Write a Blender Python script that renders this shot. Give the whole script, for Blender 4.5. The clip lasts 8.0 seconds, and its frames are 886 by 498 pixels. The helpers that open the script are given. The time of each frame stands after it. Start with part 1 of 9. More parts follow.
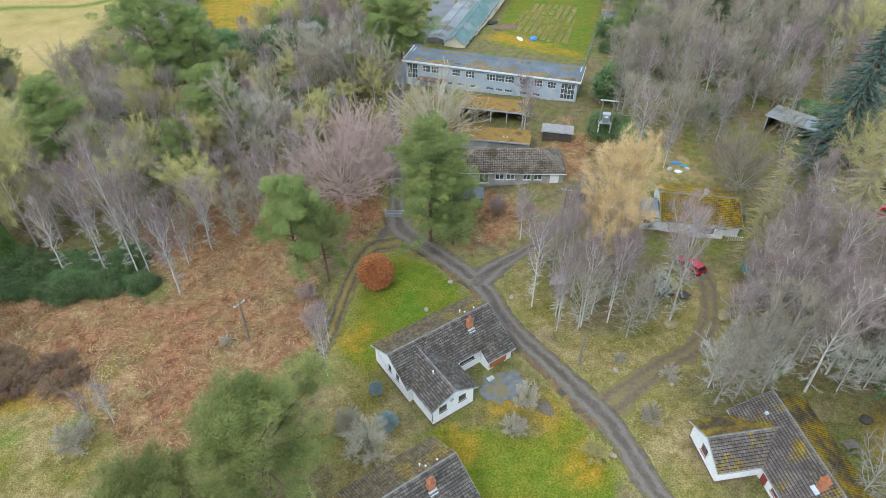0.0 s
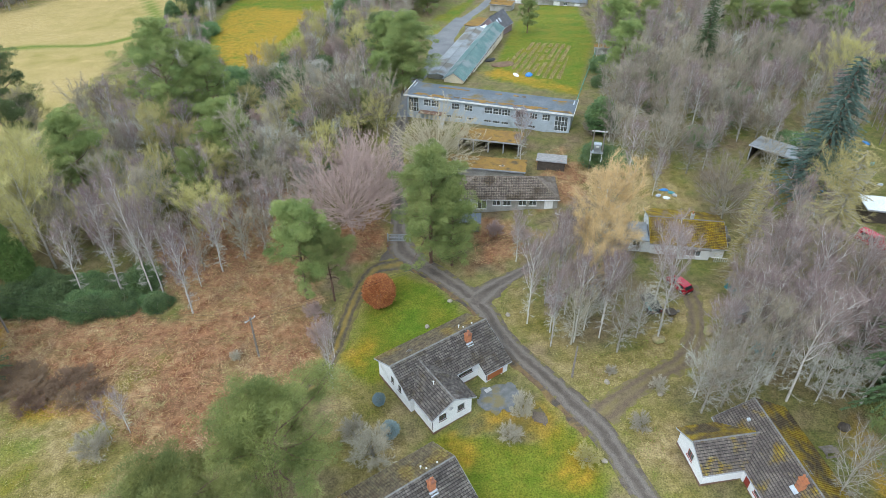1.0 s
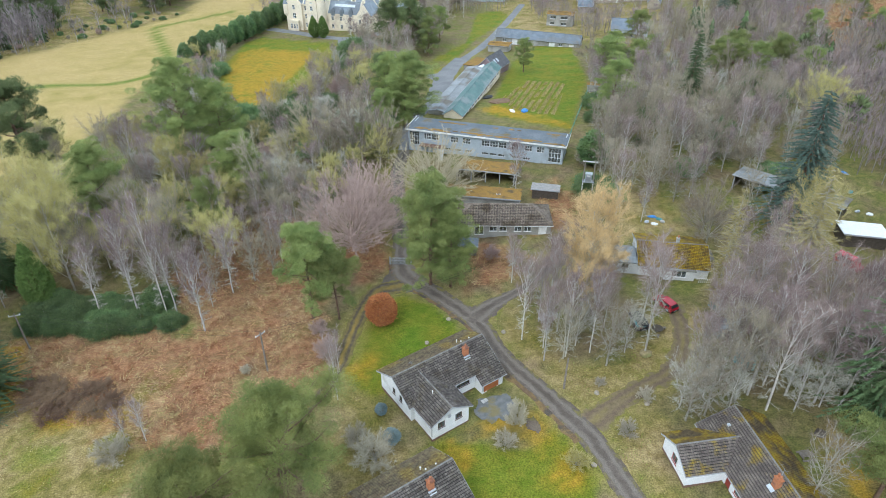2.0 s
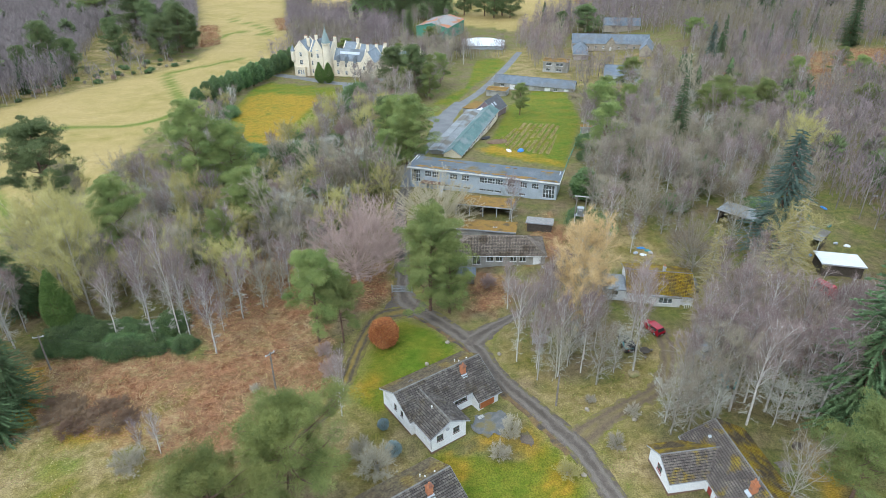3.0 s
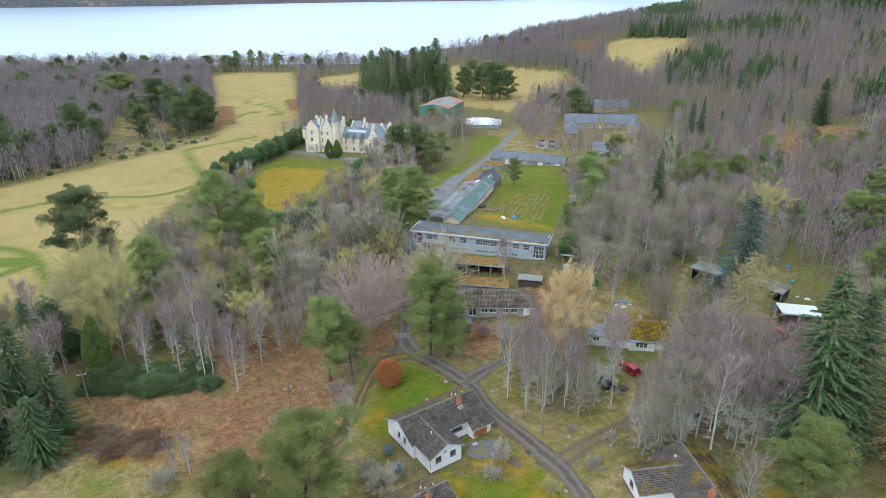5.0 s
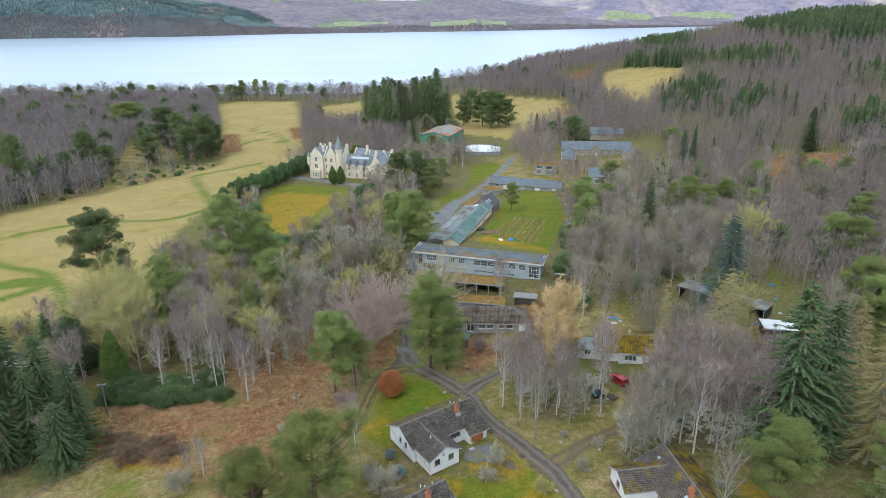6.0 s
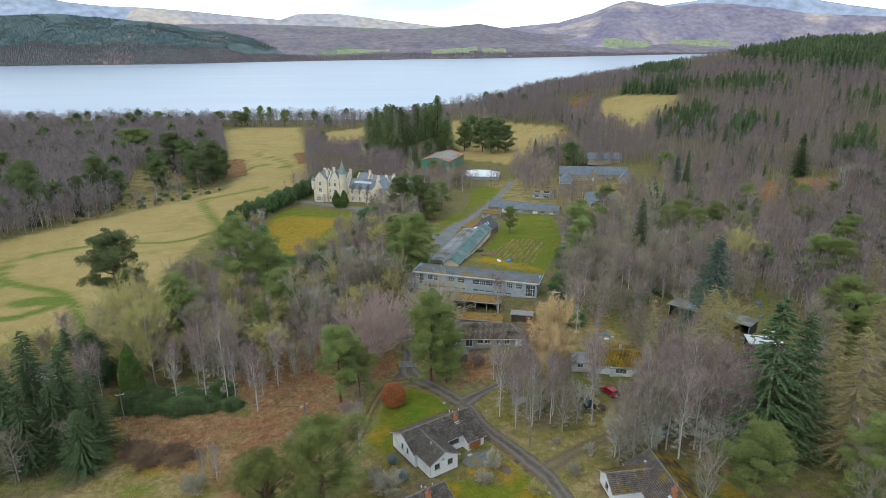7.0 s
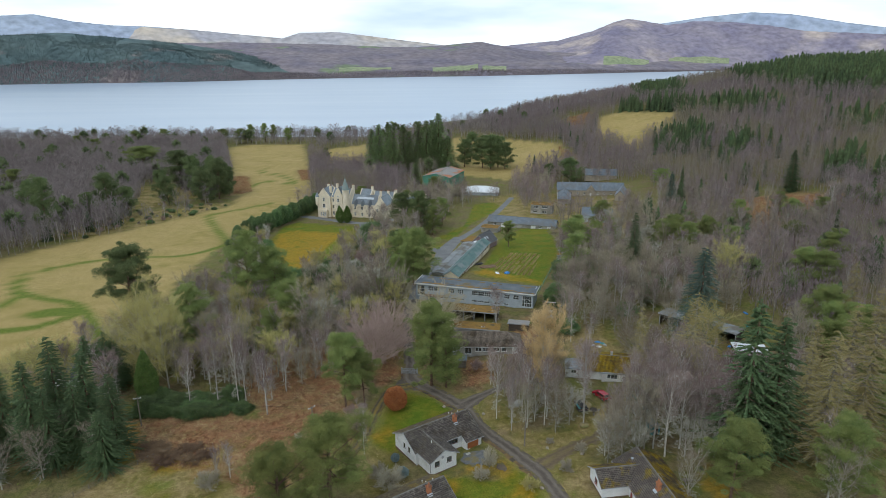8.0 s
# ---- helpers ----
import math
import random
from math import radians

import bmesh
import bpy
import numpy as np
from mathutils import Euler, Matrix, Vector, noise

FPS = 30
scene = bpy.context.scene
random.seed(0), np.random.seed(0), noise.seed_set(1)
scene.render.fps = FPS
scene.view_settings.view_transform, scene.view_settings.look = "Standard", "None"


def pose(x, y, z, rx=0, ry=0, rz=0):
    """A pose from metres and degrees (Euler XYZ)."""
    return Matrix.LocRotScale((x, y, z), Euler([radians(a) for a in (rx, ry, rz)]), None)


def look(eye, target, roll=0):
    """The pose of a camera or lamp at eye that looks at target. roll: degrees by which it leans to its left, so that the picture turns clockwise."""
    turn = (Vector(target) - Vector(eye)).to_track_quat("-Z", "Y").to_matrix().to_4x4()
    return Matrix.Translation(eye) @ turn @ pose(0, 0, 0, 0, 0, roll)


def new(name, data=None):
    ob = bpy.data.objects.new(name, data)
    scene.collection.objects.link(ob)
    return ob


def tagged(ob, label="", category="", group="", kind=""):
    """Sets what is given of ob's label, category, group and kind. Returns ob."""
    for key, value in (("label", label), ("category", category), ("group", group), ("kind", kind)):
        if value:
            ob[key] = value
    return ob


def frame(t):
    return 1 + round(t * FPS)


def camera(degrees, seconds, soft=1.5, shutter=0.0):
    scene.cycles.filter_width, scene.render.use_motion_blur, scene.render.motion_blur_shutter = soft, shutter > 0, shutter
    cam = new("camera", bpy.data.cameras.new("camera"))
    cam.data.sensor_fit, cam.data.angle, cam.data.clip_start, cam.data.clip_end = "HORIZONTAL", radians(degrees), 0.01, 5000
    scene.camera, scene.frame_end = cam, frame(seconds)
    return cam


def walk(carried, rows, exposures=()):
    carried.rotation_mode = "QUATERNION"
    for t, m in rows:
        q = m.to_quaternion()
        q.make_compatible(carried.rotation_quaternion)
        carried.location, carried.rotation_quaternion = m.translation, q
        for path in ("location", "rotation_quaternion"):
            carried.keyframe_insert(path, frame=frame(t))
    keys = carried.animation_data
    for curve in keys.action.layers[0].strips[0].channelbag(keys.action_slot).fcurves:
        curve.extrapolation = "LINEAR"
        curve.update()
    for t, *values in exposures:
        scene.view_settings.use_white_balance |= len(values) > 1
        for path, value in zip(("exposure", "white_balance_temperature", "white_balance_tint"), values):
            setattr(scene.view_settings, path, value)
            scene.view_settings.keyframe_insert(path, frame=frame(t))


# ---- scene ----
cam = camera(69.0, 8.0, 0.75)
PATH = [
    (0, (0.0, 0.0, 62.4), (0.0, 1.532, 61.114), 0.0),
    (0.5, (-0.054, -2.599, 63.145), (-0.054, -1.033, 61.901), -0.0),
    (1, (0.092, -5.447, 63.903), (0.091, -3.847, 62.704), -0.1),
    (1.5, (0.297, -8.555, 64.605), (0.294, -6.922, 63.451), -0.2),
    (3, (0.756, -19.069, 66.594), (0.749, -17.331, 65.605), -0.2),
    (3.5, (0.951, -22.75, 67.28), (0.943, -20.979, 66.349), -0.2),
    (4, (1.116, -26.705, 67.958), (1.107, -24.904, 67.09), -0.2),
    (4.5, (1.196, -30.513, 68.706), (1.186, -28.69, 67.885), -0.2),
    (6, (1.833, -42.596, 70.852), (1.818, -40.724, 70.148), -0.3),
    (6.5, (2.017, -46.646, 71.593), (2.001, -44.76, 70.928), -0.3),
    (7, (2.142, -50.701, 72.391), (2.124, -48.804, 71.759), -0.3),
    (7.5, (2.309, -54.744, 73.219), (2.289, -52.839, 72.609), -0.3),
    (8, (2.582, -58.821, 73.953), (2.56, -56.908, 73.368), -0.4),
]
EXPOSURES = [(0.0, 0.31, 6130, 6.6), (3.5, 0.28, 6070, 6.6), (4.5, 0.12, 6080, 6.6), (6.0, -0.07, 6300, 6.4), (8.0, -0.68, 6500, 6.0)]
walk(cam, [(t, look(eye, target, roll)) for t, eye, target, roll in PATH], EXPOSURES)

# ---- sky and sun: bright overcast with broken cloud ----
SUN_HEIGHT, SUN_TURN = 48.0, 215.0
world = bpy.data.worlds.new("overcast_sky")
scene.world = world
world.use_nodes = True
wn, wl = world.node_tree.nodes, world.node_tree.links
wn.clear()
w_out, w_bg, w_sky = wn.new("ShaderNodeOutputWorld"), wn.new("ShaderNodeBackground"), wn.new("ShaderNodeTexSky")
w_sky.sky_type, w_sky.sun_disc = "NISHITA", False
w_sky.sun_elevation, w_sky.sun_rotation = radians(SUN_HEIGHT), radians(SUN_TURN)
w_co, w_map, w_noise, w_ramp = wn.new("ShaderNodeTexCoord"), wn.new("ShaderNodeMapping"), wn.new("ShaderNodeTexNoise"), wn.new("ShaderNodeValToRGB")
w_map.inputs["Scale"].default_value = (1.0, 1.0, 5.0)
w_noise.inputs["Scale"].default_value, w_noise.inputs["Detail"].default_value = 2.6, 6.0
w_ramp.color_ramp.elements[0].position, w_ramp.color_ramp.elements[1].position = 0.34, 0.62
w_ramp.color_ramp.elements[0].color, w_ramp.color_ramp.elements[1].color = (5.2, 6.5, 8.4, 1), (10.2, 10.8, 11.2, 1)
w_mix = wn.new("ShaderNodeMix")
w_mix.data_type = "RGBA"
w_mix.inputs["Factor"].default_value = 0.88
wl.new(w_co.outputs["Generated"], w_map.inputs["Vector"])
wl.new(w_map.outputs["Vector"], w_noise.inputs["Vector"])
wl.new(w_noise.outputs["Fac"], w_ramp.inputs["Fac"])
wl.new(w_sky.outputs["Color"], w_mix.inputs["A"])
wl.new(w_ramp.outputs["Color"], w_mix.inputs["B"])
w_sep, w_high, w_gain = wn.new("ShaderNodeSeparateXYZ"), wn.new("ShaderNodeMapRange"), wn.new("ShaderNodeVectorMath")
w_high.inputs["From Min"].default_value, w_high.inputs["From Max"].default_value = 0.0, 0.6
w_high.inputs["To Min"].default_value, w_high.inputs["To Max"].default_value = 1.45, 0.95
w_gain.operation = "SCALE"
wl.new(w_co.outputs["Generated"], w_sep.inputs["Vector"])
wl.new(w_sep.outputs["Z"], w_high.inputs["Value"])
wl.new(w_mix.outputs["Result"], w_gain.inputs[0])
wl.new(w_high.outputs["Result"], w_gain.inputs["Scale"])
wl.new(w_gain.outputs["Vector"], w_bg.inputs["Color"])
w_bg.inputs["Strength"].default_value = 0.15
wl.new(w_bg.outputs["Background"], w_out.inputs["Surface"])
sun = new("sun", bpy.data.lights.new("sun", "SUN"))
sun.data.energy, sun.data.angle, sun.data.color = 1.0, radians(14), (1.0, 0.98, 0.95)
sun.matrix_world = pose(0, 0, 200, 90 - SUN_HEIGHT, 0, 180 - SUN_TURN)


# ---- materials ----
def mat(name, a, b, scale=1.5, rough=0.85, fine=18.0, bump=0.25, metal=0.0, rand=0.0, island=0.0, c=None, c_scale=0.3, c_cut=(0.5, 0.62), spec=0.3, soft=0.0):
    """Two colours in soft patches, a finer grain over them, a third colour in blotches, bump, and chance by object or by island. soft: how far a blade of foliage takes light like the crown it belongs to."""
    m = bpy.data.materials.new(name)
    m.use_nodes = True
    n, l = m.node_tree.nodes, m.node_tree.links
    bsdf = n["Principled BSDF"]
    co = n.new("ShaderNodeTexCoord")

    def noise_at(s, detail=4.0):
        x = n.new("ShaderNodeTexNoise")
        x.inputs["Scale"].default_value, x.inputs["Detail"].default_value = s, detail
        l.new(co.outputs["Object"], x.inputs["Vector"])
        return x.outputs["Fac"]

    def mixed(fac, p, q, kind="MIX"):
        x = n.new("ShaderNodeMix")
        x.data_type, x.blend_type = "RGBA", kind
        for socket, value in (("Factor", fac), ("A", p), ("B", q)):
            if isinstance(value, (int, float)):
                x.inputs[socket].default_value = value
            elif isinstance(value, tuple):
                x.inputs[socket].default_value = (*value, 1)
            else:
                l.new(value, x.inputs[socket])
        return x.outputs["Result"]

    def span(value, lo, hi, out_lo=0.0, out_hi=1.0):
        x = n.new("ShaderNodeMapRange")
        x.inputs["From Min"].default_value, x.inputs["From Max"].default_value = lo, hi
        x.inputs["To Min"].default_value, x.inputs["To Max"].default_value = out_lo, out_hi
        l.new(value, x.inputs["Value"])
        return x.outputs["Result"]

    colour = mixed(span(noise_at(scale), 0.35, 0.65), a, b)
    if c:
        colour = mixed(span(noise_at(c_scale, 6.0), *c_cut), colour, c)
    grain = noise_at(fine, 3.0)
    hsv = n.new("ShaderNodeHueSaturation")
    l.new(colour, hsv.inputs["Color"])
    value = span(grain, 0.25, 0.75, 0.72, 1.28)
    if rand or island:
        if rand:
            pick = n.new("ShaderNodeObjectInfo").outputs["Random"]
        else:
            pick = n.new("ShaderNodeNewGeometry").outputs["Random Per Island"]
        k = rand or island
        mul = n.new("ShaderNodeMath")
        mul.operation = "MULTIPLY"
        l.new(value, mul.inputs[0])
        l.new(span(pick, 0, 1, 1 - k, 1 + k), mul.inputs[1])
        value = mul.outputs[0]
        l.new(span(pick, 0, 1, 0.5 - 0.05 * k, 0.5 + 0.05 * k), hsv.inputs["Hue"])
    l.new(value, hsv.inputs["Value"])
    l.new(hsv.outputs["Color"], bsdf.inputs["Base Color"])
    bsdf.inputs["Roughness"].default_value, bsdf.inputs["Metallic"].default_value = rough, metal
    bsdf.inputs["Specular IOR Level"].default_value = spec
    if bump:
        bp = n.new("ShaderNodeBump")
        bp.inputs["Strength"].default_value, bp.inputs["Distance"].default_value = bump, 0.05
        l.new(grain, bp.inputs["Height"])
        l.new(bp.outputs["Normal"], bsdf.inputs["Normal"])
    elif soft:
        turned = n.new("ShaderNodeMix")
        turned.data_type = "VECTOR"
        turned.inputs["Factor"].default_value = soft
        turned.inputs["B"].default_value = (0.0, 0.0, 1.0)
        l.new(n.new("ShaderNodeNewGeometry").outputs["Normal"], turned.inputs["A"])
        even = n.new("ShaderNodeVectorMath")
        even.operation = "NORMALIZE"
        l.new(turned.outputs["Result"], even.inputs[0])
        l.new(even.outputs["Vector"], bsdf.inputs["Normal"])
    return m


def glass(name):
    m = bpy.data.materials.new(name)
    m.use_nodes = True
    b = m.node_tree.nodes["Principled BSDF"]
    b.inputs["Base Color"].default_value = (0.3, 0.34, 0.36, 1)
    b.inputs["Transmission Weight"].default_value, b.inputs["Roughness"].default_value = 0.75, 0.04
    return m


M = {
    "render_white": mat("white_render", (0.78, 0.78, 0.78), (0.7, 0.71, 0.72), 0.6, 0.9, 30, 0.15, c=(0.55, 0.54, 0.5), c_scale=0.5, c_cut=(0.6, 0.75)),
    "render_cream": mat("cream_harling", (0.8, 0.71, 0.56), (0.71, 0.625, 0.485), 0.25, 0.9, 8, 0.2, c=(0.46, 0.38, 0.29), c_scale=0.14, c_cut=(0.56, 0.72)),
    "render_mauve": mat("mauve_boarding", (0.31, 0.23, 0.24), (0.25, 0.185, 0.195), 0.6, 0.9, 10, 0.2),
    "render_grey": mat("grey_render", (0.42, 0.41, 0.38), (0.34, 0.33, 0.31), 0.5, 0.9, 14, 0.2, c=(0.26, 0.25, 0.22), c_scale=0.3),
    "panel_blue": mat("pale_grey_panels", (0.43, 0.48, 0.53), (0.36, 0.41, 0.46), 0.3, 0.7, 9, 0.1, c=(0.28, 0.3, 0.31), c_scale=0.35, c_cut=(0.58, 0.72)),
    "trim_white": mat("white_paint", (0.8, 0.8, 0.79), (0.72, 0.72, 0.71), 2, 0.5, 30, 0.05),
    "trim_grey": mat("grey_bargeboard", (0.42, 0.43, 0.45), (0.33, 0.34, 0.36), 2, 0.6, 30, 0.05),
    "tile": mat("grey_brown_concrete_tile", (0.115, 0.1, 0.09), (0.17, 0.148, 0.132), 0.8, 0.85, 5, 0.3, island=0.34, c=(0.1, 0.08, 0.056), c_scale=0.6, c_cut=(0.52, 0.7)),
    "ridge": mat("grey_ridge_tile", (0.25, 0.24, 0.225), (0.17, 0.16, 0.15), 1.0, 0.85, 6, 0.2),
    "tile_brown": mat("mossy_brown_tile", (0.145, 0.115, 0.075), (0.2, 0.155, 0.095), 0.7, 0.9, 6, 0.35, island=0.3, c=(0.25, 0.18, 0.06), c_scale=0.35, c_cut=(0.5, 0.66)),
    "tile_moss": mat("moss_covered_tile", (0.12, 0.09, 0.055), (0.17, 0.125, 0.07), 0.8, 0.9, 6, 0.35, island=0.22, c=(0.34, 0.23, 0.025), c_scale=0.4, c_cut=(0.42, 0.58)),
    "tile_patch": mat("partly_mossy_tile", (0.125, 0.105, 0.095), (0.19, 0.16, 0.14), 0.8, 0.9, 6, 0.35, island=0.22, c=(0.27, 0.19, 0.03), c_scale=0.5, c_cut=(0.54, 0.66)),
    "tile_gold": mat("gold_mossed_tile", (0.16, 0.11, 0.04), (0.22, 0.15, 0.04), 0.8, 0.9, 6, 0.35, island=0.22, c=(0.33, 0.22, 0.02), c_scale=0.5, c_cut=(0.38, 0.55)),
    "tile_old": mat("weathered_tile", (0.2, 0.165, 0.135), (0.27, 0.22, 0.18), 0.8, 0.9, 6, 0.3, island=0.22, c=(0.13, 0.1, 0.07), c_scale=0.3),
    "under": mat("roofing_felt", (0.03, 0.028, 0.026), (0.045, 0.04, 0.036), 2, 0.9),
    "slate": mat("blue_grey_slate", (0.13, 0.16, 0.195), (0.185, 0.215, 0.25), 0.5, 0.6, 5, 0.25, c=(0.16, 0.17, 0.18), c_scale=0.15),
    "slate_manor": mat("pale_blue_slate", (0.2, 0.24, 0.28), (0.27, 0.31, 0.345), 0.5, 0.6, 5, 0.25, c=(0.16, 0.18, 0.2), c_scale=0.15),
    "spire_slate": mat("grey_green_slate", (0.2, 0.26, 0.25), (0.26, 0.31, 0.3), 0.5, 0.6, 5, 0.2),
    "slate_dark": mat("dark_slate", (0.085, 0.085, 0.095), (0.12, 0.12, 0.13), 0.7, 0.6, 5, 0.25),
    "felt": mat("grey_felt_roof", (0.105, 0.125, 0.145), (0.15, 0.17, 0.19), 0.25, 0.85, 3, 0.2, c=(0.16, 0.12, 0.05), c_scale=0.22, c_cut=(0.56, 0.7)),
    "felt_moss": mat("mossy_felt_roof", (0.22, 0.13, 0.045), (0.34, 0.2, 0.035), 0.4, 0.95, 5, 0.4, c=(0.12, 0.085, 0.045), c_scale=0.4),
    "tin_green": mat("green_sheet_roof", (0.085, 0.165, 0.16), (0.12, 0.205, 0.195), 0.3, 0.6, 3, 0.1, c=(0.2, 0.24, 0.24), c_scale=0.2),
    "tin_grey": mat("grey_sheet_roof", (0.27, 0.29, 0.3), (0.2, 0.215, 0.225), 0.3, 0.6, 3, 0.1, c=(0.15, 0.135, 0.11), c_scale=0.2),
    "tin_rust": mat("rusted_sheet_roof", (0.3, 0.285, 0.27), (0.25, 0.245, 0.24), 0.1, 0.7, 3, 0.1, c=(0.43, 0.17, 0.08), c_scale=0.11, c_cut=(0.5, 0.56)),
    "barn_green": mat("green_cladding", (0.085, 0.245, 0.175), (0.105, 0.28, 0.2), 0.2, 0.5, 6, 0.05),
    "white_sheet": mat("white_sheeting", (0.8, 0.83, 0.86), (0.72, 0.76, 0.8), 0.4, 0.5, 5, 0.1),
    "brick": mat("orange_brick", (0.4, 0.15, 0.07), (0.48, 0.2, 0.1), 3, 0.9, 20, 0.3, c=(0.26, 0.12, 0.08), c_scale=1.2),
    "base_course": mat("brown_base_course", (0.2, 0.12, 0.085), (0.16, 0.1, 0.075), 2, 0.9),
    "door_orange": mat("orange_timber_door", (0.45, 0.16, 0.06), (0.38, 0.13, 0.05), 1.2, 0.6, 16, 0.1),
    "frame_dark": mat("dark_stained_frame", (0.07, 0.035, 0.03), (0.1, 0.045, 0.035), 3, 0.6),
    "frame_red": mat("red_painted_frame", (0.3, 0.05, 0.035), (0.24, 0.04, 0.03), 3, 0.6),
    "frame_white": mat("white_frame", (0.82, 0.82, 0.82), (0.76, 0.76, 0.76), 3, 0.45),
    "lead": mat("pale_flashing", (0.55, 0.6, 0.66), (0.46, 0.5, 0.55), 2, 0.5, metal=0.2),
    "black": mat("black_paint", (0.02, 0.02, 0.022), (0.03, 0.03, 0.03), 3, 0.5),
    "timber": mat("weathered_timber", (0.25, 0.22, 0.19), (0.17, 0.145, 0.12), 2.5, 0.9, 24, 0.3),
    "timber_dark": mat("dark_timber", (0.075, 0.06, 0.05), (0.1, 0.085, 0.07), 2.5, 0.9, 24, 0.3),
    "stone": mat("rubble_stone", (0.4, 0.35, 0.28), (0.3, 0.26, 0.21), 1.2, 0.95, 6, 0.5),
    "concrete": mat("pale_concrete", (0.48, 0.48, 0.46), (0.38, 0.38, 0.37), 1.2, 0.9, 14, 0.3),
    "steel": mat("galvanised_steel", (0.46, 0.5, 0.54), (0.38, 0.41, 0.45), 3, 0.45, metal=0.5),
    "blue_tarp": mat("blue_tarpaulin", (0.05, 0.2, 0.55), (0.08, 0.28, 0.62), 3, 0.5),
    "teal": mat("teal_paint", (0.07, 0.25, 0.27), (0.1, 0.3, 0.32), 2, 0.6),
    "car_red": mat("red_car_paint", (0.45, 0.01, 0.03), (0.42, 0.01, 0.03), 2, 0.25, bump=0.0, spec=0.6),
    "rubber": mat("tyre_rubber", (0.025, 0.025, 0.025), (0.035, 0.035, 0.035), 4, 0.9),
    "junk": mat("mixed_plastic", (0.5, 0.5, 0.5), (0.2, 0.26, 0.34), 2.5, 0.6, island=0.5),
    "terracotta": mat("terracotta_tile", (0.4, 0.15, 0.08), (0.33, 0.13, 0.075), 1.5, 0.85, island=0.25),
    "asphalt_pale": mat("pale_drive", (0.165, 0.17, 0.178), (0.215, 0.217, 0.22), 0.2, 0.85, 8, 0.3),
    "dirt": mat("rutted_dirt", (0.13, 0.1, 0.078), (0.175, 0.14, 0.105), 0.4, 0.95, 6, 0.5, c=(0.16, 0.14, 0.045), c_scale=0.3),
    "verge_mud": mat("orange_brown_mud", (0.15, 0.1, 0.06), (0.22, 0.15, 0.06), 0.6, 0.9, 6, 0.4, c=(0.09, 0.075, 0.06), c_scale=0.5),
    "gravel": mat("grey_gravel", (0.19, 0.195, 0.195), (0.135, 0.14, 0.14), 1.2, 0.95, 25, 0.5, c=(0.2, 0.17, 0.09), c_scale=0.5),
    "soil": mat("dug_soil", (0.16, 0.1, 0.065), (0.21, 0.14, 0.09), 1, 0.95, 10, 0.6),
    "glass": glass("window_glass"),
    # plants
    "bark_birch": mat("pale_birch_bark", (0.58, 0.55, 0.51), (0.4, 0.37, 0.34), 1.5, 0.9, 6, 0.3, rand=0.2),
    "bark_grey": mat("lichened_grey_bark", (0.41, 0.38, 0.315), (0.29, 0.26, 0.215), 1.5, 0.9, 6, 0.3, rand=0.2),
    "bark_pine": mat("orange_brown_pine_bark", (0.2, 0.125, 0.085), (0.14, 0.095, 0.07), 1.5, 0.9, 6, 0.4, rand=0.2),
    "twig_birch": mat("purple_brown_twigs", (0.215, 0.155, 0.145), (0.31, 0.235, 0.215), 0.3, 0.9, 4, 0, rand=0.22, soft=0.35),
    "twig_grey": mat("lichen_grey_twigs", (0.245, 0.205, 0.15), (0.33, 0.28, 0.205), 0.3, 0.9, 4, 0, rand=0.28, soft=0.35),
    "twig_pale": mat("pale_lichened_twigs", (0.34, 0.3, 0.23), (0.43, 0.385, 0.3), 0.3, 0.9, 4, 0, rand=0.2, soft=0.35),
    "twig_lichen": mat("white_lichened_twigs", (0.37, 0.355, 0.29), (0.46, 0.445, 0.375), 0.3, 0.9, 4, 0, rand=0.15, soft=0.35),
    "twig_straw": mat("straw_grey_twigs", (0.41, 0.355, 0.24), (0.51, 0.445, 0.31), 0.3, 0.9, 4, 0, soft=0.5),
    "needle_dark": mat("dark_pine_needles", (0.095, 0.135, 0.05), (0.16, 0.2, 0.075), 0.45, 0.7, 3, 0, rand=0.2, soft=0.35),
    "leaf_blue": mat("blue_grey_leaves", (0.22, 0.3, 0.31), (0.32, 0.4, 0.4), 1.2, 0.7, 6, 0),
    "twig_beech": mat("pink_brown_twigs", (0.37, 0.27, 0.24), (0.46, 0.345, 0.3), 0.3, 0.9, 4, 0, rand=0.15, soft=0.35),
    "twig_larch": mat("straw_coloured_larch_twigs", (0.3, 0.245, 0.1), (0.39, 0.325, 0.145), 0.3, 0.9, 4, 0, rand=0.2, soft=0.35),
    "twig_golden": mat("golden_tan_twigs", (0.53, 0.37, 0.175), (0.62, 0.455, 0.24), 0.3, 0.9, 4, 0, soft=0.35),
    "twig_willow": mat("yellow_olive_twigs", (0.38, 0.335, 0.125), (0.48, 0.43, 0.18), 0.3, 0.9, 4, 0, rand=0.15, soft=0.35),
    "needle_pine": mat("scots_pine_needles", (0.15, 0.2, 0.06), (0.255, 0.29, 0.09), 0.45, 0.7, 3, 0, rand=0.22, soft=0.35),
    "needle_olive": mat("olive_pine_needles", (0.125, 0.152, 0.044), (0.235, 0.25, 0.075), 0.45, 0.7, 3, 0, rand=0.12, soft=0.25),
    "needle_spruce": mat("dark_spruce_needles", (0.085, 0.14, 0.062), (0.14, 0.205, 0.088), 0.5, 0.7, 3, 0, rand=0.25, soft=0.25),
    "needle_blue": mat("blue_green_fir_needles", (0.08, 0.13, 0.105), (0.13, 0.185, 0.145), 0.5, 0.7, 3, 0, rand=0.15, soft=0.25),
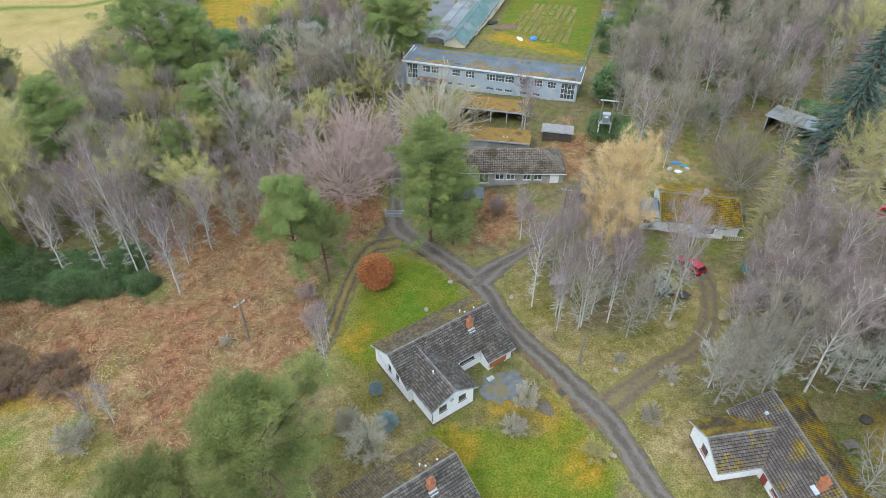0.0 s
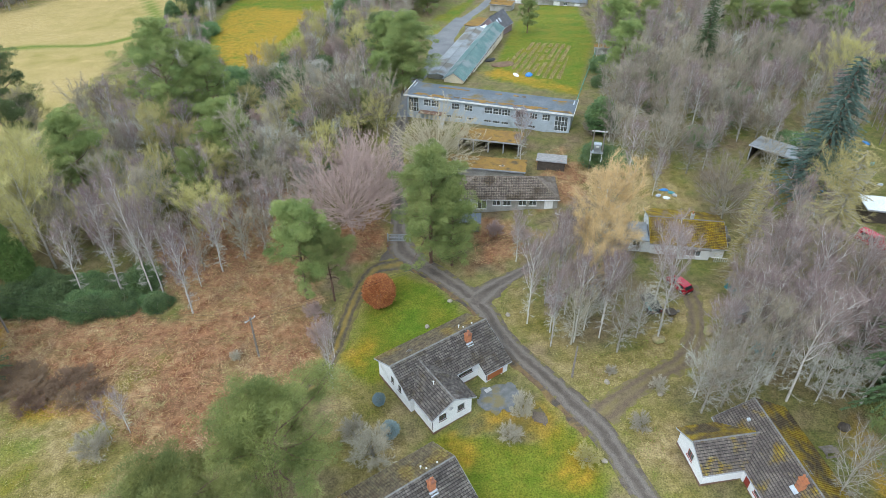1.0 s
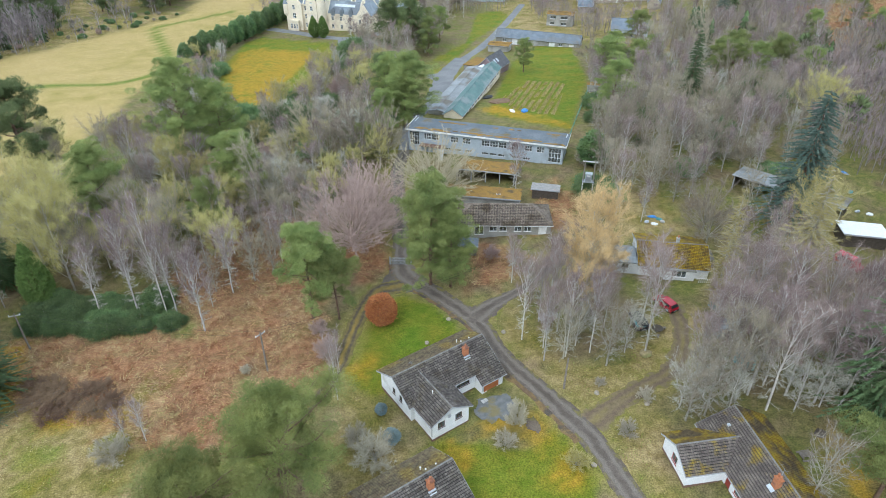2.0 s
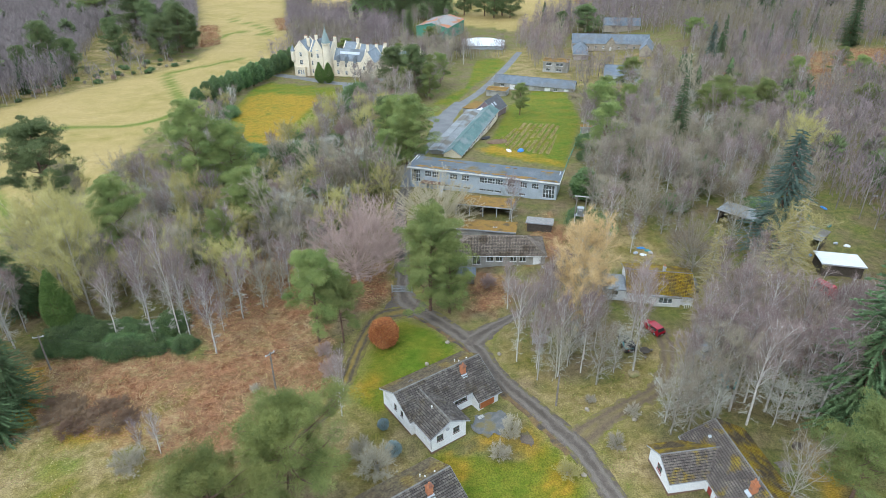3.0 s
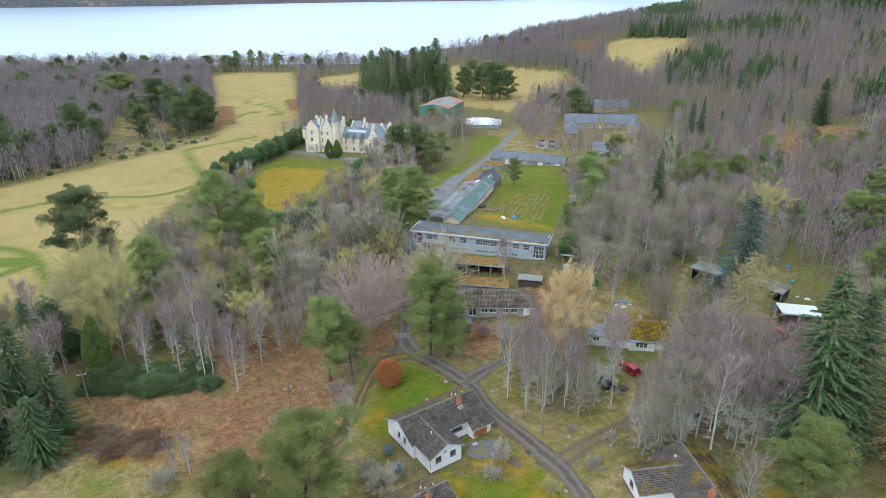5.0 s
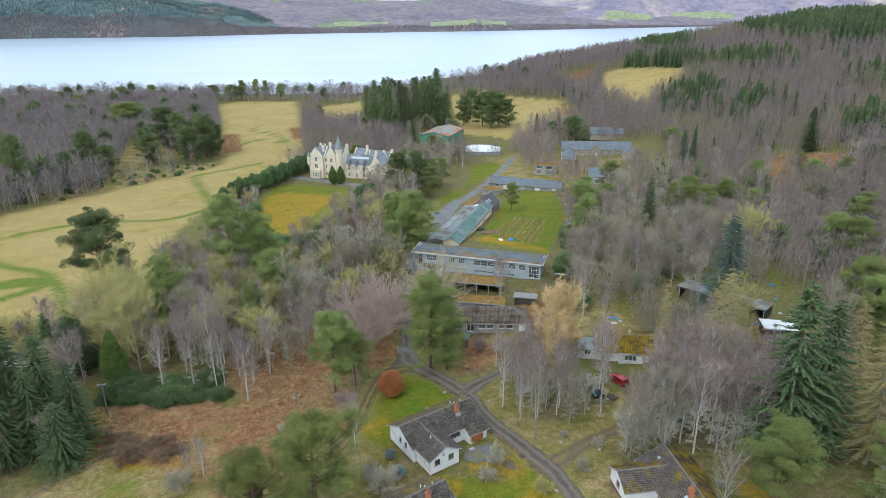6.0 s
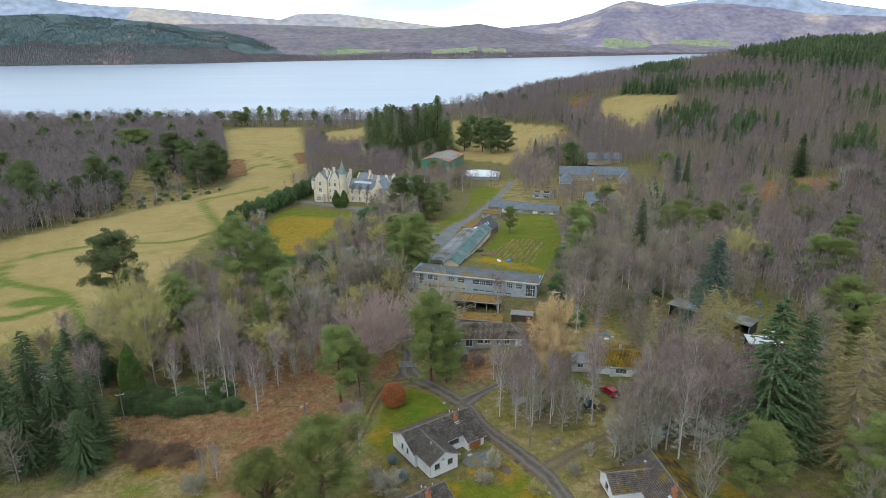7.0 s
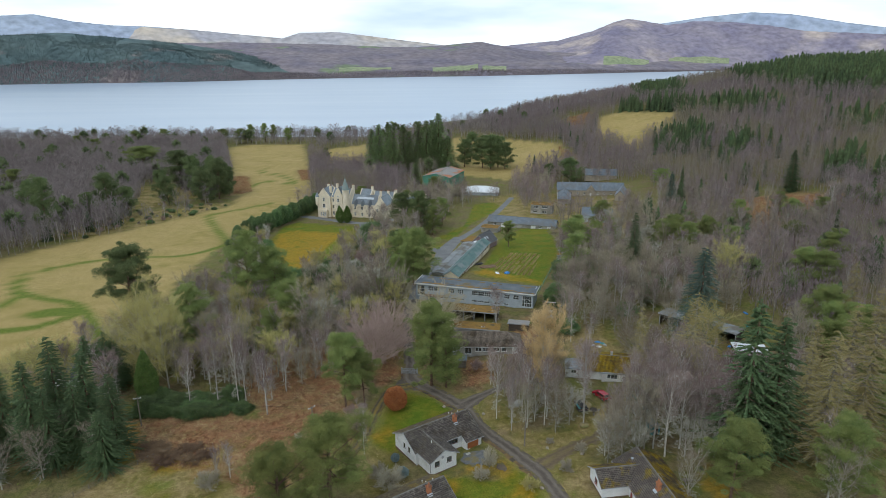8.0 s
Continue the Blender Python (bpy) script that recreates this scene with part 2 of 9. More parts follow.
    "needle_giant": mat("green_giant_conifer_needles", (0.16, 0.225, 0.09), (0.24, 0.31, 0.12), 0.5, 0.7, 3, 0, rand=0.25, soft=0.45),
    "leaf_cypress": mat("green_cypress_leaves", (0.1, 0.17, 0.04), (0.16, 0.235, 0.06), 0.6, 0.6, 3, 0, soft=0.35),
    "twig_brown": mat("dark_brown_stems", (0.18, 0.115, 0.075), (0.24, 0.155, 0.1), 0.3, 0.9, 4, 0, rand=0.2, soft=0.35),
    "leaf_dark": mat("dark_evergreen_leaves", (0.07, 0.125, 0.045), (0.15, 0.22, 0.075), 0.6, 0.5, 3, 0, rand=0.3, soft=0.45),
    "leaf_copper": mat("copper_beech_leaves", (0.42, 0.15, 0.055), (0.52, 0.22, 0.09), 0.7, 0.8, 3, 0, island=0.3),
    "bracken": mat("dead_bracken", (0.37, 0.18, 0.095), (0.47, 0.265, 0.15), 0.2, 0.95, 3, 0, island=0.45, c=(0.42, 0.3, 0.17), c_scale=0.15, c_cut=(0.5, 0.64)),
    "russet": mat("russet_bracken", (0.2, 0.095, 0.05), (0.28, 0.14, 0.075), 0.2, 0.95, 3, 0, island=0.3),
    "tussock": mat("straw_grass", (0.48, 0.38, 0.2), (0.36, 0.31, 0.12), 0.25, 0.95, 3, 0, island=0.35),
    "green_blades": mat("green_grass_blades", (0.15, 0.22, 0.03), (0.2, 0.26, 0.04), 0.4, 0.95, 3, 0, island=0.3),
    "bramble": mat("brown_undergrowth", (0.2, 0.155, 0.095), (0.27, 0.205, 0.12), 0.25, 0.95, 3, 0, island=0.4, c=(0.13, 0.15, 0.05), c_scale=0.1),
    "far_birch": mat("far_birch_wood", (0.225, 0.172, 0.175), (0.32, 0.25, 0.245), 0.07, 0.95, 0.4, 0, island=0.1, c=(0.28, 0.235, 0.16), c_scale=0.014, c_cut=(0.5, 0.6), soft=0.7),
    # Paler version of far_birch, with distance haze put into its colour.
    "far_wood": mat("haze_paled_bare_wood", (0.235, 0.19, 0.187), (0.32, 0.266, 0.255), 0.05, 0.95, 0.4, 0, island=0.1, soft=0.7),
    "far_trunk": mat("far_birch_trunks", (0.44, 0.4, 0.37), (0.27, 0.24, 0.22), 0.1, 0.95, 2, 0, island=0.35),
    "far_conifer": mat("far_conifers", (0.055, 0.085, 0.038), (0.1, 0.135, 0.055), 0.05, 0.9, 0.5, 0, island=0.35, soft=0.4),
    "far_pine": mat("far_pines", (0.13, 0.175, 0.075), (0.18, 0.22, 0.095), 0.02, 0.9, 0.5, 0, island=0.3, soft=0.6),
}


# ---- mesh helpers ----
class Mesh:
    """Gathers corners and faces, then becomes one mesh."""

    def __init__(self):
        self.v, self.f = [], []

    def add(self, verts, faces):
        k = len(self.v)
        self.v += [tuple(p) for p in verts]
        self.f += [tuple(i + k for i in face) for face in faces]
        return self

    def hexa(self, low, high):
        """A solid between two four-cornered rings."""
        return self.add([*low, *high], [(3, 2, 1, 0), (4, 5, 6, 7), (0, 1, 5, 4), (1, 2, 6, 5), (2, 3, 7, 6), (3, 0, 4, 7)])

    def box(self, x0, y0, z0, x1, y1, z1):
        ring = [(x0, y0), (x1, y0), (x1, y1), (x0, y1)]
        return self.hexa([(*p, z0) for p in ring], [(*p, z1) for p in ring])

    def bar(self, p, q, z0, z1, t):
        """A wall from p to q, its thickness t to the left."""
        p, q = Vector(p[:2]), Vector(q[:2])
        d = (q - p).normalized()
        n = Vector((-d.y, d.x)) * t
        ring = [p, q, q + n, p + n]
        return self.hexa([(*a, z0) for a in ring], [(*a, z1) for a in ring])

    def slab(self, a, b, c, d, t):
        """A plate with its top at a, b, c, d (counter-clockwise from above)."""
        pts = [Vector(p) for p in (a, b, c, d)]
        n = (pts[1] - pts[0]).cross(pts[2] - pts[0]).normalized() * t
        return self.hexa([p - n for p in pts], pts)

    def prism(self, ring, shift):
        """A flat ring of points drawn out by a shift."""
        k, s = len(ring), Vector(shift)
        ring = [Vector(p) for p in ring]
        faces = [tuple(range(k))[::-1], tuple(range(k, 2 * k))] + [(i, (i + 1) % k, k + (i + 1) % k, k + i) for i in range(k)]
        return self.add([*ring, *(p + s for p in ring)], faces)

    def tube(self, pts, radii, sides=6, caps=True):
        pts = [Vector(p) for p in pts]
        verts = []
        for i, p in enumerate(pts):
            d = (pts[min(i + 1, len(pts) - 1)] - pts[max(i - 1, 0)]).normalized()
            a = d.orthogonal().normalized() if i == 0 else (a - d * a.dot(d)).normalized()
            b = d.cross(a)
            verts += [p + radii[i] * (math.cos(2 * math.pi * k / sides) * a + math.sin(2 * math.pi * k / sides) * b) for k in range(sides)]
        faces = [(i * sides + k, i * sides + (k + 1) % sides, (i + 1) * sides + (k + 1) % sides, (i + 1) * sides + k) for i in range(len(pts) - 1) for k in range(sides)]
        if caps:
            faces += [tuple(range(sides))[::-1], tuple(range((len(pts) - 1) * sides, len(pts) * sides))]
        return self.add(verts, faces)

    def data(self, name):
        me = bpy.data.meshes.new(name)
        me.from_pydata(self.v, [], self.f)
        if "wall" in name or "bay" in name:
            bm = bmesh.new()
            bm.from_mesh(me)
            bmesh.ops.remove_doubles(bm, verts=bm.verts, dist=0.006)
            bm.to_mesh(me)
            bm.free()
        return me


def fast_mesh(name, verts, loops, size):
    """A mesh from arrays, all faces with the same number of corners."""
    me = bpy.data.meshes.new(name)
    count = len(loops) // size
    me.vertices.add(len(verts))
    me.vertices.foreach_set("co", np.ascontiguousarray(verts, np.float32).ravel())
    me.loops.add(len(loops))
    me.loops.foreach_set("vertex_index", np.ascontiguousarray(loops, np.int32))
    me.polygons.add(count)
    me.polygons.foreach_set("loop_start", np.arange(0, count * size, size, dtype=np.int32))
    me.update(calc_edges=True)
    return me


def part(name, shape, material, parent=None, label="", m=None):
    """Links a shape as one mesh object, under a thing or a part."""
    me = shape.data(name) if isinstance(shape, Mesh) else shape
    if not me.materials:
        me.materials.append(M[material])
    ob = new(name, me)
    if parent:
        ob.parent = parent
    if m:
        ob.matrix_basis = m
    return tagged(ob, label) if label else ob


def thing(name, label, category, m, group="", kind=""):
    ob = new(name)
    ob.matrix_basis = m
    ob.empty_display_size = 0.5
    return tagged(ob, label, category, group, kind)


# ---- the lie of the land ----
LAND_Y = [-400, 0, 45, 90, 120, 145, 180, 230, 300, 400, 550, 780, 1000]
LAND_Z = [-4, -2.6, -2.1, -1.8, -1.2, -1.6, -4.2, -8.5, -14.5, -20, -25, -30, -42]
LAND_S = np.gradient(np.array(LAND_Z, float), np.array(LAND_Y, float))


def ease(a, b, x):
    t = np.clip((np.asarray(x, float) - a) / (b - a), 0, 1)
    return t * t * (3 - 2 * t)


def land(x, y):
    """The height of the smooth ground: it falls to the loch ahead and rises into a wooded hill on the right."""
    x, y = np.asarray(x, float), np.asarray(y, float)
    k, z = np.array(LAND_Y, float), np.array(LAND_Z, float)
    yc = np.clip(y, k[0], k[-1])
    i = np.clip(np.searchsorted(k, yc) - 1, 0, len(k) - 2)
    h = k[i + 1] - k[i]
    t = (yc - k[i]) / h
    along = (2 * t**3 - 3 * t**2 + 1) * z[i] + (t**3 - 2 * t**2 + t) * h * LAND_S[i] + (-2 * t**3 + 3 * t**2) * z[i + 1] + (t**3 - t**2) * h * LAND_S[i + 1]
    return along + 0.025 * np.clip(x, -120, 90) * ease(400, 150, y) + (65 * ease(70, 420, 0.8 * x + 0.3 * (y - 250)) + 16 * ease(250, 440, x)) * ease(1200, 660, y) - 0.75 * ease(28, 6, x) * ease(125, 85, y)


def ground_z(x, y):
    return float(land(x, y))


def wobble(x, y, s, seed=0):
    """Smooth value noise from a few turned sine waves, about -1 to 1."""
    out, r = 0, np.random.RandomState(100 + seed)
    for k in range(7):
        a, f, p = r.uniform(0, 2 * np.pi), r.uniform(0.5, 1.9) / s, r.uniform(0, 6.28)
        out = out + np.sin((x * np.cos(a) + y * np.sin(a)) * f * 2 * np.pi + p)
    return out / 3.2


def curve(points, step):
    """A smooth line through the points, with a point every step or so."""
    p = np.array(points, float)
    p = np.vstack([2 * p[0] - p[1], p, 2 * p[-1] - p[-2]])
    out = []
    for a, b, c, d in zip(p[:-3], p[1:-2], p[2:-1], p[3:]):
        n = max(2, int(np.linalg.norm(c - b) / step))
        for t in np.arange(n) / n:
            out.append(0.5 * (2 * b + (c - a) * t + (2 * a - 5 * b + 4 * c - d) * t**2 + (3 * b - a - 3 * c + d) * t**3))
    return np.array(out + [p[-2]])


def line_distance(x, y, pts):
    d = np.full(x.shape, 1e9)
    for (ax, ay), (bx, by) in zip(pts[:-1], pts[1:]):
        wx, wy = bx - ax, by - ay
        t = np.clip(((x - ax) * wx + (y - ay) * wy) / (wx * wx + wy * wy + 1e-9), 0, 1)
        d = np.minimum(d, np.hypot(x - ax - t * wx, y - ay - t * wy))
    return d


def inside(x, y, ring):
    odd = np.zeros(x.shape, bool)
    for (ax, ay), (bx, by) in zip(ring, ring[1:] + ring[:1]):
        cross = ((ay > y) != (by > y)) & (x < (bx - ax) * (y - ay) / (by - ay + 1e-12) + ax)
        odd ^= cross
    return odd


def zone(x, y, ring, soft=1.0, rough=0.8, s=6.0, seed=0):
    """1 within a ring of points, 0 without, with a soft and wandering edge."""
    xx, yy = x + rough * wobble(x, y, s, seed), y + rough * wobble(x, y, s, seed + 1)
    xs, ys = [p[0] for p in ring], [p[1] for p in ring]
    pad = 3 * soft + 3 * rough
    out = np.zeros(x.shape)
    near = (x > min(xs) - pad) & (x < max(xs) + pad) & (y > min(ys) - pad) & (y < max(ys) + pad)
    if near.any():
        a, b = xx[near], yy[near]
        d = line_distance(a, b, ring + ring[:1]) * np.where(inside(a, b, ring), 1, -1)
        out[near] = ease(-soft, soft, d)
    return out


# ---- the plan: drives, lawns, fields and woods ----
DRIVE = [(25.3, 30.6), (22.9, 35.6), (21.2, 40.2), (19.4, 45.1), (17.6, 48.0), (14.5, 53.0), (11.0, 58.0), (8.3, 62.8), (5.5, 69.2), (0.5, 75.0), (-4.4, 79.9), (-7.1, 83.6), (-7.7, 86.5)]
DRIVE_NORTH = [(-7.7, 86.5), (-8.1, 94.7), (-8.6, 101.6), (-9.6, 112.1), (-10.3, 122.2), (-9.0, 132.8), (-8.1, 152.6), (-2.0, 173.9), (2.8, 203.9), (6.7, 223.3), (16.4, 251.6), (30.0, 303.7), (43.1, 356.1)]
SPUR = [(4.6, 69.0), (7.3, 72.4), (10.5, 74.9), (15.7, 78.9), (20.0, 84.3), (23.7, 90.3)]
LEFT_TRACK = [(-6.6, 79.4), (-11.2, 78.0), (-13.3, 73.0), (-14.6, 66.2), (-15.6, 59.2), (-17.4, 53.4), (-20.1, 50.3), (-22.8, 46.6)]
RIGHT_TRACK = [(20.0, 47.2), (23.6, 50.0), (28.4, 53.2), (33.2, 56.4), (36.3, 61.0), (37.8, 66.5), (38.2, 71.6)]
MANOR_DRIVE = [(-81.4, 296.8), (-66.6, 286.9), (-50.7, 275.2), (-38.2, 272.3), (-27.1, 283.6)]
MANOR_FORK = [(-43.5, 271.1), (-39.9, 248.3), (-36.3, 220.5)]
YARD_ROAD = [(-3.7, 204.6), (1.2, 190.9), (-2.0, 173.9), (1.1, 204.1), (7.5, 228.6)]
FIELD_PATHS = [[(-148.9, 126.6), (-143.6, 141.7), (-155.8, 161.6), (-157.8, 178.1), (-139.3, 198.4), (-110.2, 203.3), (-99.2, 224.9)], [(-99.2, 224.9), (-121.3, 268.4), (-135.8, 301.6), (-125.6, 319.0), (-111.0, 341.1)], [(-148.7, 150.8), (-135.7, 142.7), (-121.0, 137.1), (-108.0, 123.4), (-98.1, 109.4)], [(-126.8, 128.3), (-122.5, 130.2), (-117.9, 130.0)], [(-115.7, 126.1), (-122.2, 117.9), (-136.6, 114.2)], [(-146.7, 397.6), (-140.0, 432.6), (-115.9, 423.5), (-134.1, 461.7), (-163.5, 491.2), (-143.8, 500.6)]]
LAWNS = []
LAWNS.append([(-7.6, 76.8), (-11.2, 75.1), (-13.1, 69.7), (-14.0, 61.2), (-14.0, 56.6), (-10.5, 53.2), (-6.2, 55.0), (3.7, 66.3), (-1.4, 74.3)])
LAWNS.append([(-3.2, 41.7), (-0.3, 45.4), (4.4, 45.0), (7.7, 43.7), (11.5, 43.2), (15.0, 47.0), (17.6, 44.5), (20.1, 39.6), (18.4, 35.5), (14.3, 28.7), (0.9, 29.0), (-1.5, 36.2)])
LAWNS.append([(12.3, 157.2), (33.0, 143.1), (46.8, 193.0), (51.9, 257.8), (40.7, 255.6), (25.2, 219.8), (18.1, 185.9)])
LAWNS.append([(-3.8, 226.0), (3.6, 220.8), (14.1, 266.2), (33.9, 318.4), (30.5, 335.1), (17.4, 331.9), (10.2, 260.6)])
LAWNS.append([(-71.8, 181.5), (-81.5, 231.8), (-84.6, 265.1), (-80.2, 277.8), (-44.5, 261.3), (-40.8, 242.5), (-40.3, 206.6), (-43.8, 178.5), (-49.8, 160.4), (-64.0, 167.5)])
LAWNS.append([(-4.8, 210.1), (0.9, 214.6), (2.1, 188.2), (-2.1, 171.5)])
GREENS = [[(-45.8, 50.2), (-44.2, 54.2), (-44.4, 58.6), (-43.2, 58.4), (-43.0, 55.6), (-39.6, 59.6), (-38.8, 58.6), (-42.2, 54.0), (-43.2, 52.0), (-43.6, 50.0)], [(-57.2, 43.7), (-53.8, 46.1), (-49.6, 45.4), (-50.3, 42.5), (-54.2, 41.4)], [(-47.8, 46.6), (-43.6, 47.4), (-40.9, 46.0), (-45.3, 44.5)], [(-55.0, 39.5), (-51.0, 40.5), (-50.0, 37.5), (-54.0, 36.5)]]
MOSSY = []
MOSSY.append([(10.9, 49.2), (13.7, 50.0), (14.8, 45.8), (12.5, 43.2), (10.8, 45.6)])
MOSSY.append([(7.4, 49.4), (10.4, 48.0), (7.8, 45.7), (4.5, 46.5)])
MOSSY.append([(14.6, 42.0), (17.6, 41.1), (16.3, 37.0), (13.4, 37.8)])
MOSSY.append([(0.4, 43.9), (3.0, 43.8), (3.6, 41.6), (1.0, 40.9)])
MOSSY.append([(-71.5, 190.9), (-81.8, 245.3), (-73.4, 254.8), (-59.1, 247.3), (-50.5, 246.4), (-50.9, 224.7), (-53.1, 197.0), (-49.0, 161.9), (-63.0, 171.7)])
MOSSY.append([(10.5, 162.1), (19.1, 153.6), (33.2, 144.9), (32.2, 148.8), (15.8, 164.9)])
MOSSY.append([(49.7, 44.8), (53.7, 40.3), (50.0, 33.8), (47.7, 38.3)])
MOSSY.append([(-14.2, 60.2), (-11.2, 61.1), (-10.2, 59.0), (-13.0, 56.6)])
MOSSY.append([(-74.1, 63.4), (-66.4, 66.4), (-62.1, 52.8), (-66.1, 51.5)])
MOSSY.append([(-57.5, 51.0), (-44.1, 52.3), (-43.9, 49.4), (-54.2, 48.2)])
BRACKEN = []
BRACKEN.append([(-71.1, 66.4), (-60.7, 68.9), (-41.5, 67.2), (-33.9, 76.0), (-33.3, 95.6), (-28.4, 93.8), (-20.1, 73.0), (-17.7, 62.4), (-18.7, 54.4), (-22.4, 50.8), (-27.9, 42.8), (-35.2, 40.7), (-44.4, 48.6), (-59.5, 51.5)])
BRACKEN.append([(5.9, 78.9), (10.9, 79.3), (14.8, 82.6), (12.9, 92.1), (7.5, 91.7), (5.3, 86.3)])
BRACKEN.append([(22.8, 115.9), (28.6, 107.1), (28.0, 97.7), (21.7, 96.3), (17.4, 93.3), (17.7, 100.2)])
BRACKEN.append([(-18.5, 95.1), (-10.2, 91.5), (-8.7, 83.7), (-13.1, 80.9), (-17.4, 85.5)])
BRACKEN.append([(162.5, 297.0), (188.6, 287.6), (209.6, 269.9), (160.5, 233.0), (135.5, 209.6), (131.8, 219.1)])
BRACKEN.append([(-49.4, 82.0), (-46.1, 96.0), (-36.8, 104.4), (-27.5, 100.5), (-27.9, 81.3), (-34.2, 70.8), (-42.9, 71.1)])
BRACKEN.append([(-174.9, 463.0), (-162.2, 462.6), (-136.8, 385.0), (-145.8, 373.6)])
BRACKEN.append([(-129.3, 493.4), (-121.4, 499.9), (-106.2, 443.0), (-112.5, 437.4)])
BRACKEN.append([(103.7, 552.5), (109.8, 507.3), (106.0, 465.5), (99.6, 475.8)])
BRACKEN.append([(125.9, 676.1), (161.2, 681.0), (159.5, 651.5), (124.9, 594.3)])
FIELDS = [[(-135.8, 65.8), (-124.0, 91.7), (-109.1, 101.7), (-100.6, 109.5), (-94.3, 131.7), (-95.5, 166.7), (-103.7, 234.1), (-106.0, 262.4), (-103.4, 312.5), (-88.3, 356.6), (-119.9, 499.8), (-161.1, 658.1), (-164.8, 684.0), (-229.6, 686.7), (-244.2, 661.4), (-157.6, 405.8), (-141.0, 372.0), (-136.5, 348.0), (-137.0, 326.0), (-150.0, 294.0), (-163.0, 262.0), (-173.0, 240.0), (-187.8, 199.1), (-198.8, 134.1)], [(-0.8, 629.9), (5.5, 690.7), (67.4, 620.8), (107.1, 557.7), (108.8, 475.3), (85.3, 464.7), (69.6, 467.8), (47.6, 428.1), (13.8, 463.0)], [(157.3, 632.8), (181.2, 646.8), (229.5, 575.8), (181.8, 503.8), (157.0, 473.4), (149.0, 477.8), (151.3, 515.4), (140.2, 543.0)], [(-137.7, 619.5), (-119.9, 656.4), (-86.3, 691.5), (-81.4, 554.0), (-110.5, 535.4)]]
FIELD_RUST = [[(-174.9, 463.0), (-162.2, 462.6), (-136.8, 385.0), (-145.8, 373.6)], [(-129.3, 493.4), (-121.4, 499.9), (-106.2, 443.0), (-112.5, 437.4)], [(103.7, 552.5), (109.8, 507.3), (106.0, 465.5), (99.6, 475.8)]]
ROUGH = []
ROUGH.append([(34.3, 108.9), (45.8, 111.6), (47.2, 91.8), (33.6, 91.5)])
ROUGH.append([(68.2, 102.6), (78.0, 97.6), (73.0, 87.7), (62.4, 91.3)])
ROUGH.append([(7.2, 69.7), (9.8, 72.1), (14.6, 69.3), (17.6, 62.2), (20.7, 57.8), (27.5, 58.5), (37.2, 68.1), (41.2, 70.5), (38.9, 61.4), (33.5, 53.6), (22.7, 47.0), (18.5, 49.7), (11.4, 61.6)])
ROUGH.append([(21.7, 45.4), (27.6, 50.1), (30.0, 46.7), (28.9, 40.7), (29.0, 35.3), (24.6, 34.2), (22.9, 39.5)])
ROUGH.append([(-57.0, 52.4), (-41.5, 50.3), (-34.3, 40.0), (-38.8, 35.4), (-52.1, 31.9), (-62.3, 49.0)])
ROUGH.append([(-14.7, 55.2), (-9.9, 55.1), (-2.9, 43.2), (-4.0, 37.5), (-11.4, 37.6), (-15.0, 44.9)])
ROUGH.append([(-37.9, 95.7), (-33.8, 95.6), (-29.4, 84.3), (-34.2, 77.3), (-38.5, 71.0), (-38.8, 64.0), (-33.1, 63.8), (-26.0, 81.3)])
ROUGH.append([(-63.3, 51.5), (-45.6, 54.6), (-38.5, 40.2), (-55.4, 32.4), (-68.8, 38.4)])
ROUGH.append([(37.2, 68.1), (34.0, 58.9), (24.7, 52.9), (21.2, 49.5), (18.7, 50.5), (27.5, 58.5), (32.5, 65.9)])
ROUGH.append([(-44.4, 48.6), (-44.9, 57.8), (-38.6, 59.7), (-39.2, 53.8), (-40.5, 47.8)])
ROUGH.append([(26.4, 356.8), (58.6, 377.1), (112.8, 334.4), (84.5, 219.3), (66.8, 208.2), (57.5, 253.7), (29.5, 256.8)])
ROUGH.append([(-236.3, 413.4), (-172.1, 411.5), (-166.3, 363.1), (-194.6, 306.3)])
ROUGH.append([(-174.0, 240.0), (-163.0, 262.0), (-150.0, 294.0), (-137.0, 326.0), (-136.5, 345.0), (-160.0, 332.0), (-184.0, 312.0), (-190.0, 286.0), (-198.0, 254.0)])
PLOT = [(18.0, 173.5), (27.6, 192.0), (39.3, 188.5), (30.5, 153.9), (19.6, 161.2)]
GRAVEL = [(4.7, 52.0), (6.9, 53.1), (8.8, 53.3), (10.1, 52.3), (10.6, 50.1), (9.0, 48.3), (5.9, 48.1), (4.5, 50.3)]
EARTH = [(11.2, 48.8), (12.6, 49.2), (13.6, 46.6), (12.8, 45.5), (11.6, 46.3)]
ROAD_LINES = [(curve(DRIVE, 1.0), 1.7), (curve(DRIVE_NORTH, 1.5), 2.0), (curve(SPUR, 1.0), 1.5), (curve(LEFT_TRACK, 1.0), 1.5), (curve(RIGHT_TRACK, 1.0), 1.5),
              (curve(MANOR_DRIVE, 3.0), 2.6), (curve(MANOR_FORK, 3.0), 2.0), (curve(YARD_ROAD, 2.0), 2.8)]


def spaced(dense_lo, dense_hi, step, lo, hi, grow, most):
    mid = list(np.arange(dense_lo, dense_hi + step / 2, step))
    s, p = step, mid[-1]
    while p < hi:
        s = min(s * grow, most)
        p += s
        mid.append(p)
    s, p, low = step, mid[0], []
    while p > lo:
        s = min(s * grow, most)
        p -= s
        low.append(p)
    return np.array(low[::-1] + mid)


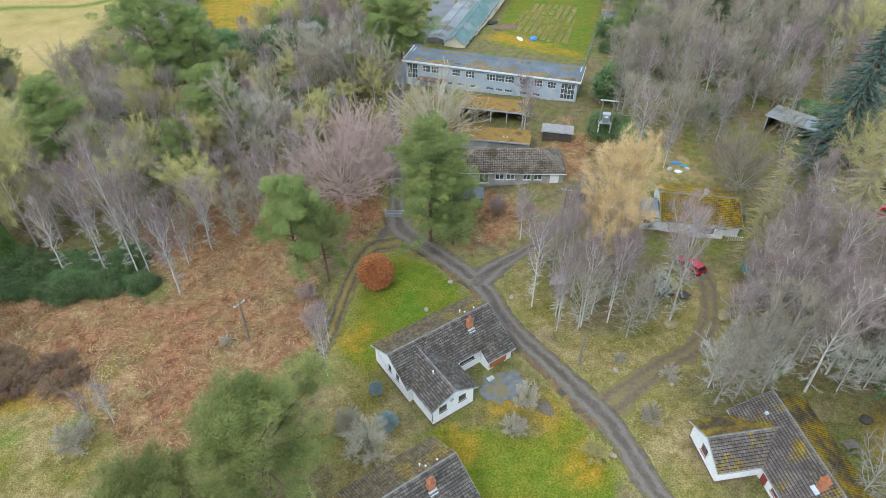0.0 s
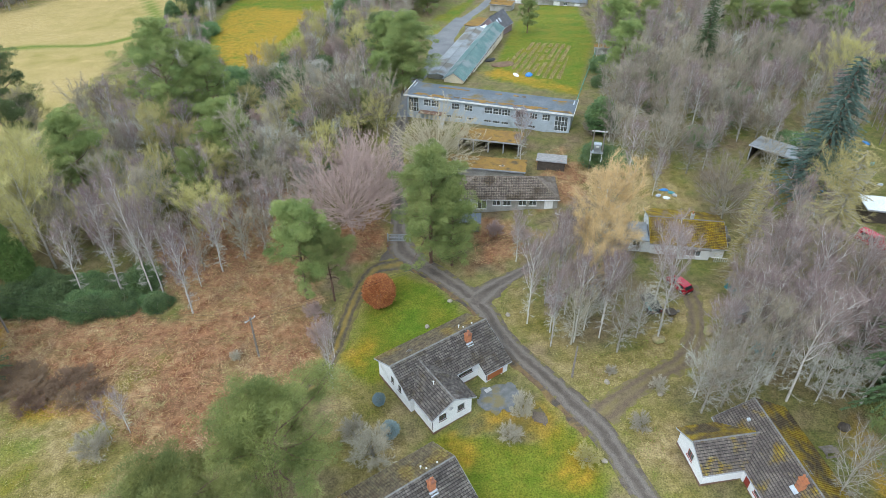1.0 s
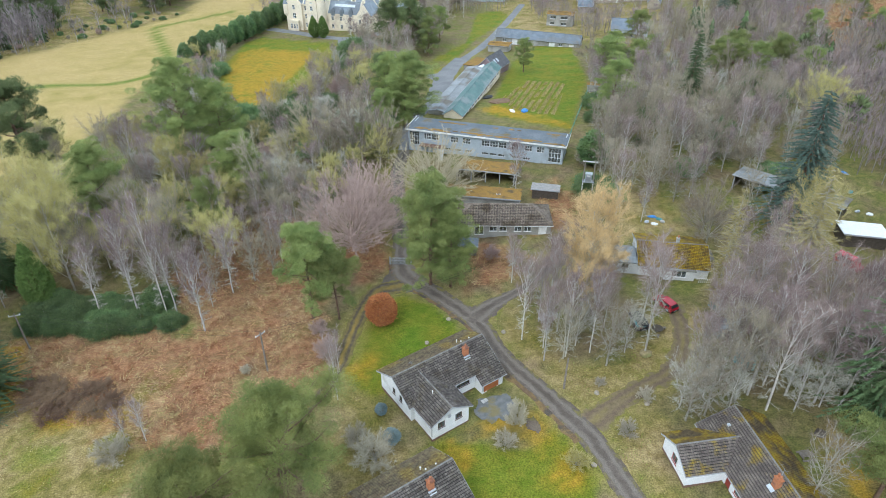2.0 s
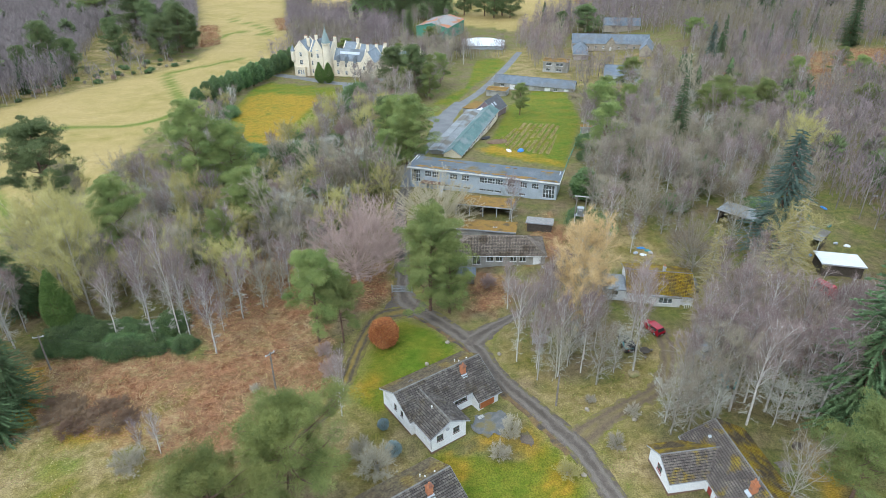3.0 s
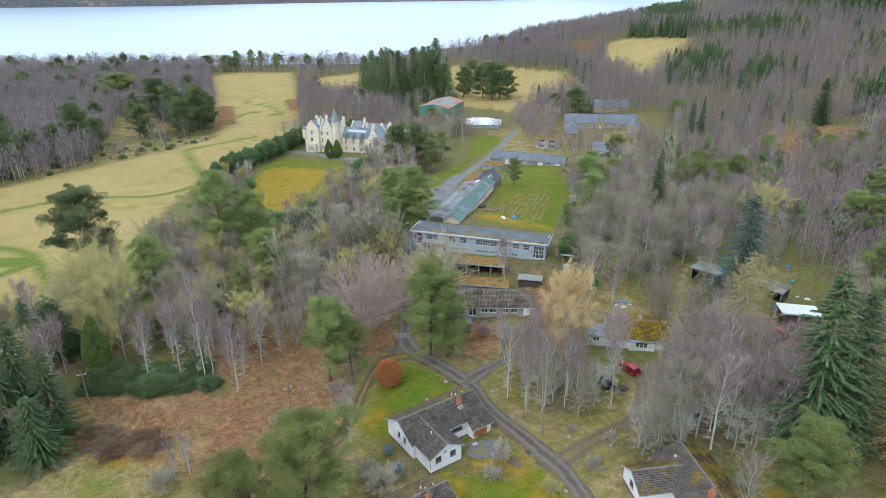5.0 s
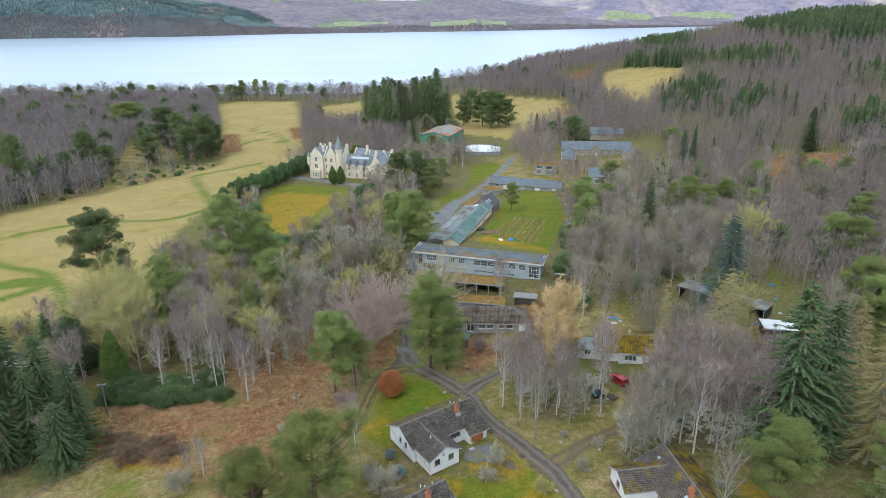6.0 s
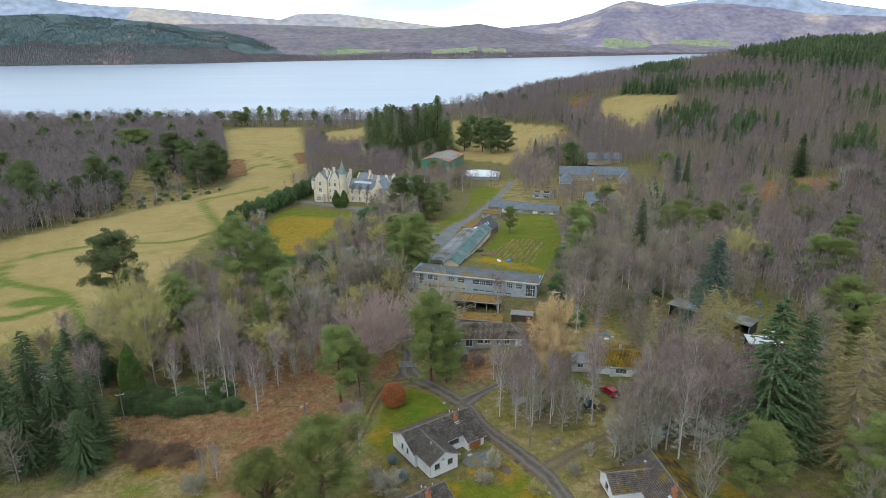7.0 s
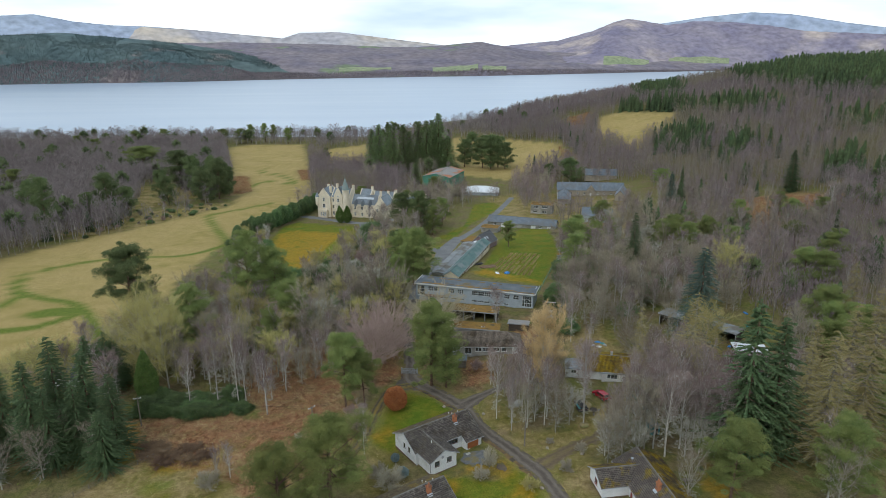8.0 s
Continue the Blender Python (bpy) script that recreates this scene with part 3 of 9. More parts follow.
gx = spaced(-80, 66, 1.0, -4700, 4700, 1.045, 300)
gy = spaced(22, 136, 1.0, -260, 4850, 1.028, 300)
GX, GY = np.meshgrid(gx, gy)
X, Y = GX.ravel(), GY.ravel()
near_road = np.full(X.shape, 50.0)
close = (np.abs(X) < 140) & (Y < 420)
for pts, half in ROAD_LINES:
    near_road[close] = np.minimum(near_road[close], line_distance(X[close], Y[close], pts[::2]) - half)
relief = (0.16 * wobble(X, Y, 9, 3) + 0.07 * wobble(X, Y, 3.1, 4)) * ease(0.3, 4, near_road) * ease(700, 300, Y)


def gathered(rings, soft, rough, s, seed):
    out = np.zeros(X.shape)
    for k, ring in enumerate(rings):
        out = np.maximum(out, zone(X, Y, ring, soft, rough, s, seed + 3 * k))
    return out


z_lawn = np.maximum(gathered(LAWNS, 0.7, 0.35, 5, 10), 0.7 * gathered(GREENS, 0.9, 0.9, 2.5, 15))
z_moss = gathered(MOSSY, 1.6, 0.9, 4, 30)
z_bracken = gathered(BRACKEN, 2.0, 2.0, 8, 50) * (0.6 + 0.4 * ease(-0.5, 0.3, wobble(X, Y, 7, 60)))
z_field = gathered(FIELDS, 2.5, 2.0, 14, 70) * (1 - 0.85 * gathered(FIELD_RUST, 3.0, 2.0, 12, 80))
z_rough = gathered(ROUGH, 2.0, 1.5, 7, 90)
z_path = np.zeros(X.shape)
for path, half in zip(FIELD_PATHS, (1.7, 1.6, 1.6, 3.6, 1.8, 1.5)):
    some = z_field > 0.02
    z_path[some] = np.maximum(z_path[some], ease(half + 1.2, half - 0.8, line_distance(X[some], Y[some], curve(path, 5))))
z_verge = ease(2.2, 0.2, near_road)
flat_here = np.maximum(np.maximum(z_lawn, z_field), 1.33 * gathered([GRAVEL, EARTH], 1.5, 0, 5, 10))
Z = land(X, Y) + relief * (1 - 0.75 * flat_here)
nx, ny = len(gx), len(gy)
idx = np.arange(nx * ny).reshape(ny, nx)
quads = np.stack([idx[:-1, :-1], idx[:-1, 1:], idx[1:, 1:], idx[1:, :-1]], -1).reshape(-1)
ground_mesh = fast_mesh("ground", np.stack([X, Y, Z], 1), quads, 4)
ground_mesh.polygons.foreach_set("use_smooth", np.ones((nx - 1) * (ny - 1), bool))
for name, cols in (("zone_a", (z_lawn, z_bracken, z_field)), ("zone_b", (z_moss, z_rough, z_path)), ("zone_c", (z_verge, z_verge * 0, z_verge * 0))):
    layer = ground_mesh.attributes.new(name, "FLOAT_COLOR", "POINT")
    layer.data.foreach_set("color", np.stack([*cols, np.ones(X.shape)], 1).astype(np.float32).ravel())


def ground_material():
    m = bpy.data.materials.new("estate_ground")
    m.use_nodes = True
    n, l = m.node_tree.nodes, m.node_tree.links
    bsdf = n["Principled BSDF"]
    bsdf.inputs["Roughness"].default_value, bsdf.inputs["Specular IOR Level"].default_value = 0.95, 0.15
    co = n.new("ShaderNodeTexCoord")

    def noise_at(s, detail=5.0):
        x = n.new("ShaderNodeTexNoise")
        x.inputs["Scale"].default_value, x.inputs["Detail"].default_value = s, detail
        l.new(co.outputs["Object"], x.inputs["Vector"])
        r = n.new("ShaderNodeMapRange")
        r.inputs["From Min"].default_value, r.inputs["From Max"].default_value = 0.32, 0.68
        l.new(x.outputs["Fac"], r.inputs["Value"])
        return r.outputs["Result"]

    def mixed(fac, p, q):
        x = n.new("ShaderNodeMix")
        x.data_type = "RGBA"
        for socket, value in (("Factor", fac), ("A", p), ("B", q)):
            if isinstance(value, tuple):
                x.inputs[socket].default_value = (*value, 1)
            elif isinstance(value, float):
                x.inputs[socket].default_value = value
            else:
                l.new(value, x.inputs[socket])
        return x.outputs["Result"]

    def channels(name):
        a = n.new("ShaderNodeAttribute")
        a.attribute_name = name
        s = n.new("ShaderNodeSeparateColor")
        l.new(a.outputs["Color"], s.inputs["Color"])
        return s.outputs["Red"], s.outputs["Green"], s.outputs["Blue"]

    def both(p, q):
        x = n.new("ShaderNodeMath")
        x.operation = "MULTIPLY"
        l.new(p, x.inputs[0])
        l.new(q, x.inputs[1])
        return x.outputs[0]

    lawn, bracken, field = channels("zone_a")
    moss, rough, path = channels("zone_b")
    verge, _, _ = channels("zone_c")
    big, mid, small, tiny = noise_at(0.035), noise_at(0.16), noise_at(0.9), noise_at(5.0)
    litter = mixed(mid, mixed(small, (0.15, 0.11, 0.065), (0.235, 0.18, 0.1)), mixed(small, (0.11, 0.135, 0.03), (0.2, 0.195, 0.055)))
    rough_grass = mixed(mid, mixed(small, (0.27, 0.19, 0.085), (0.42, 0.325, 0.17)), mixed(small, (0.115, 0.12, 0.02), (0.235, 0.19, 0.05)))
    fern = mixed(mid, mixed(small, (0.2, 0.085, 0.04), (0.4, 0.2, 0.105)), mixed(small, (0.27, 0.14, 0.07), (0.46, 0.33, 0.175)))
    straw = mixed(big, mixed(small, (0.375, 0.275, 0.105), (0.475, 0.362, 0.162)), mixed(mid, (0.285, 0.236, 0.068), (0.435, 0.325, 0.132)))
    grass = mixed(mid, mixed(small, (0.085, 0.148, 0.012), (0.135, 0.185, 0.02)), mixed(small, (0.155, 0.16, 0.016), (0.235, 0.195, 0.028)))
    golden = mixed(small, (0.3, 0.2, 0.018), (0.4, 0.24, 0.03))
    mown = mixed(small, (0.12, 0.17, 0.025), (0.17, 0.21, 0.04))
    colour = mixed(rough, litter, rough_grass)
    colour = mixed(bracken, colour, fern)
    colour = mixed(field, colour, straw)
    colour = mixed(path, colour, mown)
    colour = mixed(lawn, colour, grass)
    colour = mixed(both(moss, noise_at(0.45)), colour, golden)
    colour = mixed(both(moss, noise_at(0.07)), colour, golden)
    colour = mixed(both(verge, mid), colour, mixed(small, (0.2, 0.2, 0.04), (0.3, 0.245, 0.1)))
    hsv = n.new("ShaderNodeHueSaturation")
    l.new(colour, hsv.inputs["Color"])
    r = n.new("ShaderNodeMapRange")
    r.inputs["To Min"].default_value, r.inputs["To Max"].default_value = 0.62, 1.38
    l.new(tiny, r.inputs["Value"])
    l.new(r.outputs["Result"], hsv.inputs["Value"])
    l.new(hsv.outputs["Color"], bsdf.inputs["Base Color"])
    bp = n.new("ShaderNodeBump")
    bp.inputs["Strength"].default_value, bp.inputs["Distance"].default_value = 0.6, 0.12
    l.new(tiny, bp.inputs["Height"])
    l.new(bp.outputs["Normal"], bsdf.inputs["Normal"])
    return m


M["ground"] = ground_material()
tagged(part("ground", ground_mesh, "ground"), "estate ground of lawn, bracken, pale field and leaf litter", "ground", kind="structure")


def wheel_worn(name, base, wheel, middle, edge, moss):
    """A way worn by wheels: paler or darker wheel lines, a middle strip, broken edges and patches; 'across' runs from -1 to 1 over its width."""
    m = bpy.data.materials.new(name)
    m.use_nodes = True
    n, l = m.node_tree.nodes, m.node_tree.links
    bsdf = n["Principled BSDF"]
    bsdf.inputs["Roughness"].default_value, bsdf.inputs["Specular IOR Level"].default_value = 0.8, 0.35
    co, at = n.new("ShaderNodeTexCoord"), n.new("ShaderNodeAttribute")
    at.attribute_name = "across"

    def noise_at(size, lo=0.35, hi=0.65):
        x, r = n.new("ShaderNodeTexNoise"), n.new("ShaderNodeMapRange")
        x.inputs["Scale"].default_value, x.inputs["Detail"].default_value = size, 5.0
        r.inputs["From Min"].default_value, r.inputs["From Max"].default_value = lo, hi
        l.new(co.outputs["Object"], x.inputs["Vector"])
        l.new(x.outputs["Fac"], r.inputs["Value"])
        return r.outputs["Result"]

    def sums(kind, p, q):
        x = n.new("ShaderNodeMath")
        x.operation = kind
        for k, value in enumerate((p, q)):
            if isinstance(value, float):
                x.inputs[k].default_value = value
            else:
                l.new(value, x.inputs[k])
        return x.outputs[0]

    def band(value, centre, half):
        r = n.new("ShaderNodeMapRange")
        r.interpolation_type = "SMOOTHSTEP"
        r.inputs["From Min"].default_value, r.inputs["From Max"].default_value = half, half * 0.3
        l.new(sums("ABSOLUTE", sums("SUBTRACT", value, centre), 0.0), r.inputs["Value"])
        return r.outputs["Result"]

    def mixed(fac, p, q):
        x = n.new("ShaderNodeMix")
        x.data_type = "RGBA"
        for socket, value in (("Factor", fac), ("A", p), ("B", q)):
            if isinstance(value, tuple):
                x.inputs[socket].default_value = (*value, 1)
            else:
                l.new(value, x.inputs[socket])
        return x.outputs["Result"]

    side = sums("ABSOLUTE", sums("ADD", at.outputs["Fac"], sums("MULTIPLY", sums("SUBTRACT", noise_at(0.5), 0.5), 0.22)), 0.0)
    big, small, fine = noise_at(0.28), noise_at(1.6), noise_at(9.0)
    colour = mixed(small, base, tuple(0.72 * c for c in base))
    colour = mixed(sums("MULTIPLY", band(side, 0.48, 0.24), sums("ADD", 0.45, sums("MULTIPLY", small, 0.5))), colour, wheel)
    colour = mixed(sums("MULTIPLY", band(side, 0.0, 0.26), big), colour, middle)
    colour = mixed(sums("MULTIPLY", band(side, 1.05, 0.34), sums("ADD", 0.35, sums("MULTIPLY", small, 0.6))), colour, edge)
    colour = mixed(sums("MULTIPLY", band(side, 0.86, 0.3), noise_at(0.7, 0.5, 0.62)), colour, moss)
    hsv, r = n.new("ShaderNodeHueSaturation"), n.new("ShaderNodeMapRange")
    r.inputs["To Min"].default_value, r.inputs["To Max"].default_value = 0.78, 1.2
    l.new(fine, r.inputs["Value"])
    l.new(r.outputs["Result"], hsv.inputs["Value"])
    l.new(colour, hsv.inputs["Color"])
    l.new(hsv.outputs["Color"], bsdf.inputs["Base Color"])
    bp = n.new("ShaderNodeBump")
    bp.inputs["Strength"].default_value, bp.inputs["Distance"].default_value = 0.4, 0.05
    l.new(fine, bp.inputs["Height"])
    l.new(bp.outputs["Normal"], bsdf.inputs["Normal"])
    return m


M["drive"] = wheel_worn("worn_wet_asphalt", (0.165, 0.135, 0.111), (0.2, 0.173, 0.148), (0.092, 0.076, 0.06), (0.12, 0.095, 0.068), (0.17, 0.145, 0.05))
M["grassy_track"] = wheel_worn("grassy_rutted_track", (0.19, 0.15, 0.06), (0.085, 0.066, 0.052), (0.3, 0.2, 0.045), (0.15, 0.13, 0.04), (0.2, 0.18, 0.04))
M["dirt_track"] = wheel_worn("muddy_rutted_track", (0.21, 0.16, 0.09), (0.15, 0.108, 0.074), (0.22, 0.175, 0.065), (0.2, 0.16, 0.075), (0.19, 0.17, 0.045))


def strip(name, points, width, material, label, category, lift=0.06, wear=0.12, step=0.8, crown=0.04, seed=0, ruts=0.0):
    """A drive or track laid along a line, with worn edges and a low crown; width: one number, or one at each point."""
    if np.ndim(width):
        laid = curve([(*p, w) for p, w in zip(points, width)], step)
        pts, width = laid[:, :2], laid[:, 2]
    else:
        pts = curve(points, step)
    d = np.gradient(pts, axis=0)
    d /= np.linalg.norm(d, axis=1)[:, None] + 1e-9
    side = np.stack([-d[:, 1], d[:, 0]], 1)
    r = np.random.RandomState(seed)
    run = np.cumsum(np.r_[0, np.linalg.norm(np.diff(pts, axis=0), axis=1)])
    rows, cols = [], (-1, -0.75, -0.5, -0.25, 0, 0.25, 0.5, 0.75, 1)
    for k, a in enumerate(cols):
        off = a * width / 2 * np.ones(len(pts))
        if abs(a) == 1:
            off += a * wear * (wobble(run, run * 0 + 7 * k, 5, seed) + 0.8 * r.uniform(-1, 1, len(pts)))
        p = pts + side * off[:, None]
        z = land(p[:, 0], p[:, 1]) + lift + crown * (1 - abs(a)) - (0.05 if abs(a) == 1 else 0) - (ruts if abs(a) == 0.5 else 0)
        rows.append(np.column_stack([p, z]))
    v = np.stack(rows, 1).reshape(-1, 3)
    i = np.arange(len(pts) * len(cols)).reshape(-1, len(cols))
    q = np.stack([i[:-1, :-1], i[:-1, 1:], i[1:, 1:], i[1:, :-1]], -1)[..., ::-1].reshape(-1)
    me = fast_mesh(name, v, q, 4)
    layer = me.attributes.new("across", "FLOAT", "POINT")
    layer.data.foreach_set("value", np.tile(np.array(cols, np.float32), len(pts)))
    return tagged(part(name, me, material), label, category, kind="structure")


strip("road", DRIVE, [3.2, 3.2, 3.2, 3.5, 3.7, 3.2, 3.0, 3.2, 3.9, 3.7, 4.4, 5.0, 3.8], "drive", "worn single-track asphalt drive with paler wheel lines", "road", seed=1)
strip("road", DRIVE_NORTH[:6], 3.2, "drive", "dark leaf-strewn asphalt drive beyond the gate", "road", lift=0.062, seed=12)
strip("road", DRIVE_NORTH[5:], 3.6, "asphalt_pale", "pale asphalt drive running on past the gate", "road", lift=0.065, seed=2)
pts = curve(DRIVE, 2.0)[6:34]
d = np.gradient(pts, axis=0)
d /= np.linalg.norm(d, axis=1)[:, None]
strip("verge", (pts + 1.75 * np.stack([-d[:, 1], d[:, 0]], 1)).tolist(), 0.9, "verge_mud", "strip of orange-brown mud and moss along the drive", "verge", lift=0.05, wear=0.34, crown=0.01, seed=55)
strip("road", SPUR, [5.4, 4.0, 2.8, 2.4, 2.3, 2.2], "drive", "short dark asphalt spur off the drive", "road", lift=0.07, wear=0.3, seed=3)
strip("track", LEFT_TRACK, [4.4, 3.4, 2.7, 2.6, 2.6, 2.6, 2.6, 2.6], "grassy_track", "grassy track with two muddy wheel ruts and orange moss between", "track", lift=0.07, wear=0.2, crown=0.02, seed=4, ruts=0.05)
strip("track", RIGHT_TRACK, [4.6, 3.4, 3.0, 2.9, 2.8, 2.8, 2.6], "dirt_track", "brown rutted dirt track through rough grass", "track", lift=0.075, wear=0.3, crown=0.02, seed=6, ruts=0.05)
strip("road", MANOR_DRIVE, 6.0, "asphalt_pale", "grey gravelled sweep before the mansion", "road", step=2, seed=7)
strip("road", MANOR_FORK, 4.2, "asphalt_pale", "grey drive leading away from the mansion", "road", lift=0.07, step=2, seed=8)
strip("road", YARD_ROAD, 6.0, "asphalt_pale", "grey yard road beside the long sheds", "road", lift=0.075, step=1.5, seed=9)

# ---- the loch ----
water = bpy.data.materials.new("sky_tinted_loch_water")
water.use_nodes = True
n, l = water.node_tree.nodes, water.node_tree.links
b = n["Principled BSDF"]
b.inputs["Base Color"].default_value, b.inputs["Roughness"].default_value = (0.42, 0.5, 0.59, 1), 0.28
b.inputs["IOR"].default_value = 1.5
co, mp, nz, bp = n.new("ShaderNodeTexCoord"), n.new("ShaderNodeMapping"), n.new("ShaderNodeTexNoise"), n.new("ShaderNodeBump")
mp.inputs["Scale"].default_value = (0.02, 0.09, 1)
nz.inputs["Scale"].default_value, nz.inputs["Detail"].default_value = 4, 8
bp.inputs["Strength"].default_value, bp.inputs["Distance"].default_value = 0.1, 0.4
l.new(co.outputs["Object"], mp.inputs["Vector"])
l.new(mp.outputs["Vector"], nz.inputs["Vector"])
l.new(nz.outputs["Fac"], bp.inputs["Height"])
l.new(bp.outputs["Normal"], b.inputs["Normal"])
# Pale sky reflection is painted into the base colour, in broad streaks.
mp2, nz2, sky_tone = n.new("ShaderNodeMapping"), n.new("ShaderNodeTexNoise"), n.new("ShaderNodeMix")
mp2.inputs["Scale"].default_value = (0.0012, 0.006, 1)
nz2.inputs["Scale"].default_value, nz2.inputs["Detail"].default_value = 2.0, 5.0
sky_tone.data_type = "RGBA"
sky_tone.inputs["A"].default_value, sky_tone.inputs["B"].default_value = (0.34, 0.45, 0.6, 1), (0.52, 0.6, 0.71, 1)
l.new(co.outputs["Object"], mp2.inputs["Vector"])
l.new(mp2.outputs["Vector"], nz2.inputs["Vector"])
l.new(nz2.outputs["Fac"], sky_tone.inputs["Factor"])
l.new(sky_tone.outputs["Result"], b.inputs["Base Color"])
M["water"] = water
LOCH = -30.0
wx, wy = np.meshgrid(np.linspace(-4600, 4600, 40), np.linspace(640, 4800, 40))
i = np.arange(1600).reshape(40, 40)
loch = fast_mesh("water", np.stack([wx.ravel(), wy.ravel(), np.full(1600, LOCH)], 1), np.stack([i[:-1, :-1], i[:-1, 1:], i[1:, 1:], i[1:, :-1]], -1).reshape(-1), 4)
tagged(part("water", loch, "water"), "wide calm loch with the pale cloudy sky painted into its colour", "water", kind="structure")


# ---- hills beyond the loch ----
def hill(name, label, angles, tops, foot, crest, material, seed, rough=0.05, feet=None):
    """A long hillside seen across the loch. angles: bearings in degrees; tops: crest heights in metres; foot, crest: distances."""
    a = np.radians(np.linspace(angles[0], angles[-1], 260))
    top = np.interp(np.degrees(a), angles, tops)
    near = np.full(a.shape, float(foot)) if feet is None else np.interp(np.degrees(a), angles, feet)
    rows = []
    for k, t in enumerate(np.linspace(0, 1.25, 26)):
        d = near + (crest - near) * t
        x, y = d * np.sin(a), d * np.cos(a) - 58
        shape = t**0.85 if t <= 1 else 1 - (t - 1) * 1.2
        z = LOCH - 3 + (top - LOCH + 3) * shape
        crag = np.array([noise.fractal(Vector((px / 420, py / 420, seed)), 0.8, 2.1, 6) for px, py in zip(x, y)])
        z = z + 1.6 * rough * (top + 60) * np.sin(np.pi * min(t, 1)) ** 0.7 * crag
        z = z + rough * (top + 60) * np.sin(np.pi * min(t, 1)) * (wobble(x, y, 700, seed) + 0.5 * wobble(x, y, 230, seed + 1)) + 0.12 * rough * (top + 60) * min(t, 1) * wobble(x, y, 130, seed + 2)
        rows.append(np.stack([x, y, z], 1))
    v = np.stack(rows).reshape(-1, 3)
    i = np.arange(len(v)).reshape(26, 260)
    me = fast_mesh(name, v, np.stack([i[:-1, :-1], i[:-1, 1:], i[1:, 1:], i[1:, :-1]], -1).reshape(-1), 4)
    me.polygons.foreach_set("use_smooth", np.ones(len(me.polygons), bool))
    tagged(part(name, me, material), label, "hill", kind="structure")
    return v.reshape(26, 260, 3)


# Hill and far-shore wood colours are blued: distance haze is put into them.
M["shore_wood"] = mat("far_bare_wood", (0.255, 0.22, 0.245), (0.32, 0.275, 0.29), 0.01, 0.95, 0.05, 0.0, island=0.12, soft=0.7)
M["plantation"] = mat("hazed_plantation", (0.095, 0.15, 0.155), (0.13, 0.185, 0.18), 0.004, 0.95, 0.02, 0.0, island=0.12, soft=0.8)
M["hill_near"] = mat("hazed_plantation_hillside", (0.09, 0.14, 0.15), (0.115, 0.16, 0.16), 0.004, 0.95, 0.03, 0.0, c=(0.25, 0.215, 0.21), c_scale=0.0042, c_cut=(0.56, 0.62))
M["hill_mid"] = mat("hazed_heather_moor", (0.19, 0.17, 0.215), (0.25, 0.215, 0.235), 0.006, 0.95, 0.03, 0.0, c=(0.2, 0.25, 0.15), c_scale=0.0033, c_cut=(0.6, 0.65))
# Sunlit patches of mountain and far moor are painted as the third colour.
M["hill_right"] = mat("painted_sun_mountain", (0.22, 0.2, 0.285), (0.34, 0.3, 0.35), 0.0045, 0.95, 0.03, 0.0, c=(0.55, 0.46, 0.42), c_scale=0.003, c_cut=(0.52, 0.66))
M["hill_far"] = mat("painted_sun_moor", (0.42, 0.41, 0.46), (0.5, 0.47, 0.48), 0.003, 0.95, 0.02, 0.0, c=(0.6, 0.52, 0.44), c_scale=0.002, c_cut=(0.46, 0.6))
M["hill_blue"] = mat("haze_blue_ridge", (0.36, 0.42, 0.55), (0.4, 0.46, 0.57), 0.003, 0.95, 0.02, 0.0)
M["hill_field"] = mat("far_green_fields", (0.27, 0.32, 0.19), (0.33, 0.36, 0.22), 0.01, 0.95, 0.05, 0.0)
hill("distant_hill", "far pale moorland ridge tinted haze blue", [-36, -33.4, -31.4, -28.9, -26.3, -24.0, -21.2, -17.4, -12], [290, 293, 306, 267, 247, 243, 226, 192, 140], 4300, 4750, "hill_blue", 40, 0.02)
hill("distant_hill", "far straw-coloured moor with sunlight painted into its colour", [-28.5, -24.4, -21.2, -13.8, -12.4, -9.2, -4.5, 0.2, 6], [90, 236, 225, 169, 205, 208, 159, 112, 70], 4200, 4700, "hill_far", 44, 0.02)
hill("distant_hill", "far mountain under cloud, tinted haze blue", [14, 16.4, 20.5, 23.7, 26.4, 30.1, 34, 40], [200, 236, 282, 303, 287, 228, 176, 150], 4500, 4800, "hill_blue", 48, 0.02)
right_hill = hill("distant_hill", "heather mountain above the loch with sunlight painted on its flanks", [3, 5.3, 9.2, 11.9, 13.5, 14.6, 15.9, 17.7, 19.7, 22.6, 25.0, 27.3, 33, 42], [90, 115, 142, 199, 249, 271, 256, 226, 247, 236, 215, 180, 150, 130], 3500, 4550, "hill_right", 52, 0.05,
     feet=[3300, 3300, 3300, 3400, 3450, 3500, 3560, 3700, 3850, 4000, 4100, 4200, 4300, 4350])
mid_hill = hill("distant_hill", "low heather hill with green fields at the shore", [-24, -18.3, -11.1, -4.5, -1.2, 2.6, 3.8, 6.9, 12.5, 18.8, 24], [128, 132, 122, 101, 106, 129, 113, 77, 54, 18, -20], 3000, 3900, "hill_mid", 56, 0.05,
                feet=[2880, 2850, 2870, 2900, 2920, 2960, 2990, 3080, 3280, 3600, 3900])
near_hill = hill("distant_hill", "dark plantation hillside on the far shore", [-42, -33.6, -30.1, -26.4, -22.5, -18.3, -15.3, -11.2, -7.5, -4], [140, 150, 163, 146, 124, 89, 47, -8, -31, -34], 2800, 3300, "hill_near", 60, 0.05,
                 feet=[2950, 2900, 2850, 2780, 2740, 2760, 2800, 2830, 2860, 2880])


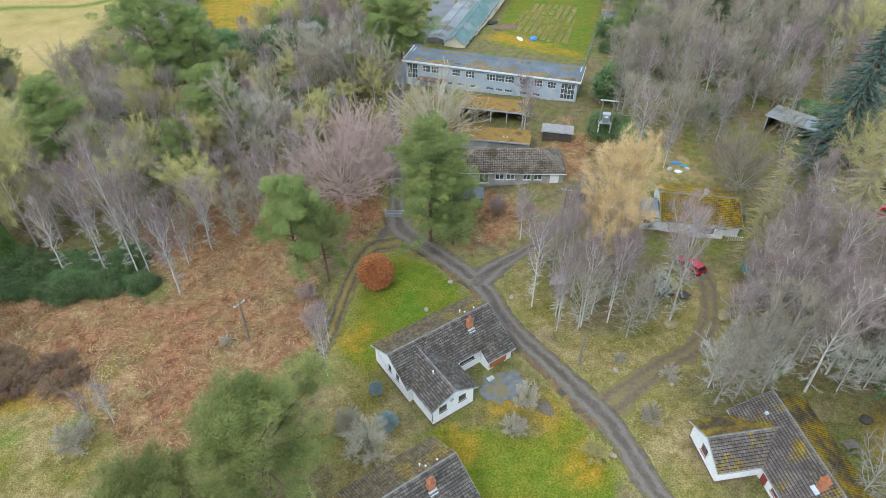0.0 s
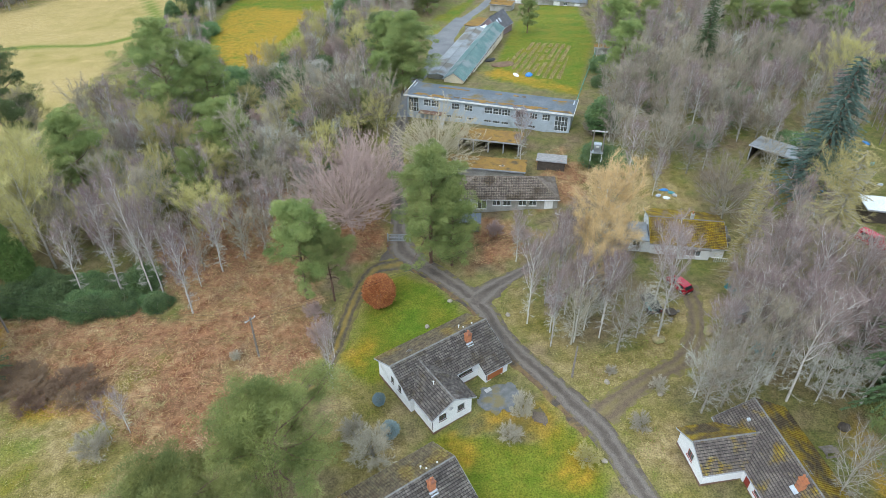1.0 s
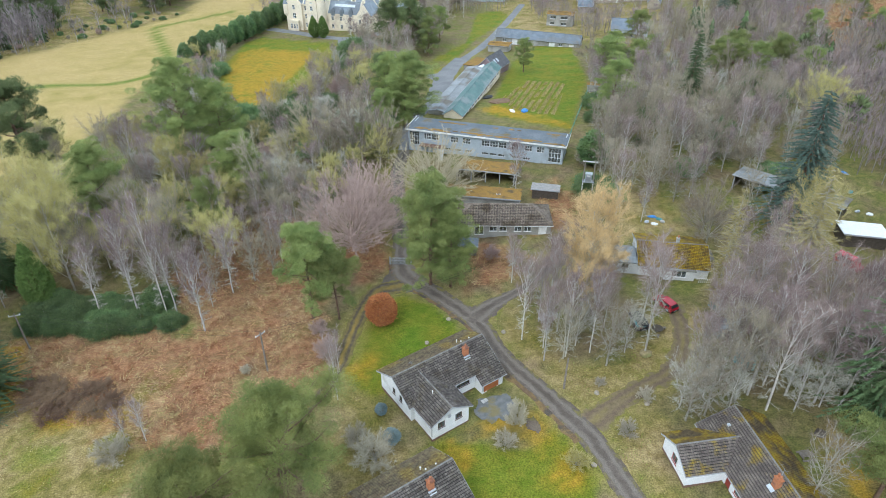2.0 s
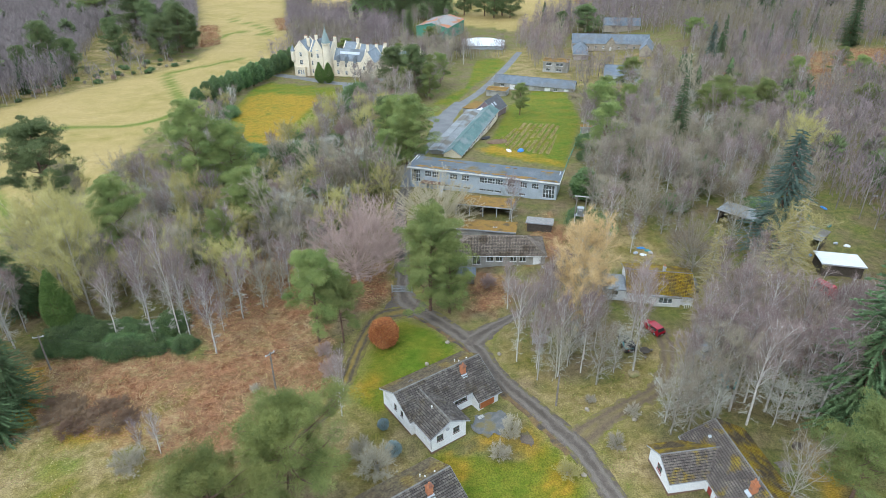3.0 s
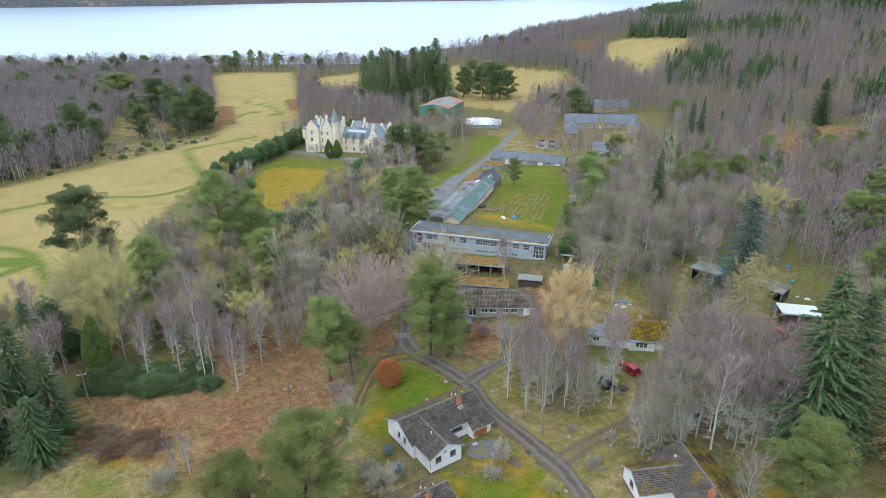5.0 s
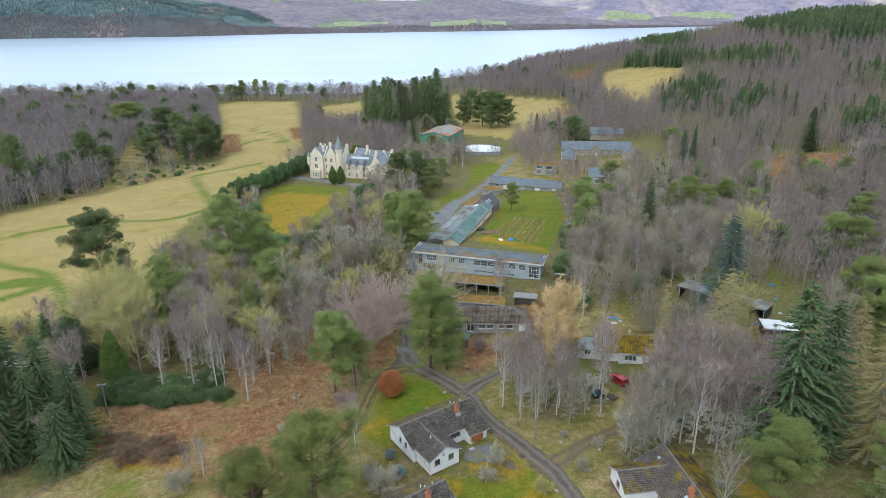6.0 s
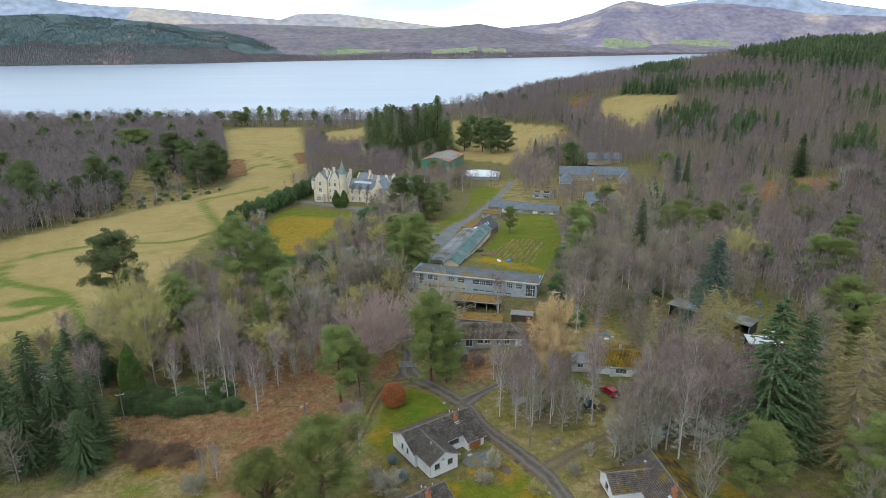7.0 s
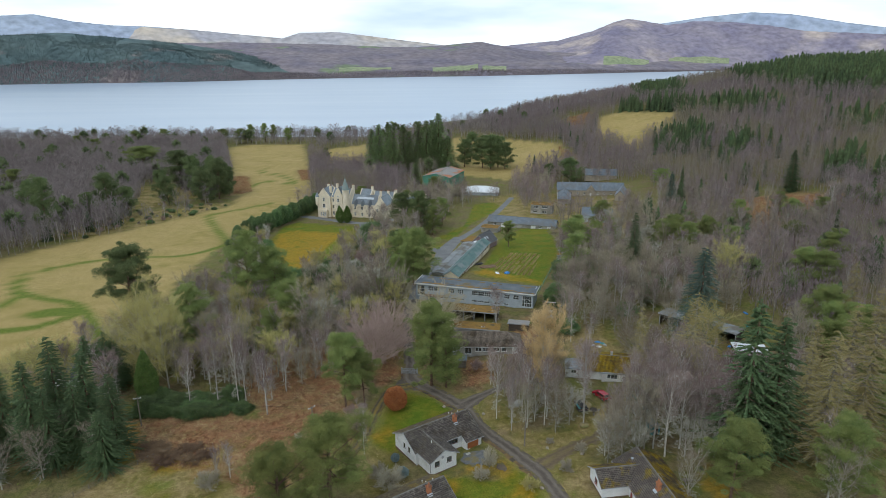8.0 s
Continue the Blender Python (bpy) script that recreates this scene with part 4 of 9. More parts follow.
def hill_field(grid, bearings, angles, rows, label):
    """A green field laid on a hillside between two bearings (degrees) and two rows of it."""
    span = np.linspace(bearings[0], bearings[-1], grid.shape[1])
    j0, j1 = np.searchsorted(span, angles)
    bit = grid[rows[0]:rows[1] + 1, j0:j1 + 1] + np.array([0, 0, 1.2])
    i = np.arange(bit.shape[0] * bit.shape[1]).reshape(bit.shape[:2])
    me = fast_mesh("far_field", bit.reshape(-1, 3), np.stack([i[:-1, :-1], i[:-1, 1:], i[1:, 1:], i[1:, :-1]], -1).reshape(-1), 4)
    tagged(part("far_field", me, "hill_field"), label, "field", kind="structure")


for angles, rows in (((-1.4, 2.4), (2, 5)), ((2.8, 4.8), (2, 4)), ((-9.4, -5.0), (3, 5))):
    hill_field(mid_hill, (-24, 24), angles, rows, "green pasture near the far shore of the loch")
for angles, rows in (((12.8, 16.5), (2, 4)), ((18.0, 22.5), (2, 4))):
    hill_field(right_hill, (3, 42), angles, rows, "green pasture at the foot of the mountain")


# ---- plants: wood from tapered tubes, foliage from many small blades ----
def unit(v):
    return v / (np.linalg.norm(v, axis=-1, keepdims=True) + 1e-9)


def tubes_array(paths, sides):
    """Tapered tubes for paths of (points, radii), as corners and triangles-free quads."""
    vs, qs, k = [], [], 0
    ring = np.arange(sides) * 2 * np.pi / sides
    for pts, rad in paths:
        pts = np.asarray(pts, float)
        d = unit(np.gradient(pts, axis=0))
        a = unit(np.cross(d, np.array([0.31, 0.77, 0.55])))
        b = np.cross(d, a)
        v = pts[:, None] + np.asarray(rad)[:, None, None] * (np.cos(ring)[None, :, None] * a[:, None] + np.sin(ring)[None, :, None] * b[:, None])
        i = np.arange(len(pts) * sides).reshape(-1, sides) + k
        j = np.roll(i, -1, 1)
        qs.append(np.stack([i[:-1], j[:-1], j[1:], i[1:]], -1).reshape(-1))
        vs.append(v.reshape(-1, 3))
        k += len(pts) * sides
    return np.concatenate(vs), np.concatenate(qs)


def blades_array(base, tip, width, r, twist=None):
    """One long triangle for each blade."""
    d = unit(tip - base)
    side = unit(np.cross(d, r.normal(size=d.shape) if twist is None else twist))
    w = np.asarray(width)[:, None] / 2
    v = np.stack([base - side * w, base + side * w, tip], 1)
    return v.reshape(-1, 3), np.arange(3 * len(base))


def limb(r, start, direction, length, steps=5, bend=0.0, wander=0.12):
    pts, d = [np.array(start, float)], np.array(direction, float)
    for _ in range(steps):
        d = unit(d + wander * r.normal(size=3) + np.array([0, 0, bend]))
        pts.append(pts[-1] + d * length / steps)
    return np.array(pts)


def along(pts, t):
    x = t * (len(pts) - 1)
    i = np.minimum(x.astype(int), len(pts) - 2)
    f = (x - i)[:, None]
    return pts[i] * (1 - f) + pts[i + 1] * f, unit(pts[i + 1] - pts[i])


def bare_tree(seed, height=14.0, reach=3.2, trunk=0.17, limbs=16, low=0.25, rise=0.9, twigs=2600, twig=0.9, droop=-0.1, thick=0.03, fork=False, shape=0.9, bend=0.1, boughs=0.3, snags=0):
    """A leafless broadleaf: trunk, limbs, branches and a haze of twigs; snags: short dead twigs grey with lichen low on the stem."""
    r = np.random.RandomState(seed)
    lean = r.normal(size=2) * 0.03 * height
    stem_top = height * (0.55 if fork else 0.97)
    t = np.linspace(0, 1, 8)
    stem = np.stack([lean[0] * t**2 + 0.14 * r.normal(size=8) * t, lean[1] * t**2 + 0.14 * r.normal(size=8) * t, stem_top * t], 1)
    paths, fine, seeds = [(stem, trunk * (1.12 - t) ** 0.8 + 0.012)], [], []
    for k in range(limbs):
        f = low + (1 - low) * (k + r.uniform(0.2, 0.8)) / limbs
        p, _ = along(stem, np.array([f]))
        a = 2.4 * k + r.uniform(-0.4, 0.4)
        h = f if not fork else 0.4 + 0.6 * f
        long = reach * (1.25 * np.sin(np.pi * np.clip(0.12 + 0.88 * (h - low) / (1 - low + 1e-6), 0.1, 1) ** shape) + 0.22) * r.uniform(0.7, 1.2)
        up = rise + 0.5 * f
        aim, far = unit(np.array([np.cos(a), np.sin(a), up])), long * (1 + 0.25 * up)
        if fork:
            f = low + 0.5 * (1 - low) * r.uniform(0, 1)
            p, _ = along(stem, np.array([f]))
            tilt = math.asin(r.uniform(0.12, 1.0))
            aim = np.array([np.cos(a) * np.cos(tilt), np.sin(a) * np.cos(tilt), np.sin(tilt)])
            size = np.array([reach, reach, 0.56 * height])
            o, w = (p[0] - np.array([0, 0, 0.44 * height])) / size, aim / size
            far = (-(o @ w) + math.sqrt(max(0.05, (o @ w) ** 2 - (w @ w) * (o @ o - 1)))) / (w @ w) * r.uniform(0.78, 1.04)
            long = far * 0.5
        path = limb(r, p[0], aim, far, 6, 0.4 * bend if fork else bend, 0.06 if fork else 0.09)
        q = np.linspace(1, 0, 7)
        paths.append((path, trunk * boughs * (0.16 + 0.84 * q) * (1.1 - 0.5 * f)))
        seeds.append((path, 0.8))
        for _ in range(8 if fork else 6):
            g = r.uniform(0.3 if fork else 0.25, 0.9 if fork else 0.97)
            p2, d2 = along(path, np.array([g]))
            side = unit(d2[0] + 0.75 * r.normal(size=3) + np.array([0, 0, 0.3]))
            path2 = limb(r, p2[0], side, long * r.uniform(0.3, 0.55), 4, bend * 0.7, 0.14)
            fine.append((path2, trunk * (0.25 if fork else 0.55) * boughs * np.array([1, 0.8, 0.6, 0.4, 0.2])))
            seeds.append((path2, 1.3))
    weight = np.array([np.linalg.norm(p[-1] - p[0]) * w for p, w in seeds])
    counts = r.multinomial(twigs, weight / weight.sum())
    bases, dirs = [], []
    for (p, _), c in zip(seeds, counts):
        if c:
            b0, d0 = along(p, r.uniform(0.1, 1.0, c) ** (0.45 if fork else 0.6))
            bases.append(b0)
            dirs.append(d0)
    b0, d0 = np.concatenate(bases), np.concatenate(dirs)
    d1 = unit(d0 * (1.3 if fork else 0.9) + (0.5 if fork else 0.65) * r.normal(size=d0.shape) + np.array([0, 0, droop]))
    ln = twig * r.uniform(0.5, 1.35, len(b0))
    tips = b0 + d1 * ln[:, None]
    v1, t1 = blades_array(b0, tips, thick * r.uniform(0.7, 1.3, len(b0)), r)
    pick = r.randint(0, len(b0), len(b0))
    f = r.uniform(0.3, 0.9, len(b0))[:, None]
    b2 = b0[pick] * (1 - f) + tips[pick] * f
    d2 = unit(d1[pick] + 0.8 * r.normal(size=d1.shape) + np.array([0, 0, droop]))
    v2, t2 = blades_array(b2, b2 + d2 * (0.6 * ln)[:, None], thick * 0.8 * np.ones(len(b0)), r)
    slot = np.zeros(2 * len(b0), np.int32)
    verts = [v1, v2]
    if snags:
        sb, sd = [], []
        for k in range(snags):
            p, _ = along(stem, np.array([r.uniform(0.12, 0.62)]))
            a = r.uniform(0, 6.28)
            path = limb(r, p[0], unit(np.array([np.cos(a), np.sin(a), r.uniform(-0.25, 0.5)])), reach * r.uniform(0.35, 0.8), 4, -0.03, 0.2)
            fine.append((path, 0.022 * np.array([1, 0.85, 0.7, 0.5, 0.25])))
            e, d = along(path, r.uniform(0.2, 1.0, 26))
            sb.append(e)
            sd.append(d)
        sb, sd = np.concatenate(sb), np.concatenate(sd)
        v3, _ = blades_array(sb, sb + unit(sd + 0.9 * r.normal(size=sd.shape)) * r.uniform(0.2, 0.6, (len(sb), 1)), 0.034 * r.uniform(0.7, 1.4, len(sb)), r)
        verts.append(v3)
        slot = np.concatenate([slot, np.ones(len(sb), np.int32)])
    wv, wq = tubes_array(paths, 5)
    fv, fq = tubes_array(fine, 3)
    crown = np.concatenate(verts)
    return (np.concatenate([wv, fv]), np.concatenate([wq, fq + len(wv)])), (crown, np.arange(len(crown))), slot


def pine(seed, height=17.0, reach=4.0, bare=0.4, clumps=110, each=85, flat=0.55, trunk=0.26, spread=1.0, blade=1.0, limbs=30, full=0.7, puff=1.0):
    """A Scots pine: bare stem, crooked limbs and cloud-like clumps of needles."""
    r = np.random.RandomState(seed)
    t = np.linspace(0, 1, 9)
    lean = r.normal(size=2) * 0.03 * height
    stem = np.stack([lean[0] * t + 0.18 * r.normal(size=9) * t, lean[1] * t + 0.18 * r.normal(size=9) * t, 0.95 * height * t], 1)
    paths = [(stem, trunk * (1.15 - t) ** 0.7)]
    spots = [stem[-1], stem[-1] + np.array([0.3, 0, -0.5])]
    for k in range(limbs):
        f = bare + (0.985 - bare) * (k + r.uniform(0, 1)) / limbs
        p, _ = along(stem, np.array([f]))
        h = (f - bare) / (1 - bare)
        long = reach * (np.sin(np.pi * np.clip(0.2 + 0.76 * h**full, 0, 1)) ** 0.75) * r.uniform(0.62, 1.18)
        a = 2.4 * k + r.uniform(-0.5, 0.5)
        path = limb(r, p[0], unit(np.array([np.cos(a), np.sin(a), 0.05 + 0.75 * h])), long, 5, 0.05, 0.18)
        paths.append((path, trunk * 0.3 * np.linspace(1, 0.2, 6) * (1.2 - 0.6 * h)))
        spots += [along(path, np.array([g]))[0][0] for g in (0.42, 0.62, 0.82, 1.0, r.uniform(0.5, 1))]
    spots = np.array(spots)
    pick = r.randint(0, len(spots), clumps)
    pick[: len(spots)] = np.arange(min(len(spots), clumps))
    centre = spots[pick] + r.normal(size=(clumps, 3)) * np.array([0.5, 0.5, 0.22]) * spread
    size = r.uniform(0.55, 1.2, clumps) * puff * reach / 5.0
    d = unit(r.normal(size=(clumps, each, 3)) + np.array([0, 0, 0.3]))
    rad = r.uniform(0.3, 1.0, (clumps, each, 1)) ** 0.5 * size[:, None, None]
    base = centre[:, None] + d * rad * np.array([1, 1, flat])
    aim = unit(d + 0.5 * r.normal(size=d.shape) + np.array([0, 0, 0.45]))
    base, aim = base.reshape(-1, 3), aim.reshape(-1, 3)
    v, tr = blades_array(base - aim * 0.1, base + aim * blade * r.uniform(0.24, 0.48, len(base))[:, None], blade * r.uniform(0.09, 0.17, len(base)), r)
    return tubes_array(paths, 6), (v, tr)


def spruce(seed, height=22.0, reach=3.6, low=0.06, levels=34, per=11, each=16, droop=-0.35, width=0.3, trunk=0.3, power=0.85, loose=0.12, short=1.0, mix=0.55):
    """A conifer in tiers: each branch is a drooping spray of blades."""
    r = np.random.RandomState(seed)
    t = np.linspace(0, 1, 7)
    stem = np.stack([0.08 * r.normal(size=7) * t, 0.08 * r.normal(size=7) * t, height * t], 1)
    paths = [(stem, trunk * (1.03 - t))]
    bases, tips, wide = [], [], []
    for k in range(levels):
        f = low + (1 - low) * (k / levels) ** 0.92
        n = max(5, int(per * (1.15 - f * 0.6)))
        for j in range(n):
            a = 2 * np.pi * (j + r.uniform(-0.3, 0.3)) / n + k * 1.3
            long = reach * (1 - f) ** power * r.uniform(1 - 2.2 * loose, 1 + loose) + 0.25
            out = np.array([np.cos(a), np.sin(a), 0])
            z = f * height + r.uniform(-mix, mix)
            s = np.sort(r.uniform(0.15, 1.0, each))
            spot = out * (s * long)[:, None] + np.array([0, 0, 1.0]) * (z + (0.12 * s - (0.12 - droop) * s**1.6 * 1.0)[:, None] * long + 0.05 * r.normal(size=(each, 1)))
            side = np.cross(out, [0, 0, 1]) * np.where(np.arange(each) % 2, 1, -1)[:, None]
            aim = unit(out * 0.9 + side * r.uniform(0.2, 1.0, (each, 1)) + np.array([0, 0, 1]) * r.uniform(-0.45, 0.15, (each, 1)))
            ln = (0.32 + 0.45 * (1 - s) * (1 - f)) * r.uniform(0.7, 1.3, each) * (0.6 + 0.4 * reach / 3.6) * short
            bases.append(spot - aim * 0.1)
            tips.append(spot + aim * ln[:, None])
            wide.append(width * r.uniform(0.7, 1.3, each))
            if j % 2 == 0:
                end = out * long * 0.9 + np.array([0, 0, z + droop * 0.8 * long])
                paths.append((np.array([[0, 0, z], end * 0.5 + np.array([0, 0, z * 0.5 + 0.1]), end]), [0.05, 0.035, 0.012]))
    b, e, w = np.concatenate(bases), np.concatenate(tips), np.concatenate(wide)
    twist = unit(np.array([0, 0, 1.0]) + 0.5 * r.normal(size=b.shape))
    v, tr = blades_array(b, e, w, r, twist)
    return tubes_array(paths, 4), (v, tr)


def bush(seed, height=3.0, reach=2.0, count=2400, leaf=0.28, wide=0.16, lumps=9, cone=0.0, base=0.15, rag=0.6):
    """A leafy evergreen or hedge plant: blades over an uneven body, on a few stems."""
    r = np.random.RandomState(seed)
    d = unit(r.normal(size=(count, 3)))
    lump = unit(r.normal(size=(lumps, 3)))
    swell = 1 + 0.3 * rag * np.max(np.clip(d @ lump.T, 0, 1) ** 6, axis=1) - 0.1
    rad = r.uniform(0.45, 1, count) ** 0.35 * swell * r.normal(1.0, 0.07 * rag, count)
    p = d * rad[:, None]
    u = (p[:, 2] + 1) / 2
    narrow = 1 - cone * np.clip(u, 0, 1)
    pos = np.stack([p[:, 0] * reach * narrow, p[:, 1] * reach * narrow, base + (height - base) * u], 1)
    aim = unit(d + 0.7 * r.normal(size=d.shape) + np.array([0, 0, 0.3]))
    v, tr = blades_array(pos - aim * leaf * 0.3, pos + aim * leaf * r.uniform(0.6, 1.2, count)[:, None], wide * r.uniform(0.7, 1.3, count), r)
    paths = []
    for k in range(5):
        a = 1.3 * k
        paths.append((np.array([[0.1 * np.cos(a), 0.1 * np.sin(a), 0], [0.3 * reach * np.cos(a), 0.3 * reach * np.sin(a), height * 0.4], [0.35 * reach * np.cos(a), 0.35 * reach * np.sin(a), height * 0.75]]), [0.07, 0.045, 0.015]))
    return tubes_array(paths, 4), (v, tr)


KINDS = {
    # kind: (name, label, category, height of the model, wood, foliage, [models])
    "birch": ("birch_tree", "bare silver birch with purple-brown twigs", "tree", 14.0, "bark_birch", "twig_birch", [bare_tree(s, 14, 2.5, 0.13, 22, 0.36, 1.3, 5200, 0.7, -0.1, 0.016, boughs=0.46, snags=40) for s in (1, 2, 3, 4)]),
    "grey": ("bare_tree", "bare broadleaf tree with lichen-grey twigs", "tree", 12.0, "bark_grey", "twig_grey", [bare_tree(s, 12, 3.3, 0.13, 22, 0.2, 0.9, 4800, 0.7, 0.05, 0.017, boughs=0.44, snags=40) for s in (11, 12, 13)]),
    "lichen": ("bare_tree", "bare young tree white with lichen", "tree", 10.0, "bark_birch", "twig_lichen", [bare_tree(s, 10, 2.6, 0.11, 26, 0.12, 0.7, 5200, 0.6, 0.1, 0.022, boughs=0.36, snags=20) for s in (15, 16)]),
    "ash": ("bare_tree", "wide bare broadleaf tree with pale twigs", "tree", 15.0, "bark_grey", "twig_grey", [bare_tree(s, 15, 5.4, 0.27, 26, 0.28, 0.5, 9000, 1.0, 0.1, 0.028, fork=True) for s in (21, 22)]),
    "sycamore": ("sycamore_tree", "wide bare sycamore with dense straw-grey twigs", "tree", 14.0, "twig_straw", "twig_straw", [bare_tree(24, 14, 7.4, 0.26, 90, 0.16, 0.35, 46000, 0.6, 0.05, 0.026, fork=True)]),
    "beech": ("beech_tree", "large bare beech with a rounded pink-brown crown", "tree", 15.0, "twig_beech", "twig_beech", [bare_tree(31, 15, 6.8, 0.28, 100, 0.14, 0.5, 50000, 0.6, 0.0, 0.026, fork=True)]),
    "willow": ("bare_tree", "bare tree with yellow-olive spring twigs", "tree", 13.0, "bark_grey", "twig_willow", [bare_tree(s, 13, 4.2, 0.16, 28, 0.12, 0.6, 12000, 0.9, -0.1, 0.024) for s in (41, 42)]),
    "pine": ("scots_pine", "Scots pine with a bare stem and clumped green crown", "tree", 17.0, "bark_pine", "needle_pine", [pine(s, 17, 5.8, b, 260, 280, spread=1.3, blade=0.48) for s, b in ((51, 0.22), (52, 0.34), (53, 0.16))]),
    "leafy_pine": ("scots_pine", "broad green pine clothed almost to the ground", "tree", 18.0, "bark_pine", "needle_pine", [pine(s, 18, 5.6, b, 330, 320, 0.6, 0.28, 1.5, 0.44, 44, 0.6) for s, b in ((57, 0.12), (56, 0.2))]),
    "dark_pine": ("scots_pine", "tall dense dark green pine at the edge of the wood", "tree", 20.0, "bark_pine", "needle_dark", [pine(s, 20, 6.4, 0.12, 260, 130, 0.7, 0.28, 1.0, 0.9, 40, 0.75, 1.1) for s in (58, 59)]),
    "lone_pine": ("scots_pine", "tall lone Scots pine with spreading open crown in a field", "tree", 18.0, "bark_pine", "needle_dark", [pine(61, 18, 6.6, 0.34, 300, 260, 0.5, 0.36, 1.0, 0.56, 36, 0.75, 0.9)]),
    "broad_pine": ("scots_pine", "broad olive-green pine with a dense rounded crown", "tree", 16.0, "bark_pine", "needle_olive", [pine(71, 16, 7.0, 0.26, 300, 330, 0.62, 0.4, 0.9, 0.42, 40, 0.8, 0.9), pine(72, 16, 6.6, 0.26, 280, 330, 0.62, 0.36, 0.9, 0.42, 40, 0.8, 0.9)]),
    "spruce": ("spruce_tree", "dark green spruce with drooping tiers", "tree", 22.0, "bark_pine", "needle_spruce", [spruce(81, 22, 5.4, levels=46, per=13, width=0.15, each=72, droop=-0.16, power=0.62, loose=0.24, short=0.55, mix=0.8), spruce(82, 22, 5.0, levels=46, per=13, width=0.15, each=70, droop=-0.12, power=0.66, loose=0.24, short=0.55, mix=0.8)]),
    "fir": ("fir_tree", "tall blue-green fir with layered branches", "tree", 28.0, "bark_pine", "needle_blue", [spruce(91, 28, 6.6, 0.1, 48, 14, 70, -0.25, 0.15, 0.42, 0.62, 0.22, 0.6)]),
    "giant": ("conifer_tree", "tall dark columnar conifer behind the mansion", "tree", 28.0, "bark_pine", "needle_giant", [spruce(101, 28, 6.4, 0.02, 46, 12, 36, -0.3, 0.4, 0.5, 0.62, 0.3, 0.8), spruce(102, 28, 6.4, 0.02, 46, 12, 36, -0.3, 0.4, 0.5, 0.55, 0.3, 0.8)]),
    "larch": ("larch_tree", "leafless straw-coloured larch with fine hanging twigs", "tree", 18.0, "bark_grey", "twig_larch", [spruce(111, 18, 5.0, 0.1, 56, 13, 52, -0.05, 0.026, 0.18, 0.5, 0.34, mix=1.4), spruce(112, 18, 4.3, 0.1, 54, 12, 52, 0.04, 0.026, 0.18, 0.6, 0.34, mix=1.4)]),
    "golden": ("larch_tree", "rounded leafless larch thick with golden-tan twigs", "tree", 16.0, "bark_grey", "twig_golden", [bare_tree(45, 16, 3.3, 0.16, 48, 0.06, 0.75, 30000, 0.7, 0.05, 0.019, shape=0.85)]),
    "cypress": ("cypress_tree", "dense conical green garden cypress", "tree", 11.0, "bark_pine", "leaf_cypress", [bush(121, 11, 2.9, 16000, 0.34, 0.14, 18, 0.62)]),
    "yew": ("yew_bush", "clipped dark yew beside the drive", "bush", 6.0, "bark_pine", "leaf_dark", [bush(131, 6, 2.4, 4200, 0.4, 0.24, 12, 0.3)]),
    "rhododendron": ("rhododendron_bush", "dense dark green rhododendron bush", "bush", 3.0, "bark_grey", "leaf_dark", [bush(141, 3, 2.6, 6500, 0.3, 0.15, 26, rag=1.8), bush(142, 3, 2.2, 6000, 0.3, 0.15, 22, rag=1.8)]),
    "blue_bush": ("conifer_bush", "small rounded blue-grey garden conifer", "bush", 2.0, "bark_pine", "leaf_blue", [bush(145, 2, 1.1, 5200, 0.14, 0.06, 14, 0.2)]),
    "copper": ("copper_beech_bush", "rounded clipped beech holding its russet dead leaves", "bush", 4.7, "bark_grey", "leaf_copper", [bush(151, 4.7, 2.25, 15000, 0.2, 0.12, 26, 0.0, 0.25)]),
    "shrub": ("bare_shrub", "low bare shrub with a round mass of grey twigs", "bush", 4.0, "bark_grey", "twig_pale", [bare_tree(s, 4, 2.5, 0.08, 44, 0.03, 0.5, 11000, 0.4, 0.1, 0.016, fork=True) for s in (161, 162)]),
    "olive_shrub": ("bare_shrub", "low rounded shrub of olive-brown twigs", "bush", 2.0, "bark_grey", "twig_willow", [bare_tree(166, 2, 1.6, 0.05, 36, 0.03, 0.5, 7000, 0.26, 0.1, 0.014, fork=True)]),
    "brown_shrub": ("bramble_thicket", "low dark brown thicket of dead stems", "bush", 3.0, "bark_grey", "twig_brown", [bare_tree(s, 3, 2.6, 0.05, 34, 0.03, 0.4, 9000, 0.5, 0.1, 0.022, fork=True) for s in (181,)]),
    "pink_shrub": ("bare_shrub", "low bare shrub with pink-brown twigs", "bush", 4.0, "bark_grey", "twig_beech", [bare_tree(s, 4, 2.2, 0.06, 34, 0.05, 0.6, 9000, 0.5, 0.1, 0.018, fork=True) for s in (171,)]),
}
MODELS = {}
for kind, (name, label, category, tall, wood, foliage, made) in KINDS.items():
    MODELS[kind] = []
    for (wv, wq), (bv, bt), *slots in made:
        trunk_mesh, crown_mesh = fast_mesh("trunk", wv, wq, 4), fast_mesh("crown", bv, bt, 3)
        trunk_mesh.materials.append(M[wood])
        crown_mesh.materials.append(M[foliage])
        if slots:
            crown_mesh.materials.append(M["twig_lichen"])
            crown_mesh.polygons.foreach_set("material_index", slots[0])
        MODELS[kind].append((trunk_mesh, crown_mesh))
KINDS = {k: v[:6] for k, v in KINDS.items()}
chance = random.Random(7)


